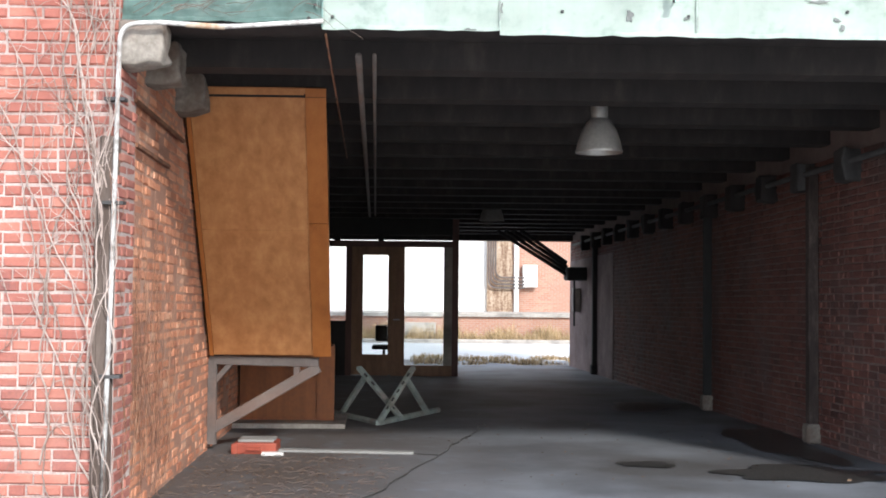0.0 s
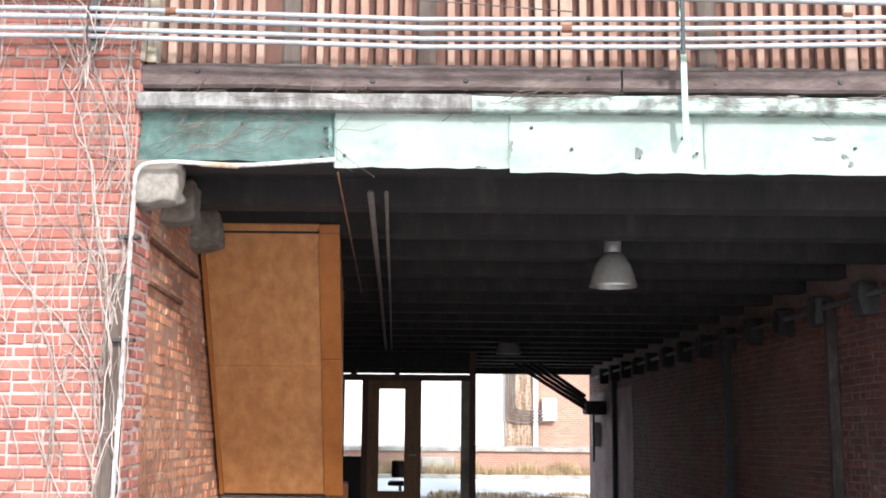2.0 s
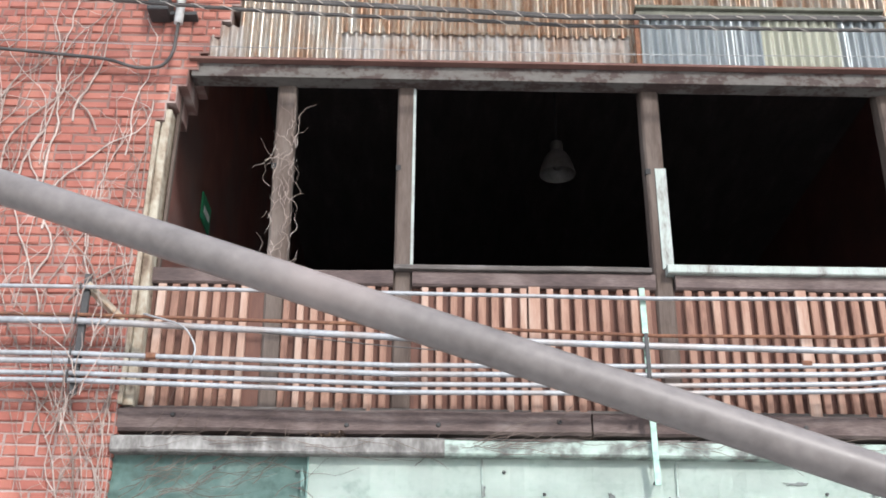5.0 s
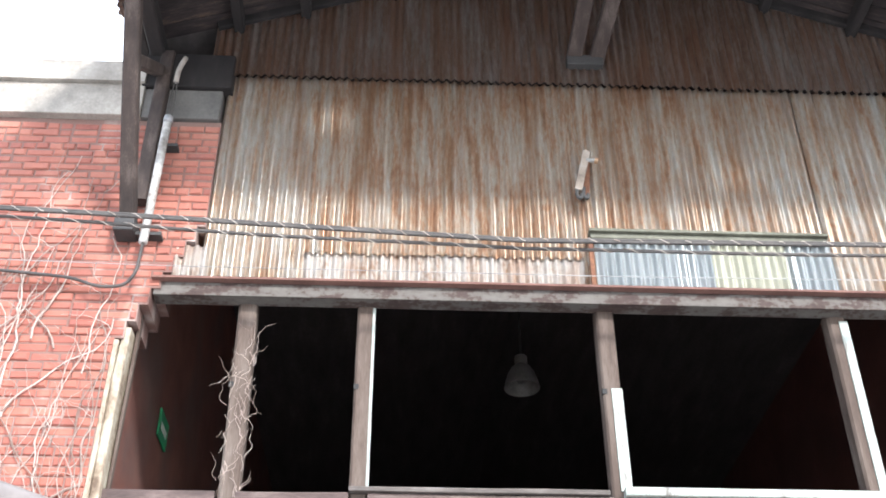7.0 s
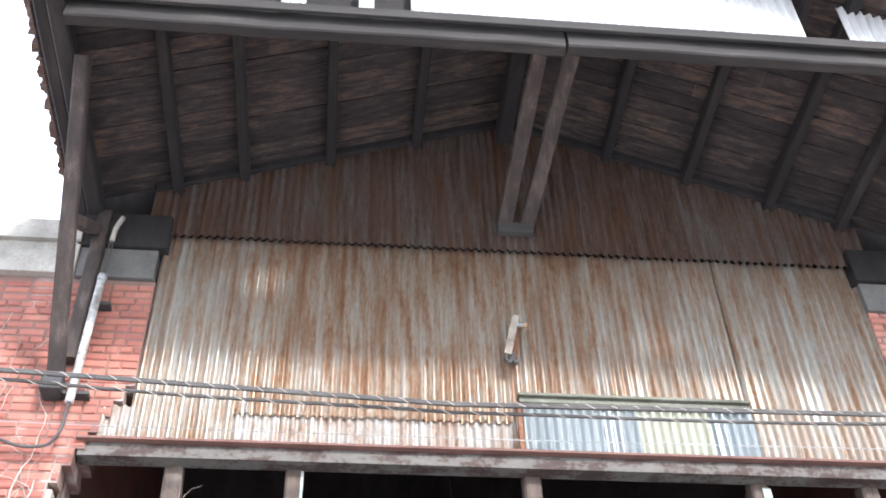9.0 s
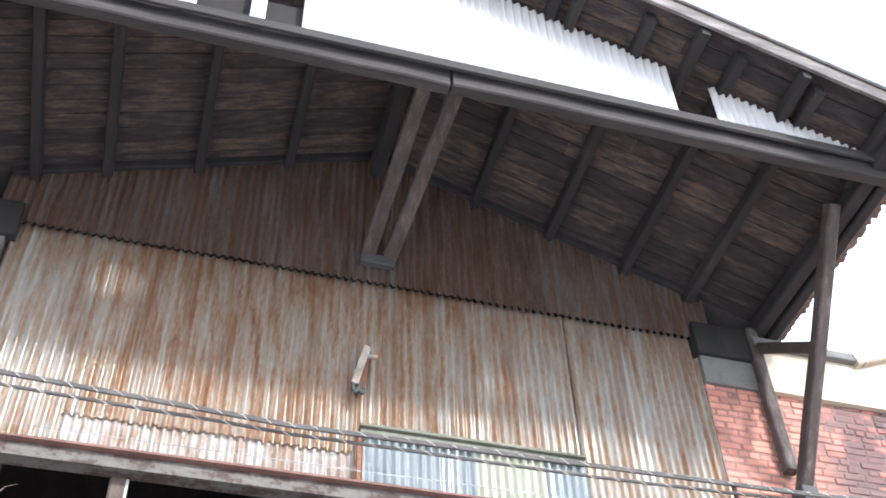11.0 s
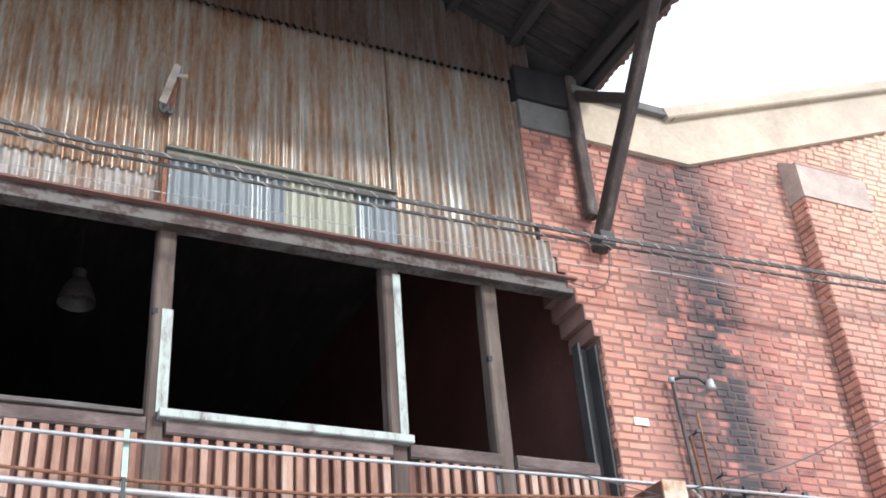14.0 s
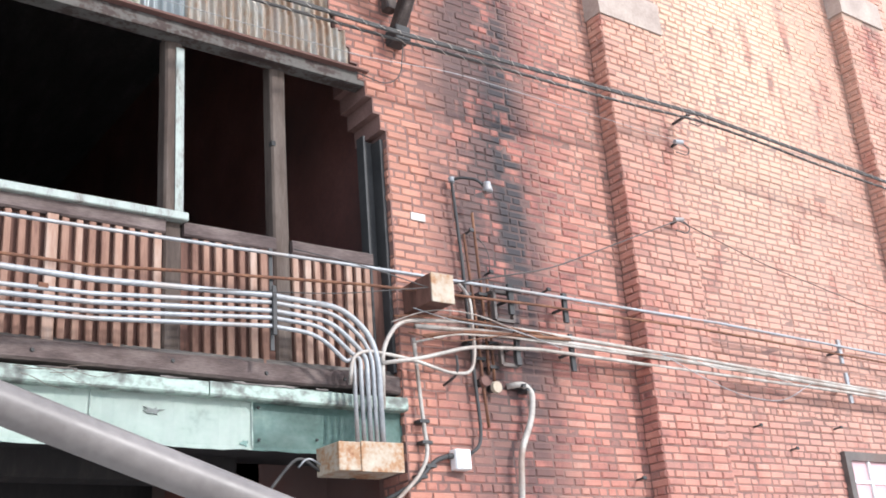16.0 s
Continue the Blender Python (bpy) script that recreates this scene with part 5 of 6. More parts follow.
for x0, x1, z0, z1 in ((7.80, 7.99, 4.07, 4.31), (7.82, 7.98, 3.70, 3.86)):
    fr = thing("pipe_support", (x0, -0.1, z0), "square grey steel bracket frame on the brick", "bracket", "square frames on the brick")
    part("side", bar((x0, -0.12, z0), (x0, -0.12, z1), 0.03, 0.04, up=(0, 1, 0)), M_grey_paint, fr)
    part("side", bar((x1, -0.12, z0), (x1, -0.12, z1), 0.03, 0.04, up=(0, 1, 0)), M_grey_paint, fr)
    part("rail", bar((x0, -0.12, z0), (x1, -0.12, z0), 0.04, 0.03), M_grey_paint, fr)
    part("rail", bar((x0, -0.12, z1), (x1, -0.12, z1), 0.04, 0.03), M_grey_paint, fr)
    part("anchor", bar((x0, -0.12, z1), (x0, 0.0, z1), 0.03, 0.03), M_grey_paint, fr)
wb_ = thing("pale_brick_patch", (7.19, -0.02, 4.87), "single whitened brick in the wall", "brick")
part("face", box(7.12, 7.26, -0.008, 0.01, 4.865, 4.93, bevel=0.004), M_far_white, wb_)
for x, z in ((8.45, 4.42), (7.83, 4.49), (7.66, 4.83), (9.3, 2.85), (11.0, 3.4), (11.5, 3.2), (12.3, 3.45)):
    ins = thing("wall_hook", (x, -0.05, z), "small rusty iron hook set in the brick", "hook", "hooks in the brick")
    part("shank", bar((x, 0.0, z), (x, -0.09, z + 0.005), 0.016, 0.016), M_dark_steel, ins)
    part("head", box(x - 0.022, x + 0.022, -0.10, -0.08, z - 0.01, z + 0.02, bevel=0.005), M_dark_steel, ins)
win = thing("window", (12.6, 0, 2.2), "grey steel window with a pinkish blind behind dusty panes", "window", kind="structure")
win.name = "window_1"
part("window_frame", box(12.33, 12.42, -0.05, 0.01, 1.6, 3.22), M_grey_paint, win)
part("window_frame", box(12.42, 14.0, -0.05, 0.01, 3.13, 3.22), M_grey_paint, win)
part("window_frame", box(12.42, 14.0, -0.05, 0.01, 1.6, 1.69), M_grey_paint, win)
part("glazing_bar", box(12.72, 12.75, -0.04, 0.01, 1.69, 3.13), M_white_paint, win)
part("glazing_bar", box(12.42, 14.0, -0.035, 0.01, 2.9, 2.93), M_white_paint, win)
part("blind", box(12.42, 14.0, -0.015, 0.011, 1.69, 3.13), M_pink_glass, win, "dusty pinkish blind")

# ---- cables ----
def chain(points, n=10, drop=0.03):
    out = []
    for a, b in zip(points, points[1:]):
        out += sag(a, b, drop, n)[:-1]
    return out + [Vector(points[-1])]


CY = -0.52
main = chain([(-4.5, CY, 6.46), (-0.29, CY, 6.30), (2.8, CY, 6.15), (6.8, CY, 6.205), (10.32, CY, 6.36), (13.5, CY, 6.27), (17, CY, 6.12)], drop=0.0, n=80)
tw = thing("service_cable", main[0], "twisted bundle of dark overhead service cables", "cable")
for k in range(3):
    pts = []
    for i, p in enumerate(main):
        a = p.x * 38 + k * math.tau / 3
        pts.append(p + Vector((0, math.cos(a) * 0.020 * (k == 2), math.sin(a) * 0.020 * (k == 2) + 0.016 * (k - 0.5) * (k < 2))))
    part("strand", tube(pts, 0.0125 if k < 2 else 0.0035, n=6), M_cable if k < 2 else M_dull, tw, smooth=True)
second = thing("service_cable", (0, CY, 6.25), "second dark overhead cable just below the first", "cable")
low_line = [p + Vector((0, 0.05, -0.046 - 0.012 * math.sin(i * 0.07))) for i, p in enumerate(main)]
part("strand", tube(low_line, 0.0125, n=6), M_cable, second, smooth=True)
part("lashing", tube([p + Vector((0, math.cos(p.x * 31) * 0.018, math.sin(p.x * 31) * 0.016)) for p in low_line], 0.0035, n=5), M_dull, second, "pale lashing wire", smooth=True)
thin = [([(-4, -0.1, 6.24), (0.2, -0.08, 6.17), (3.5, -0.08, 6.165), (6.7, -0.08, 6.20), (7.49, -0.2, 6.22), (10.22, -0.3, 6.14)], 0.003, M_cable_bare, "thin bare wire stretched over the lintel"),
        ([(7.2, -0.3, 4.23), (8.3, -0.3, 4.52), (10.02, -0.3, 5.26)], 0.006, M_cable, "thin dark wire running up to an insulator"),
        ([(10.02, -0.3, 5.26), (11.2, -0.3, 5.0), (13.0, -0.3, 4.75), (16, -0.3, 4.5)], 0.005, M_cable, "thin dark wire running along the brick"),
        ([(6.98, -0.35, 4.16), (6.2, -0.3, 4.02), (5.2, -0.22, 3.95)], 0.004, M_cable, "thin dark wire slung across the slats"),
        ([(6.98, -0.35, 4.16), (6.4, -0.3, 4.28), (5.9, -0.25, 4.33)], 0.004, M_cable, "thin dark wire slung across the slats"),
        ([(9.6, -0.20, 3.95), (10.1, -0.24, 3.75), (10.6, -0.24, 3.62), (11.2, -0.24, 3.60), (11.8, -0.20, 3.855)], 0.004, M_cable_bare, "slack pale wire looped under the conduits"),
        ([(6.72, -0.22, 3.90), (7.05, -0.26, 4.03), (7.5, -0.25, 4.05), (8.0, -0.24, 3.93)], 0.005, M_dull, "loose tan wire looped over the conduits"),
        ([(6.85, -0.24, 3.83), (7.2, -0.26, 3.78), (7.6, -0.25, 3.86), (8.1, -0.23, 3.99), (8.5, -0.22, 3.94)], 0.005, M_rust, "loose rusty wire woven through the conduits"),
        ([(6.9, -0.25, 4.02), (7.3, -0.26, 3.95), (7.8, -0.25, 3.97), (8.4, -0.23, 3.86)], 0.004, M_cable_bare, "pale wire woven through the conduits"),
        ([(9.2, -0.23, 3.88), (9.7, -0.25, 3.96), (10.3, -0.25, 3.84), (10.9, -0.24, 3.90), (11.5, -0.22, 3.80)], 0.005, M_dull, "loose tan wire tied along the conduits"),
        ([(6.15, -0.1, 2.80), (6.0, -0.05, 2.92), (5.9, 0.0, 2.80), (5.8, 0.05, 2.66)], 0.012, M_cable, "frayed black cable end hanging under the fascia"),
        ([(6.15, -0.12, 2.84), (6.04, -0.1, 2.90), (5.98, -0.08, 2.83)], 0.008, M_cable_bare, "short pale cable end beside the pull box"),
        ([(0.4, -0.2, 4.05), (1.5, -0.2, 3.93), (2.6, -0.2, 3.85)], 0.004, M_cable, "thin dark wire slung across the slats"),
        ([(0.15, -0.22, 4.10), (0.42, -0.24, 4.02), (0.5, -0.24, 3.87), (0.47, -0.24, 3.78)], 0.006, M_cable_bare, "loose end of a pale cable"),
        ([(-3.0, -0.06, 6.30), (-0.75, -0.08, 6.09), (-0.35, -0.08, 6.05), (-0.15, -0.1, 5.96), (0.03, -0.1, 5.98), (0.09, -0.1, 6.10), (0.095, -0.1, 6.36)], 0.012, M_cable, "black cable looping up into the white riser"),
        ([(7.55, -0.05, 4.78), (7.7, -0.06, 4.82), (7.85, -0.06, 4.7), (7.84, -0.06, 4.5)], 0.004, M_cable, "thin cable arched on the brick"),
        ([(6.6, -0.1, 6.02), (6.9, -0.1, 5.98), (7.05, -0.1, 6.1), (7.08, -0.12, 6.4)], 0.005, M_cable, "slack cable under the bracket")]
for pts, r, m_, lab in thin:
    ob = thing("wire", pts[0], lab, "wire")
    part("strand", tube(arc(pts, 0.25), r, n=6), m_, ob, smooth=True)
for x, y, z in ((10.30, -0.45, 6.40), (10.22, -0.3, 6.13), (10.03, -0.3, 5.27)):
    ins = thing("insulator", (x, y, z), "small grey wire anchor clamp on a bracket", "insulator", "wire anchors")
    part("clamp", tube([(x - 0.06, y, z - 0.01), (x + 0.06, y, z + 0.01)], 0.022, n=10), M_conduit, ins)
    part("bracket_arm", bar((x, y, z), (x + 0.02, -0.19 if 9.4 < x < 10.31 else 0.0, z), 0.03, 0.02), M_dark_steel, ins)
    part("tail_loop", tube(arc([(x + 0.05, y, z), (x + 0.16, y, z - 0.05), (x + 0.10, y, z - 0.13), (x - 0.06, y, z - 0.12)], 0.05), 0.006, n=6), M_cable, ins)
rp = thing("riser_pipe", (0.1, -0.1, 6.35), "white painted service riser pipe with dark straps", "pipe")
part("pipe", tube([(0.095, -0.10, 6.35), (0.105, -0.10, 7.5)], 0.033, n=12), M_old_pipe, rp, smooth=True)
for k in (-1, 1):
    part("lead", tube([(0.106 + 0.008 * k, -0.10, 7.5), (0.112 + 0.022 * k, -0.115, 7.72), (0.115 + 0.008 * k, -0.12, 7.95)], 0.006, n=6), M_cable, rp, "dark cable lead")
part("upper_pipe", tube(arc([(0.115, -0.12, 7.93), (0.12, -0.12, 8.08), (0.16, -0.12, 8.2)], 0.08), 0.021, n=12), M_dull, rp, smooth=True)
for z in (6.45, 7.3):
    part("strap", box(0.0, 0.21, -0.085, 0.0, z - 0.014, z + 0.014), M_dark_steel, rp)
part("weatherhead", lathe([(0, 0.05), (0.035, 0.04), (0.04, 0.0), (0.03, -0.02), (0, -0.02)], (0.11, -0.11, 7.52), n=12), M_conduit, rp, smooth=True)
pu = thing("pulley_arm", (3.35, 0, 7.1), "old pale steel hoist fitting on the corrugated wall", "fitting")
part("upright", bar((3.30, -0.07, 6.96), (3.395, -0.06, 7.36), 0.062, 0.035, up=(0, 1, 0)), M_hoist, pu)
part("back_plate", bar((3.37, -0.01, 6.94), (3.40, -0.01, 7.30), 0.05, 0.03, up=(0, 1, 0)), M_rust, pu, "rusty back plate")
part("pin", tube([(3.385, -0.07, 7.265), (3.46, -0.08, 7.255)], 0.017, n=10), M_plank, pu)
part("pin_head", tube([(3.45, -0.079, 7.258), (3.475, -0.081, 7.252)], 0.026, n=10), M_rusty_box, pu)
for x in (3.285, 3.335):
    part("hook", tube(arc([(x + 0.01, -0.07, 6.99), (x, -0.08, 6.90), (x + 0.03, -0.08, 6.87), (x + 0.04, -0.08, 6.92)], 0.03), 0.015), M_dark_steel, pu)

# ---- leaning tube in the foreground ----
gp = thing("guy_tube", (7.75, -5.73, 0.0), "smooth grey-brown steel tube slanting up from the ground", "tube")
P0, P1 = Vector((1.298, -5.147, 2.373)), Vector((2.738, -5.276, 1.844))
dv = (P1 - P0) / (P1.x - P0.x)
part("shaft", tube([P0 + dv * (x - P0.x) for x in (-7.0, -2, 0, 1, 2, 3, 5, 7.755)], 0.0245, n=28), M_pole, gp, smooth=True)

# ---- lower west jamb ----
cg = thing("corner_guard", (-0.05, 0.0, 0.0), "split grey timber guard on the brick corner", "corner guard")
part("post", bar((-0.055, 0.02, 0.0), (-0.045, 0.02, 2.3), 0.10, 0.09, up=(0, 1, 0), wave=0.006), M_grey_post, cg)
part("edge_strip", bar((-0.105, -0.02, 0.0), (-0.10, -0.02, 2.0), 0.016, 0.03, up=(0, 1, 0), wave=0.003), M_grey_post, cg)
dp = thing("white_conduit", (-0.03, -0.06, 0.0), "white painted conduit rising along the corner and bending over the opening", "conduit")
part("pipe", tube(arc([(-0.035, -0.06, 0.0), (0.0, -0.06, 1.5), (0.025, -0.07, 2.94), (0.22, -0.07, 2.96), (0.62, -0.03, 2.945), (1.19, 0.0, 2.995)], 0.10), 0.014, n=10), M_old_pipe, dp, smooth=True)
part("rusty_joint", tube([(0.40, -0.05, 2.951), (0.62, -0.03, 2.944)], 0.0165, n=10), M_rusty_box, dp)
for z in (0.9, 1.9, 2.5):
    part("saddle", box(-0.06, 0.06, -0.075, 0.0, z, z + 0.02), M_dark_steel, dp)


def corbel(x0, y0, z0, w, d, h, seed):
    bm = bmesh.new()
    bmesh.ops.create_cube(bm, size=1, matrix=Matrix.Translation((x0 + w / 2, y0 + d / 2, z0 + h / 2)) @ Matrix.Diagonal((w, d, h, 1)))
    bmesh.ops.bevel(bm, geom=bm.edges[:], offset=0.022, segments=2, affect="EDGES", profile=0.5)
    bmesh.ops.subdivide_edges(bm, edges=bm.edges[:], cuts=2, use_grid_fill=True)
    for v in bm.verts:
        v.co += Vector(noise.noise_vector(v.co * 9 + Vector((seed, 0, 0)))) * 0.03
        if v.co.z < z0 + h * 0.35 and v.co.x > x0 + w * 0.5:
            v.co.z += 0.05 * (v.co.x - x0 - w * 0.5) / w
    return bm


for i, (x, y, z, w, d, h) in enumerate(((0.0, 0.0, 2.72, 0.25, 0.24, 0.27), (-0.12, 0.80, 2.75, 0.29, 0.24, 0.28), (-0.18, 1.85, 2.73, 0.30, 0.26, 0.29), (-0.2, 3.2, 2.70, 0.30, 0.26, 0.29))):
    c = thing("corbel_stone", (x, y, z), "worn rough concrete corbel block under the beam ends", "corbel", "corbels of the drive-through")
    part("block", corbel(x, y, z, w, d, h, i), M_corbel, c, smooth=True)
for k in range(14):
    v_ = 2.4 + k * 1.05
    c = thing("corbel_stone", pas(RW, v_, 2.45), "concrete corbel block under the beam ends, darkened for the dim passage", "corbel", "corbels of the drive-through")
    p = pas(RW - 0.17, v_, 2.5)
    # Deeper corbels get a darker material, so the colour carries the passage shade.
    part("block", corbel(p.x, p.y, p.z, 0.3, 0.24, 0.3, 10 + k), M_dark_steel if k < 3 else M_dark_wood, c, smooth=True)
for i, (v0, v1, z) in enumerate(((0.36, 2.05, 2.58), (0.40, 1.48, 2.31))):
    s = thing("wall_angle", pas(0.02, v0, z), "dark steel angle bolted to the passage wall", "angle iron", "angles on the passage wall")
    part("leg", bar(pas(0.02, v0, z), pas(0.02, v1, z), 0.03, 0.028), M_rust, s)

# ---- plywood hopper on its bracket ----
hop = thing("plywood_hopper", pas(0.5, 3.6, 0.87), "varnished plywood hopper box with a sloping front", "hopper")
prof = [(2.02, 3.0), (3.62, 0.87), (5.9, 0.87), (5.9, 3.0)]
bm = bmesh.new()
A = [bm.verts.new(pas(0.03, v, w)) for v, w in prof]
B = [bm.verts.new(pas(1.11 if v < 5 else 0.97, v, w)) for v, w in prof]
bm.faces.new(A); bm.faces.new(B[::-1])
for i in range(4):
    bm.faces.new((A[i], B[i], B[(i + 1) % 4], A[(i + 1) % 4]))
part("body", bm, M_ply, hop)


def on_front(u, s, out=0.0):
    return pas(u, 2.02 + 1.6 * s, 3.0 - 2.13 * s) + Vector((0, -0.8 * out, -0.6 * out))


def front_board(u0, u1, s0, s1, t):
    bm = bmesh.new()
    vs = [bm.verts.new(on_front(u, s, o)) for u in (u0, u1) for s in (s0, s1) for o in (0.001, t)]
    for q in ((0, 1, 3, 2), (4, 6, 7, 5), (0, 4, 5, 1), (2, 3, 7, 6), (0, 2, 6, 4), (1, 5, 7, 3)):
        bm.faces.new([vs[i] for i in q])
    return bm


part("upper_panel", front_board(0.06, 0.945, 0.002, 0.487, 0.008), M_ply, hop)
part("lower_panel", front_board(0.06, 0.94, 0.492, 0.995, 0.008), M_ply, hop)
part("corner_trim", front_board(0.955, 1.115, 0.0, 0.46, 0.016), M_ply_trim, hop, "darker corner board")
part("corner_trim", front_board(0.955, 1.115, 0.465, 1.0, 0.016), M_ply_trim, hop, "darker corner board")
part("wall_trim", front_board(0.02, 0.055, 0.0, 1.0, 0.014), M_ply_trim, hop)
low = thing("lower_cabinet", pas(0.5, 6.0, 0.0), "dark red wooden cupboard below the hopper", "cabinet")
part("body", passage_box(0.02, 1.04, 5.86, 6.5, 0.05, 0.87), M_redwood, low)
part("front_panel", passage_box(0.08, 0.86, 5.845, 5.862, 0.08, 0.86), M_redwood, low, "dark red front panel")
part("corner_post", passage_box(0.88, 1.07, 5.82, 5.86, 0.05, 0.87), M_redwood, low)
part("plinth", passage_box(-0.02, 1.20, 5.45, 6.6, -0.01, 0.05), M_concrete, low, "low concrete plinth")
sb = thing("steel_bracket", pas(0.05, 3.72, 0.1), "grey painted triangular steel bracket under the hopper", "bracket")
part("arm", bar(pas(0.0, 3.72, 0.82), pas(1.0, 3.72, 0.80), 0.064, 0.085), M_grey_paint, sb)
part("wall_leg", bar(pas(0.03, 3.72, 0.84), pas(0.03, 3.72, 0.05), 0.085, 0.07, up=(0, 1, 0)), M_grey_paint, sb)
part("diagonal", bar(pas(1.0, 3.72, 0.76), pas(0.05, 3.72, 0.20), 0.056, 0.10), M_grey_paint, sb)
part("gusset", bar(pas(0.80, 3.72, 0.80), pas(0.80, 3.72, 0.62), 0.06, 0.05, up=(0, 1, 0)), M_grey_paint, sb)
part("gusset", bar(pas(0.05, 3.72, 0.62), pas(0.2, 3.72, 0.79), 0.05, 0.05), M_grey_paint, sb)

tf = thing("table_frame", (1.3, 6.5, ground_z(6.5)), "overturned pale green steel table frame with crossed legs", "table frame")
F1, F2, F3 = Vector((0.66, 7.1, -0.115)), Vector((1.31, 5.85, -0.09)), Vector((1.99, 7.4, -0.12))
T1, T2, G = Vector((1.05, 6.5, 0.47)), Vector((1.68, 6.5, 0.47)), Vector((1.38, 6.25, 0.12))
for a, b, nm in ((F1, F2, "rail"), (F2, F3, "rail"), (T1, G, "leg"), (T2, F2, "leg"), (T1.lerp(G, 0.25), F1.lerp(F2, 0.25), "strut"), (T2.lerp(F2, 0.2), F3.lerp(F2, 0.2), "strut"), (G, F2.lerp(F3, 0.35), "strut")):
    ob = part(nm, bar(a, b, 0.066, 0.066, chamfer=0.25), M_table, tf)
    for k in range(1, int((b - a).length / 0.14)):
        c = a.lerp(b, k * 0.14 / (b - a).length)
        part("slot", bar(c + Vector((0, -0.032, 0.012)) + (b - a).normalized() * -0.028, c + Vector((0, -0.032, 0.012)) + (b - a).normalized() * 0.028, 0.02, 0.02), M_dark_steel, ob)
for p in (T1, T2):
    part("foot_plate", box(p.x - 0.03, p.x + 0.03, p.y - 0.03, p.y + 0.03, p.z - 0.01, p.z + 0.015), M_table, tf)
rc = thing("red_case", (0.3, 3.5, ground_z(3.5)), "scuffed red plastic case lying on the floor", "case")
z = ground_z(3.55)
part("body", box(0.12, 0.50, 3.42, 3.72, z, z + 0.10, bevel=0.012), M_red_plastic, rc)
part("lid", box(0.15, 0.47, 3.46, 3.70, z + 0.10, z + 0.125, bevel=0.008), M_plank, rc, "dusty grey top")
part("handle", bar((0.24, 3.40, z + 0.05), (0.36, 3.40, z + 0.05), 0.03, 0.03), M_red_plastic, rc)
part("corner", box(0.10, 0.16, 3.41, 3.5, z, z + 0.09, bevel=0.008), M_red_plastic, rc)
pb = thing("plank", (1.1, 3.5, z), "thin grey plank lying on the floor", "plank")
part("board", bar((0.50, 3.60, z + 0.014), (1.72, 3.50, z + 0.014), 0.11, 0.022), M_plank, pb)
wbk = thing("white_block", (0.45, 3.4, z), "short white batten lying on the floor", "batten")
part("batten", box(0.38, 0.57, 3.33, 3.40, z, z + 0.03, bevel=0.004), M_white_paint, wbk)

for i, (v_, u_) in enumerate(((4.45, 0.18), (7.9, 0.16), (15.3, 0.25))):
    co = thing("wall_column", pas(RW - 0.08, v_, 0), "steel column with a concrete foot, darkened for the dim passage" if i < 2 else "dark steel column at the wall", "column", "columns along the wall")
    p = pas(RW - 0.10, v_, 0)
    # Column shafts are coloured dark in place of shade, black farther in.
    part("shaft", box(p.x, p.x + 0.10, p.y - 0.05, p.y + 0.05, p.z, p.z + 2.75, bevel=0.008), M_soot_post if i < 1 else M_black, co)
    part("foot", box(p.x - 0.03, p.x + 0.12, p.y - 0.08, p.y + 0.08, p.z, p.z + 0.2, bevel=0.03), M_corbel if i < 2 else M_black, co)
    part("conduit", tube([(p.x + 0.13, p.y - 0.08, p.z), (p.x + 0.13, p.y - 0.08, p.z + 2.7)], 0.02), M_dark_steel, co)
for nm, pts, r, m_ in (("ceiling_pipe", [pas(RW - 0.1, 1.6, 2.68), pas(RW - 0.1, 17.5, 2.68)], 0.03, M_dark_steel), ("ceiling_pipe", [pas(1.39, 0.5, 2.905), pas(1.39, 13.0, 2.905)], 0.022, M_grey_paint), ("ceiling_pipe", [pas(1.49, 0.5, 2.912), pas(1.49, 13.0, 2.912)], 0.014, M_grey_paint), ("ceiling_pipe", [pas(1.20, 0.1, 2.94), pas(1.20, 5.0, 2.86)], 0.008, M_rust)):
    ob = thing(nm, pts[0], "grey pipe hung along the ceiling beams" if r > 0.01 else "thin rusty rod along the ceiling", "pipe", "pipes under the ceiling")
    part("pipe", tube(pts, r), m_, ob, smooth=True)
for k in range(4):
    a, b = pas(3.95 + 0.16 * k, 15.6, 2.84), pas(5.55, 16.6 + 0.1 * k, 1.98 + 0.1 * k)
    ob = thing("slanting_pipe", b, "black pipe slanting from ceiling to wall", "pipe", "slanting pipes")
    part("pipe", tube([a, b], 0.04), M_black, ob)
part("whitewash", passage_box(RW - 0.012, RW + 0.012, 13.8, 18.3, 0.0, 2.35), M_whitewash, wall_pass_e, "dirty whitewashed stretch")
ob = thing("wall_valve", pas(5.6, 16.5, 1.9), "black pipe manifold on the wall", "valve")
part("body", box(*[c for p in ((4.77, 5.28), (16.3, 16.95), (1.56, 1.84)) for c in p], bevel=0.05), M_black, ob)
part("drop_pipe", tube([(4.98, 16.75, 1.62), (4.98, 16.75, 0.6)], 0.022), M_dark_steel, ob)
part("notice", box(5.0, 5.14, 16.95, 17.25, 0.9, 1.4), M_concrete, ob)


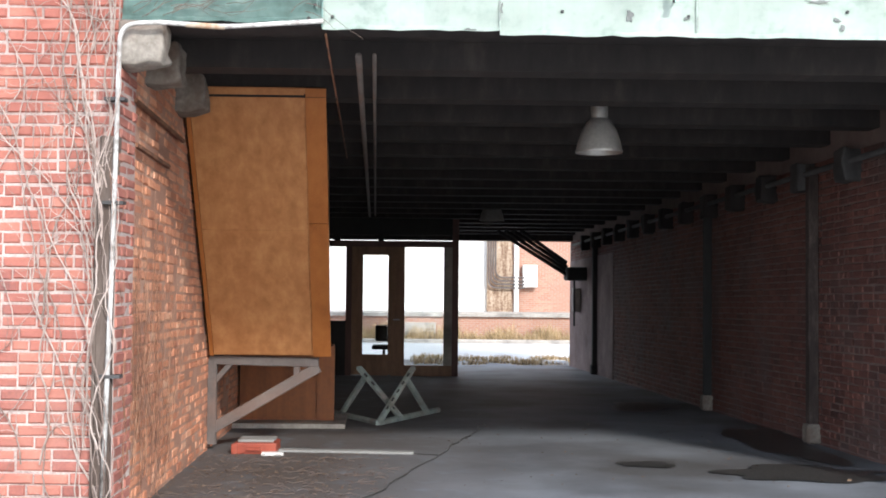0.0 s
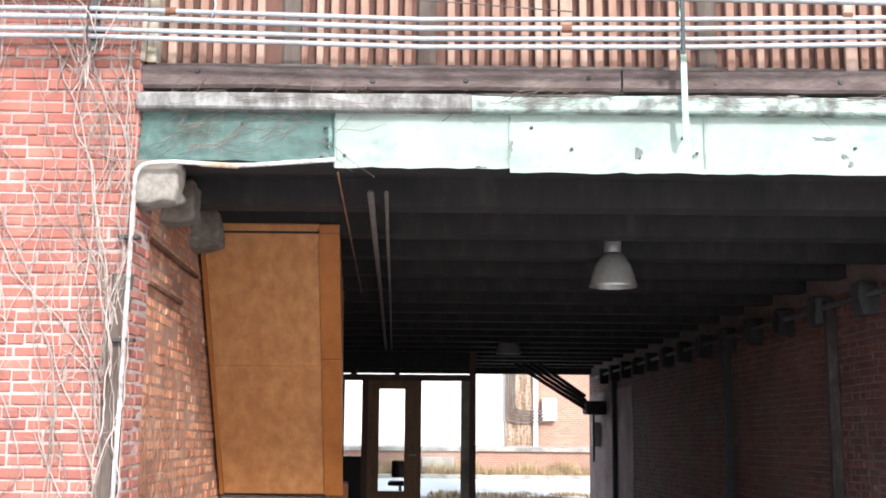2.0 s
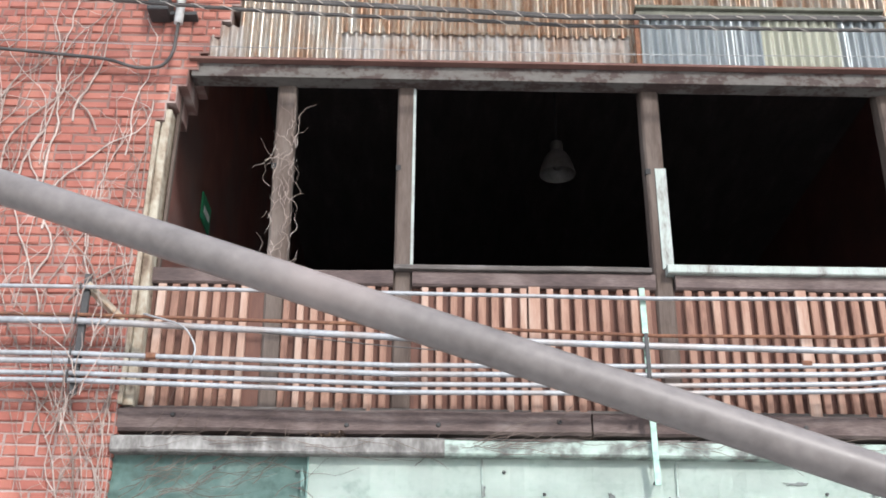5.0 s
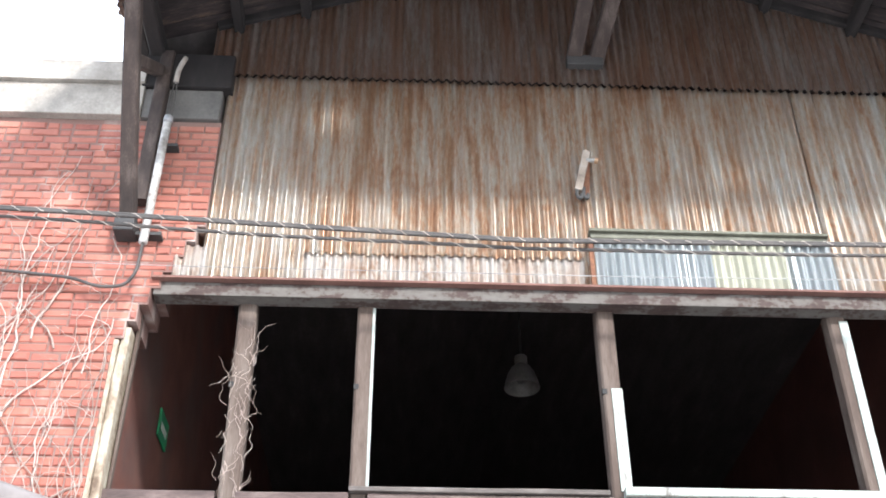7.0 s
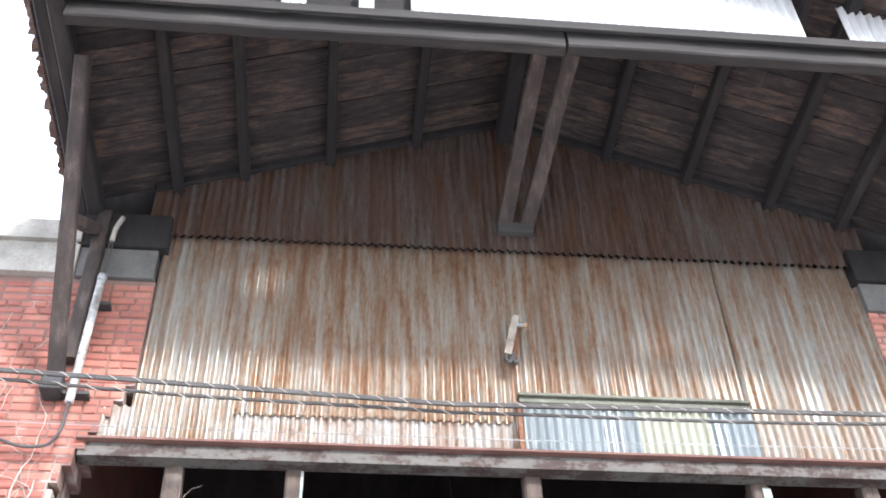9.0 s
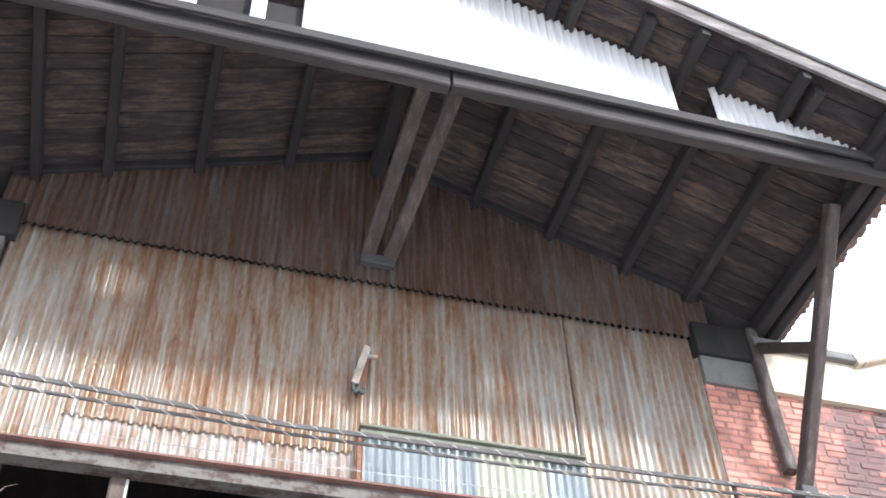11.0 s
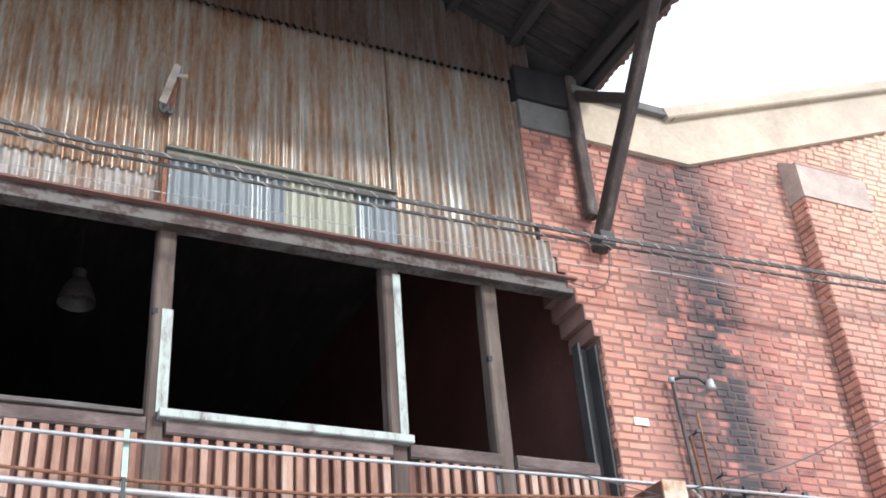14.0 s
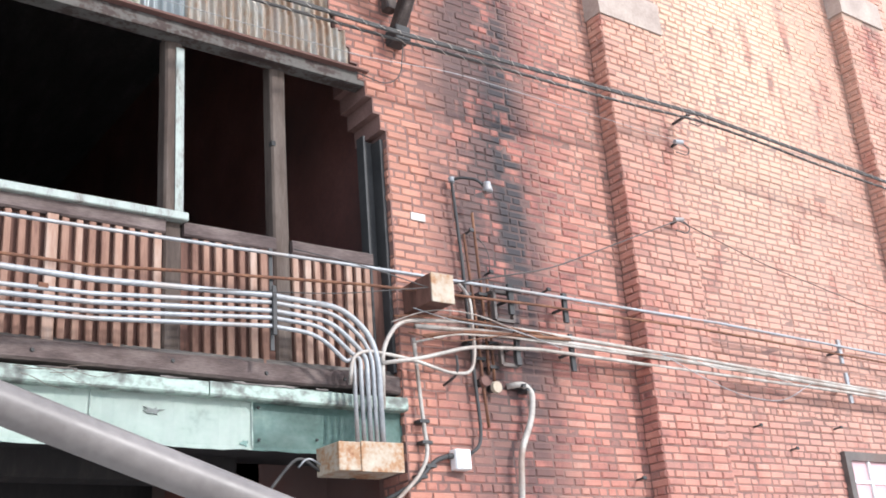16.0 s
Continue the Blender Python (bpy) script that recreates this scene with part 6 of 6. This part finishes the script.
def high_bay(x, y, z, drop, metal):
    """Bell-shaped aluminium reflector lamp; z is its rim, drop the height of its hanger."""
    ob = thing("high_bay_lamp", (x, y, z), "bell-shaped aluminium high bay lamp, unlit and dusty", "lamp", "high bay lamps")
    sh = part("shade", lathe([(0.205, 0.0), (0.208, 0.012), (0.200, 0.03), (0.185, 0.10), (0.155, 0.19), (0.115, 0.26), (0.075, 0.30), (0.07, 0.30), (0.11, 0.25), (0.15, 0.18), (0.178, 0.10), (0.195, 0.02), (0.205, 0.0)], (x, y, z)), metal, ob, smooth=True)
    part("ballast", lathe([(0.0, 0.42), (0.07, 0.415), (0.075, 0.40), (0.075, 0.31), (0.07, 0.29), (0.0, 0.29)], (x, y, z)), metal, ob, smooth=True)
    part("hanger", tube([(x, y, z + 0.41), (x, y, z + drop)], 0.014), M_dark_steel, ob)
    part("bulb", lathe([(0.0, 0.06), (0.05, 0.08), (0.06, 0.13), (0.04, 0.2), (0.03, 0.28)], (x, y, z), n=16), metal, sh, "dusty glass bulb", smooth=True)
    return ob


high_bay(3.31, 3.1, 2.615, 0.55, M_lamp_metal)
high_bay(2.93, 12.0, 2.53, 0.45, M_lamp_shaded)
high_bay(3.36, 4.5, 7.70, 2.08, M_lamp_shaded)

# ---- glazed partition at the back ----
V = 14.4
pt_ = thing("glazed_partition", pas(2.0, V, 0), "brown timber partition with a glazed door and sidelight", "partition")


def pbox(u0, u1, z0, z1, d=0.05, v=V):
    bm = bmesh.new()
    vs = [bm.verts.new((u - SKEW * v, v + e, zz)) for u in (u0, u1) for e in (-d, d) for zz in (z0, z1)]
    for q in ((0, 1, 3, 2), (4, 6, 7, 5), (0, 4, 5, 1), (2, 3, 7, 6), (0, 2, 6, 4), (1, 5, 7, 3)):
        bm.faces.new([vs[i] for i in q])
    return bm


FZ = ground_z(V)
part("post", pbox(0.95, 1.062, FZ, 2.25), M_frame_red, pt_)
part("mullion", pbox(1.815, 2.06, FZ, 2.25), M_door_wood, pt_)
part("post", pbox(2.96, 3.08, FZ, 2.75, 0.07), M_frame_red, pt_)
part("header", pbox(0.0, 3.0, 2.155, 2.27, 0.06), M_frame_red, pt_)
part("upper_fascia", pbox(0.0, 3.08, 2.38, 2.8, 0.04), M_black, pt_)
for u in (0.3, 0.72, 1.55):
    part("blocking", pbox(u, u + 0.12 if u < 1 else u + 0.1, 2.27, 2.38, 0.03), M_black, pt_)
part("sill", pbox(2.06, 2.96, FZ, FZ + 0.2), M_door_wood, pt_)
part("stile", pbox(2.80, 2.96, FZ + 0.2, 2.17, 0.035), M_concrete, pt_)
g = part("sidelight_glass", pbox(2.06, 2.78, FZ + 0.16, 2.17, 0.004), M_glass, pt_)
g.visible_shadow = False
part("west_panel", pbox(0.0, 0.62, FZ, 2.17, 0.04), M_black, pt_)
part("west_frame", pbox(0.62, 0.95, FZ, 0.75, 0.04), M_black, pt_)
dr_ = thing("glazed_door", pas(1.4, V, 0), "brown timber door with one tall glass pane and lever handle", "door")
part("stile", pbox(1.06, 1.27, FZ + 0.02, 2.16, 0.03), M_door_wood, dr_)
part("stile", pbox(1.75, 1.82, FZ + 0.02, 2.16, 0.03), M_door_wood, dr_)
part("top_rail", pbox(1.27, 1.75, 2.0, 2.16, 0.03), M_door_wood, dr_)
part("bottom_rail", pbox(1.27, 1.75, FZ + 0.005, 0.12, 0.03), M_door_wood, dr_)
g = part("pane", pbox(1.27, 1.75, 0.12, 2.0, 0.004), M_glass, dr_)
g.visible_shadow = False
hd = part("handle", bar(pas(1.84, V - 0.09, 0) + Vector((0, 0, 1.06)), pas(1.97, V - 0.09, 0) + Vector((0, 0, 1.06)), 0.025, 0.025), M_conduit, dr_, "bright metal lever")
ch = thing("office_chair", (0.95, 16.0, ground_z(16)), "dark office chair standing behind the glass", "chair")
cx, cy, cz = 1.0, 16.0, ground_z(16)
part("seat", box(cx - 0.24, cx + 0.24, cy - 0.24, cy + 0.24, cz + 0.44, cz + 0.52, bevel=0.03), M_black, ch)
part("backrest", box(cx - 0.19, cx + 0.19, cy + 0.2, cy + 0.27, cz + 0.58, cz + 0.92, bevel=0.035), M_black, ch)
part("pillar", tube([(cx, cy, cz + 0.06), (cx, cy, cz + 0.45)], 0.03), M_dark_steel, ch)
for k in range(5):
    a = k * math.tau / 5
    part("leg", bar((cx, cy, cz + 0.09), (cx + 0.28 * math.cos(a), cy + 0.28 * math.sin(a), cz + 0.035), 0.05, 0.035), M_dark_steel, ch)

# ---- what shows beyond the drive-through ----
GZ = ground_z(30)
fb = thing("dock_building", (4, 32, GZ), "pale rendered and brick warehouse beyond the road", "building")
part("wall", box(-12, 4.0, 32, 32.4, GZ, 6.5), M_far_white, fb, "pale rendered wall")
part("wall", box(4.9, 20, 32, 32.4, GZ, 6.5), M_far_brick, fb, "red brick wall")
part("pier", box(4.0, 4.9, 31.85, 32.4, GZ, 6.5), M_pier, fb, "rust-stained concrete pier")
dock = part("dock", box(-12, 20, 29.6, 32, GZ, 0.40), M_far_brick, fb, "low brick loading dock")
part("dock_edge", box(-12, 20, 29.5, 32, 0.40, 0.52), M_concrete, dock)
part("doorway", box(1.8, 2.5, 31.94, 32.05, 0.52, 2.4), M_white_paint, fb)
part("step", box(1.2, 2.2, 29.0, 29.6, GZ, -0.05), M_concrete, fb)
part("step", box(1.2, 2.2, 29.3, 29.6, -0.05, 0.2), M_concrete, fb)
part("downpipe", tube([(5.02, 31.75, GZ), (5.02, 31.75, 6.0)], 0.09), M_far_white, fb)
part("meter_box", box(5.25, 5.75, 31.7, 32.0, 1.38, 2.15, bevel=0.02), M_white_paint, fb)
for k in range(4):
    part("looped_pipe", tube(arc([(4.05 + 0.08 * k, 31.7, 5.5), (4.05 + 0.08 * k, 31.7, 1.35 + 0.12 * k), (5.3, 31.7, 1.35 + 0.12 * k)], 0.3), 0.03), M_grey_paint, fb)
kb = tagged(part("pavement_kerb", box(-40, 40, 27.6, 27.8, GZ - 0.1, GZ + 0.12, bevel=0.02), M_concrete), "pale concrete kerb along the road", "kerb", kind="structure")
tagged(part("road_marking", bar((4.2, 23.4, GZ + 0.004), (5.4, 21.8, GZ + 0.004), 0.12, 0.006), M_white_paint), "white painted line on the road", "road marking", kind="structure")
tagged(part("road", box(-60, 60, 20.2, 27.6, GZ - 0.05, GZ + 0.004), surface("pale_road", [(0.2, (0.34, 0.34, 0.335)), (0.8, (0.46, 0.46, 0.455))], scale=0.6, fine=30, rough=0.85)), "pale grey sunlit road behind the building", "road", kind="structure")


def tufts(name, n, xr, yr, zf, h, seed, material, label):
    rnd = random.Random(seed)
    verts, faces = [], []
    for _ in range(n):
        x, y = rnd.uniform(*xr), rnd.uniform(*yr)
        z0 = zf(y)
        clump = noise.noise((x * 1.3, y * 1.3, seed)) + 0.5 * noise.noise((x * 4, y * 4, seed))
        if clump < -0.15:
            continue
        a, hh, ln = rnd.uniform(0, math.tau), h * rnd.uniform(0.25, 0.7) * (0.55 + clump), rnd.uniform(-0.9, 0.9)
        w = 0.008 + 0.008 * rnd.random()
        dx, dy = math.cos(a) * w, math.sin(a) * w
        b = len(verts)
        verts += [(x - dx, y - dy, z0), (x + dx, y + dy, z0), (x + ln * hh * math.cos(a + 1) * 0.6, y + ln * hh * math.sin(a + 1) * 0.6, z0 + hh)]
        faces.append((b, b + 1, b + 2))
    me = bpy.data.meshes.new(name)
    me.from_pydata(verts, [], faces)
    me.materials.append(material)
    return tagged(new(name, me), label, "grass", kind="stuff")


tufts("dry_grass", 16000, (-2, 9), (27.9, 29.6), lambda y: GZ, 0.95, 3, M_grass, "dry yellow weeds along the loading dock")
tufts("weeds", 5200, (1.5, 6.5), (18.4, 21.2), lambda y: GZ, 0.26, 4, M_grass, "low dry weeds at the edge of the road")


# ---- ground litter and damp ----
def litter(n, xr, yr, seed, size):
    rnd = random.Random(seed)
    verts, faces = [], []
    for _ in range(n):
        x, y = rnd.uniform(*xr), rnd.uniform(*yr)
        z0 = ground_z(y) + 0.012
        a, s = rnd.uniform(0, math.tau), size * rnd.uniform(0.4, 1.3)
        c, d = math.cos(a) * s, math.sin(a) * s
        b = len(verts)
        verts += [(x - c, y - d, z0), (x + d * 0.4, y - c * 0.4, z0 + s * rnd.uniform(0, 0.5)), (x + c, y + d, z0 + s * 0.2), (x - d * 0.4, y + c * 0.4, z0 + s * rnd.uniform(0, 0.5))]
        faces.append((b, b + 1, b + 2, b + 3))
    return verts, faces


def twigs(n, xr, yr, seed):
    r_ = random.Random(seed)
    bm = bmesh.new()
    for _ in range(n):
        x, y, a, q = r_.uniform(*xr), r_.uniform(*yr), r_.uniform(0, math.tau), r_.uniform(0.04, 0.16)
        z0 = ground_z(y) + 0.013
        tube([(x, y, z0), (x + q * math.cos(a) * 0.5, y + q * math.sin(a) * 0.5, z0 + 0.008), (x + q * math.cos(a + 0.3), y + q * math.sin(a + 0.3), z0)], 0.0022, bm=bm, n=4)
    return bm


tagged(part("twig_litter", twigs(300, (0.0, 1.6), (0.2, 3.3), 8), M_vine_dark), "dry broken vine twigs scattered on the asphalt", "litter", kind="stuff")
v1, f1 = litter(1500, (-0.1, 1.3), (0.2, 3.4), 5, 0.015)
v2, f2 = litter(260, (-0.1, 5.6), (0.2, 7.0), 6, 0.018)
me = bpy.data.meshes.new("leaf_litter")
me.from_pydata(v1 + v2, [], f1 + [tuple(i + len(v1) for i in f) for f in f2])
me.materials.append(M_leaf)
tagged(new("leaf_litter", me), "dead brown leaves and twigs scattered on the asphalt", "litter", kind="stuff")


def puddle(cx, cy, w, h, seed):
    rnd = random.Random(seed)
    bm = bmesh.new()
    c = bm.verts.new((cx, cy, ground_z(cy) + 0.0135))
    ring = []
    for k in range(40):
        a = k * math.tau / 40
        r = 0.75 + 0.45 * noise.noise((math.cos(a) * 1.7 + seed, math.sin(a) * 1.7, seed))
        y = cy + h * r * math.sin(a)
        ring.append(bm.verts.new((cx + w * r * math.cos(a), y, ground_z(y) + 0.012)))
    for k in range(40):
        bm.faces.new((c, ring[k], ring[(k + 1) % 40]))
    return bm


for i, (cx, cy, w, h) in enumerate(((4.9, 2.45, 1.0, 0.55), (5.3, 4.6, 0.5, 1.7), (3.7, 2.9, 0.3, 0.2), (4.7, 8.2, 0.6, 0.9))):
    tagged(part("damp_patch", puddle(cx, cy, w, h, i + 2.3), M_wet), "dark damp patch on the asphalt", "puddle", kind="structure")


# ---- vines ----
def vine(bm, start, up, side, nrm, length, r, seed, wander=0.5, keep=None, step=0.09):
    """A stem that climbs a wall by a wandering line, thinning to its tip."""
    rnd = random.Random(seed)
    p, ang, pts = Vector(start), rnd.uniform(-0.25, 0.25), []
    n = max(4, int(length / step))
    for _ in range(n):
        pts.append(p + nrm * (0.014 + 0.012 * rnd.random()))
        ang = ang * 0.86 + rnd.uniform(-wander, wander) * 0.5
        q = p + (up * math.cos(ang) + side * math.sin(ang)) * step
        if keep and not keep(q):
            ang, q = -ang * 0.5, p + up * step
            if not keep(q):
                break
        p = q
    if len(pts) < 3:
        return pts
    tube(pts, r, bm=bm, n=5, r_end=r * 0.35)
    return pts



def on_wall(p):
    return p.x < -0.015 and p.z < 7.5


X, Y, Z = Vector((1, 0, 0)), Vector((0, 1, 0)), Vector((0, 0, 1))
rnd = random.Random(11)
bm = bmesh.new()
for k in range(46):
    x = rnd.uniform(-1.5, -0.05) if k > 20 else rnd.uniform(-0.16, 0.0)
    z = rnd.choice((0.0, 0.0, 0.4, 1.2, 2.0, 2.8, 3.4))
    pts = vine(bm, (x, 0, z), Z, X, -Y, rnd.uniform(1.6, 4.2), rnd.uniform(0.003, 0.0072), k, 0.62, on_wall)
    for j in range(2, len(pts), 4):
        if pts[j].x < 0.0:
            s = rnd.choice((-1, 1))
            d = (Z * 0.8 + X * s * rnd.uniform(0.3, 1.0)).normalized()
            vine(bm, pts[j] + Y * 0.014, d, d.cross(Y), -Y, rnd.uniform(0.12, 0.6), rnd.uniform(0.0016, 0.0034), k * 50 + j, 1.1, on_wall, 0.04)
for k in range(40):
    pts = vine(bm, (rnd.uniform(-2.0, -0.12), 0, rnd.uniform(3.9, 5.6)), Z, X, -Y, rnd.uniform(1.0, 2.4), rnd.uniform(0.0045, 0.0085), 900 + k, 0.8, on_wall)
    for j in range(3, len(pts), 5):
        d = (Z * 0.9 + X * rnd.choice((-1, 1)) * rnd.uniform(0.4, 1.0)).normalized()
        vine(bm, pts[j] + Y * 0.014, d, d.cross(Y), -Y, rnd.uniform(0.15, 0.6), rnd.uniform(0.002, 0.004), 950 * k + j, 1.0, on_wall, 0.05)
for k in range(17):
    vine(bm, (rnd.uniform(-0.15, 0.03), -0.078, rnd.choice((0.0, 0.0, 0.5, 1.1, 1.7))), Z, X, -Y, rnd.uniform(0.9, 2.2), rnd.uniform(0.0025, 0.006), 1500 + k, 0.5, lambda p: -0.2 < p.x < 0.045 and p.z < 3.2, step=0.05)
tagged(part("climbing_vine", bm, M_vine), "tangle of bare grey vine stems climbing the brick", "vine", kind="stuff")
bm = bmesh.new()
for k in range(48):
    u = rnd.uniform(0.05, 1.75)
    st = pas(0, u, rnd.uniform(0.0, 0.5))
    pts = vine(bm, (st.x, st.y, st.z), Z, Y, X, rnd.uniform(0.8, 2.1), rnd.uniform(0.0018, 0.0038), 2000 + k, 0.75)
    for j in range(3, len(pts), 4):
        d = (Z * 0.9 + Y * rnd.choice((-1, 1)) * rnd.uniform(0.3, 1.0)).normalized()
        vine(bm, pts[j] - X * 0.012, d, X.cross(d), X, rnd.uniform(0.1, 0.45), rnd.uniform(0.001, 0.002), 7000 + k * 40 + j, 1.0, None, 0.04)
tagged(part("climbing_vine", bm, M_vine_red), "fine reddish vine stems on the passage wall", "vine", kind="stuff")
bm = bmesh.new()
for k in range(44):
    x = abs(rnd.gauss(0.0, 1.1)) + 0.05
    d = (X * rnd.uniform(0.5, 1.0) + Z * rnd.uniform(0.1, 0.7)).normalized()
    vine(bm, (x * 0.6, 0.03, rnd.uniform(3.0, 3.35)), d, d.cross(Y), -Y, rnd.uniform(0.3, 0.9), 0.0024, 3000 + k, 0.9, None, 0.05)
for k in range(34):
    x = rnd.uniform(0.1, 4.6)
    vine(bm, (x, -0.045, rnd.uniform(3.31, 3.38)), X, Z, -Y, rnd.uniform(0.3, 0.9), 0.0024, 3100 + k, 0.6, None, 0.05)
tagged(part("trailing_vine", bm, M_vine_dark), "thin dark vine twigs trailing over the fascia and ledge", "vine", kind="stuff")
bm = bmesh.new()
for k in range(70):
    vine(bm, (0.88 + rnd.choice((-1, 1, 1)) * rnd.uniform(0.03, 0.085), 0.12, rnd.uniform(4.5, 5.7)), rnd.choice((Z, -Z)), X, -Y, rnd.uniform(0.08, 0.30), 0.0022, 3300 + k, 1.2, step=0.02)
for k in range(22):
    vine(bm, (-0.25 + rnd.uniform(-0.12, 0.15), -0.2, rnd.uniform(3.3, 4.3)), Z, X, -Y, rnd.uniform(0.25, 0.8), 0.004, 3400 + k, 1.0)
tagged(part("vine_tangle", bm, M_vine), "dead vine tangled round the post and the conduit bracket", "vine", kind="stuff")
bm = bmesh.new()
for k in range(40):
    c = Vector((1.32 + rnd.gauss(0, 0.06), -0.02 + rnd.uniform(-0.02, 0.03), 3.395 + abs(rnd.gauss(0, 0.02))))
    a = rnd.uniform(0, math.tau)
    d = Vector((math.cos(a), math.sin(a) * 0.5, rnd.uniform(0, 0.8))) * 0.02
    e = Vector((-d.y, d.x, 0.008)) * 0.5
    bm.faces.new([bm.verts.new(c - d), bm.verts.new(c + e), bm.verts.new(c + d), bm.verts.new(c - e)])
tagged(part("dead_leaves", bm, M_leaf), "clump of dead leaves caught on the ledge", "leaves", kind="stuff")
es = thing("exit_sign", (0.02, 1.75, 5.7), "small green enamel sign on the loft wall", "sign")
part("plate", box(0.004, 0.02, 1.6, 1.95, 5.66, 5.9, bevel=0.004), M_green_sign, es)
part("bars", box(0.021, 0.024, 1.66, 1.88, 5.74, 5.8), M_white_paint, es)


# ---- bricks, last ----
def front(u, n, z):
    return Vector((u, n + 0.012, z))


lay_bricks(wall_west, brick_rows(0.0, 7.62, lambda z: (-2.6, steps(z) if z > 5.62 else (-0.11 if z < 2.3 else 0.0)), 1), front, 1, lambda u, z: u > -0.75 and 0.4 < z < 2.6, M_brick, M_brick_i)


def east_bounds(z):
    if z < COP_Z:
        return (W - steps(z), 15.5)
    return (BEND_X + (z - COP_Z) / GABLE + 0.02, 15.5)


lay_bricks(wall_east, brick_rows(0.0, 10.3, east_bounds, 2), front, 2, lambda u, z: u < 8.3 and 3.4 < z < 4.7, M_brick, M_brick_i, proud=0.007)
# the reveals of both piers, one brick deep
lay_bricks(wall_west, brick_rows(0.0, 5.6, lambda z: (0.0, 0.385), 9), lambda u, n, z: Vector((-n + 0.0, 0.012 + u, z)), 9, lambda u, z: False, M_brick, M_brick_i, proud=0.006)
lay_bricks(wall_east, brick_rows(0.0, 5.6, lambda z: (0.0, 0.33), 3), lambda u, n, z: Vector((W + n, 0.34 - u, z)), 3, lambda u, z: False, M_brick, M_brick_i, proud=0.004)
lay_bricks(wall_pass_w, brick_rows(-0.12, 2.98, lambda z: (0.02, 6.0), 4), lambda u, n, z: pas(-n - 0.012, u, z), 4, lambda u, z: u < 1.9 and 0.2 < z < 2.6, surface("passage_brick", PASS_RAMP, vary="object", **BRICK_ARGS), surface("passage_brick_field", PASS_RAMP, vary="island", **BRICK_ARGS), proud=0.003)
lay_bricks(wall_pass_e, brick_rows(-0.12, 2.8, lambda z: (-18.3, -1.6), 5), lambda u, n, z: pas(RW + n + 0.012, -u, z), 5, lambda u, z: -4.2 < u < -2.0 and 0.0 < z < 1.8, surface("passage_dim_brick", DARK_RAMP, vary="object", scale=2.0, fine=50, rough=0.9, bump=0.4, dirt=(0.10, 0.08, 0.075), dirt_amount=0.6), M_brick_in)
for px0, px1, pz in ((9.47, 10.35, 7.85), (14.0, 14.9, 9.3)):
    pil = tagged(part("pilaster", box(px0 + 0.012, px1 - 0.012, -0.188, 0.02, 0, pz), M_mortar_east), "shallow red brick pilaster with a concrete cap", "pilaster", "pilasters", "structure")
    bm = bmesh.new()
    f0 = [bm.verts.new(p) for p in ((px0 - 0.01, -0.215, pz - 0.42), (px1 + 0.01, -0.215, pz - 0.42), (px1 + 0.01, -0.215, pz - 0.05), (px0 - 0.01, -0.215, pz - 0.05))]
    f1 = [bm.verts.new(p) for p in ((px0 - 0.01, 0.005, pz - 0.42), (px1 + 0.01, 0.005, pz - 0.42), (px1 + 0.01, 0.005, pz + 0.12), (px0 - 0.01, 0.005, pz + 0.12))]
    bm.faces.new(f0); bm.faces.new(f1[::-1])
    for i in range(4):
        bm.faces.new((f0[i], f1[i], f1[(i + 1) % 4], f0[(i + 1) % 4]))
    part("cap", bm, M_pil_cap, pil, "sloped concrete cap")
    lay_bricks(pil, brick_rows(0.0, pz - 0.42, lambda z: (px0, px1), 7), lambda u, n, z: Vector((u, n - 0.188, z)), 7, lambda u, z: u < 11 and 3.6 < z < 7.2, M_brick, M_brick_i)
    lay_bricks(pil, brick_rows(0.0, pz - 0.42, lambda z: (0.0, 0.19), 8), lambda u, n, z: Vector((px0 + 0.012 + n, 0.0 - u, z)), 8, lambda u, z: False, M_brick, M_brick_i, proud=0.012)
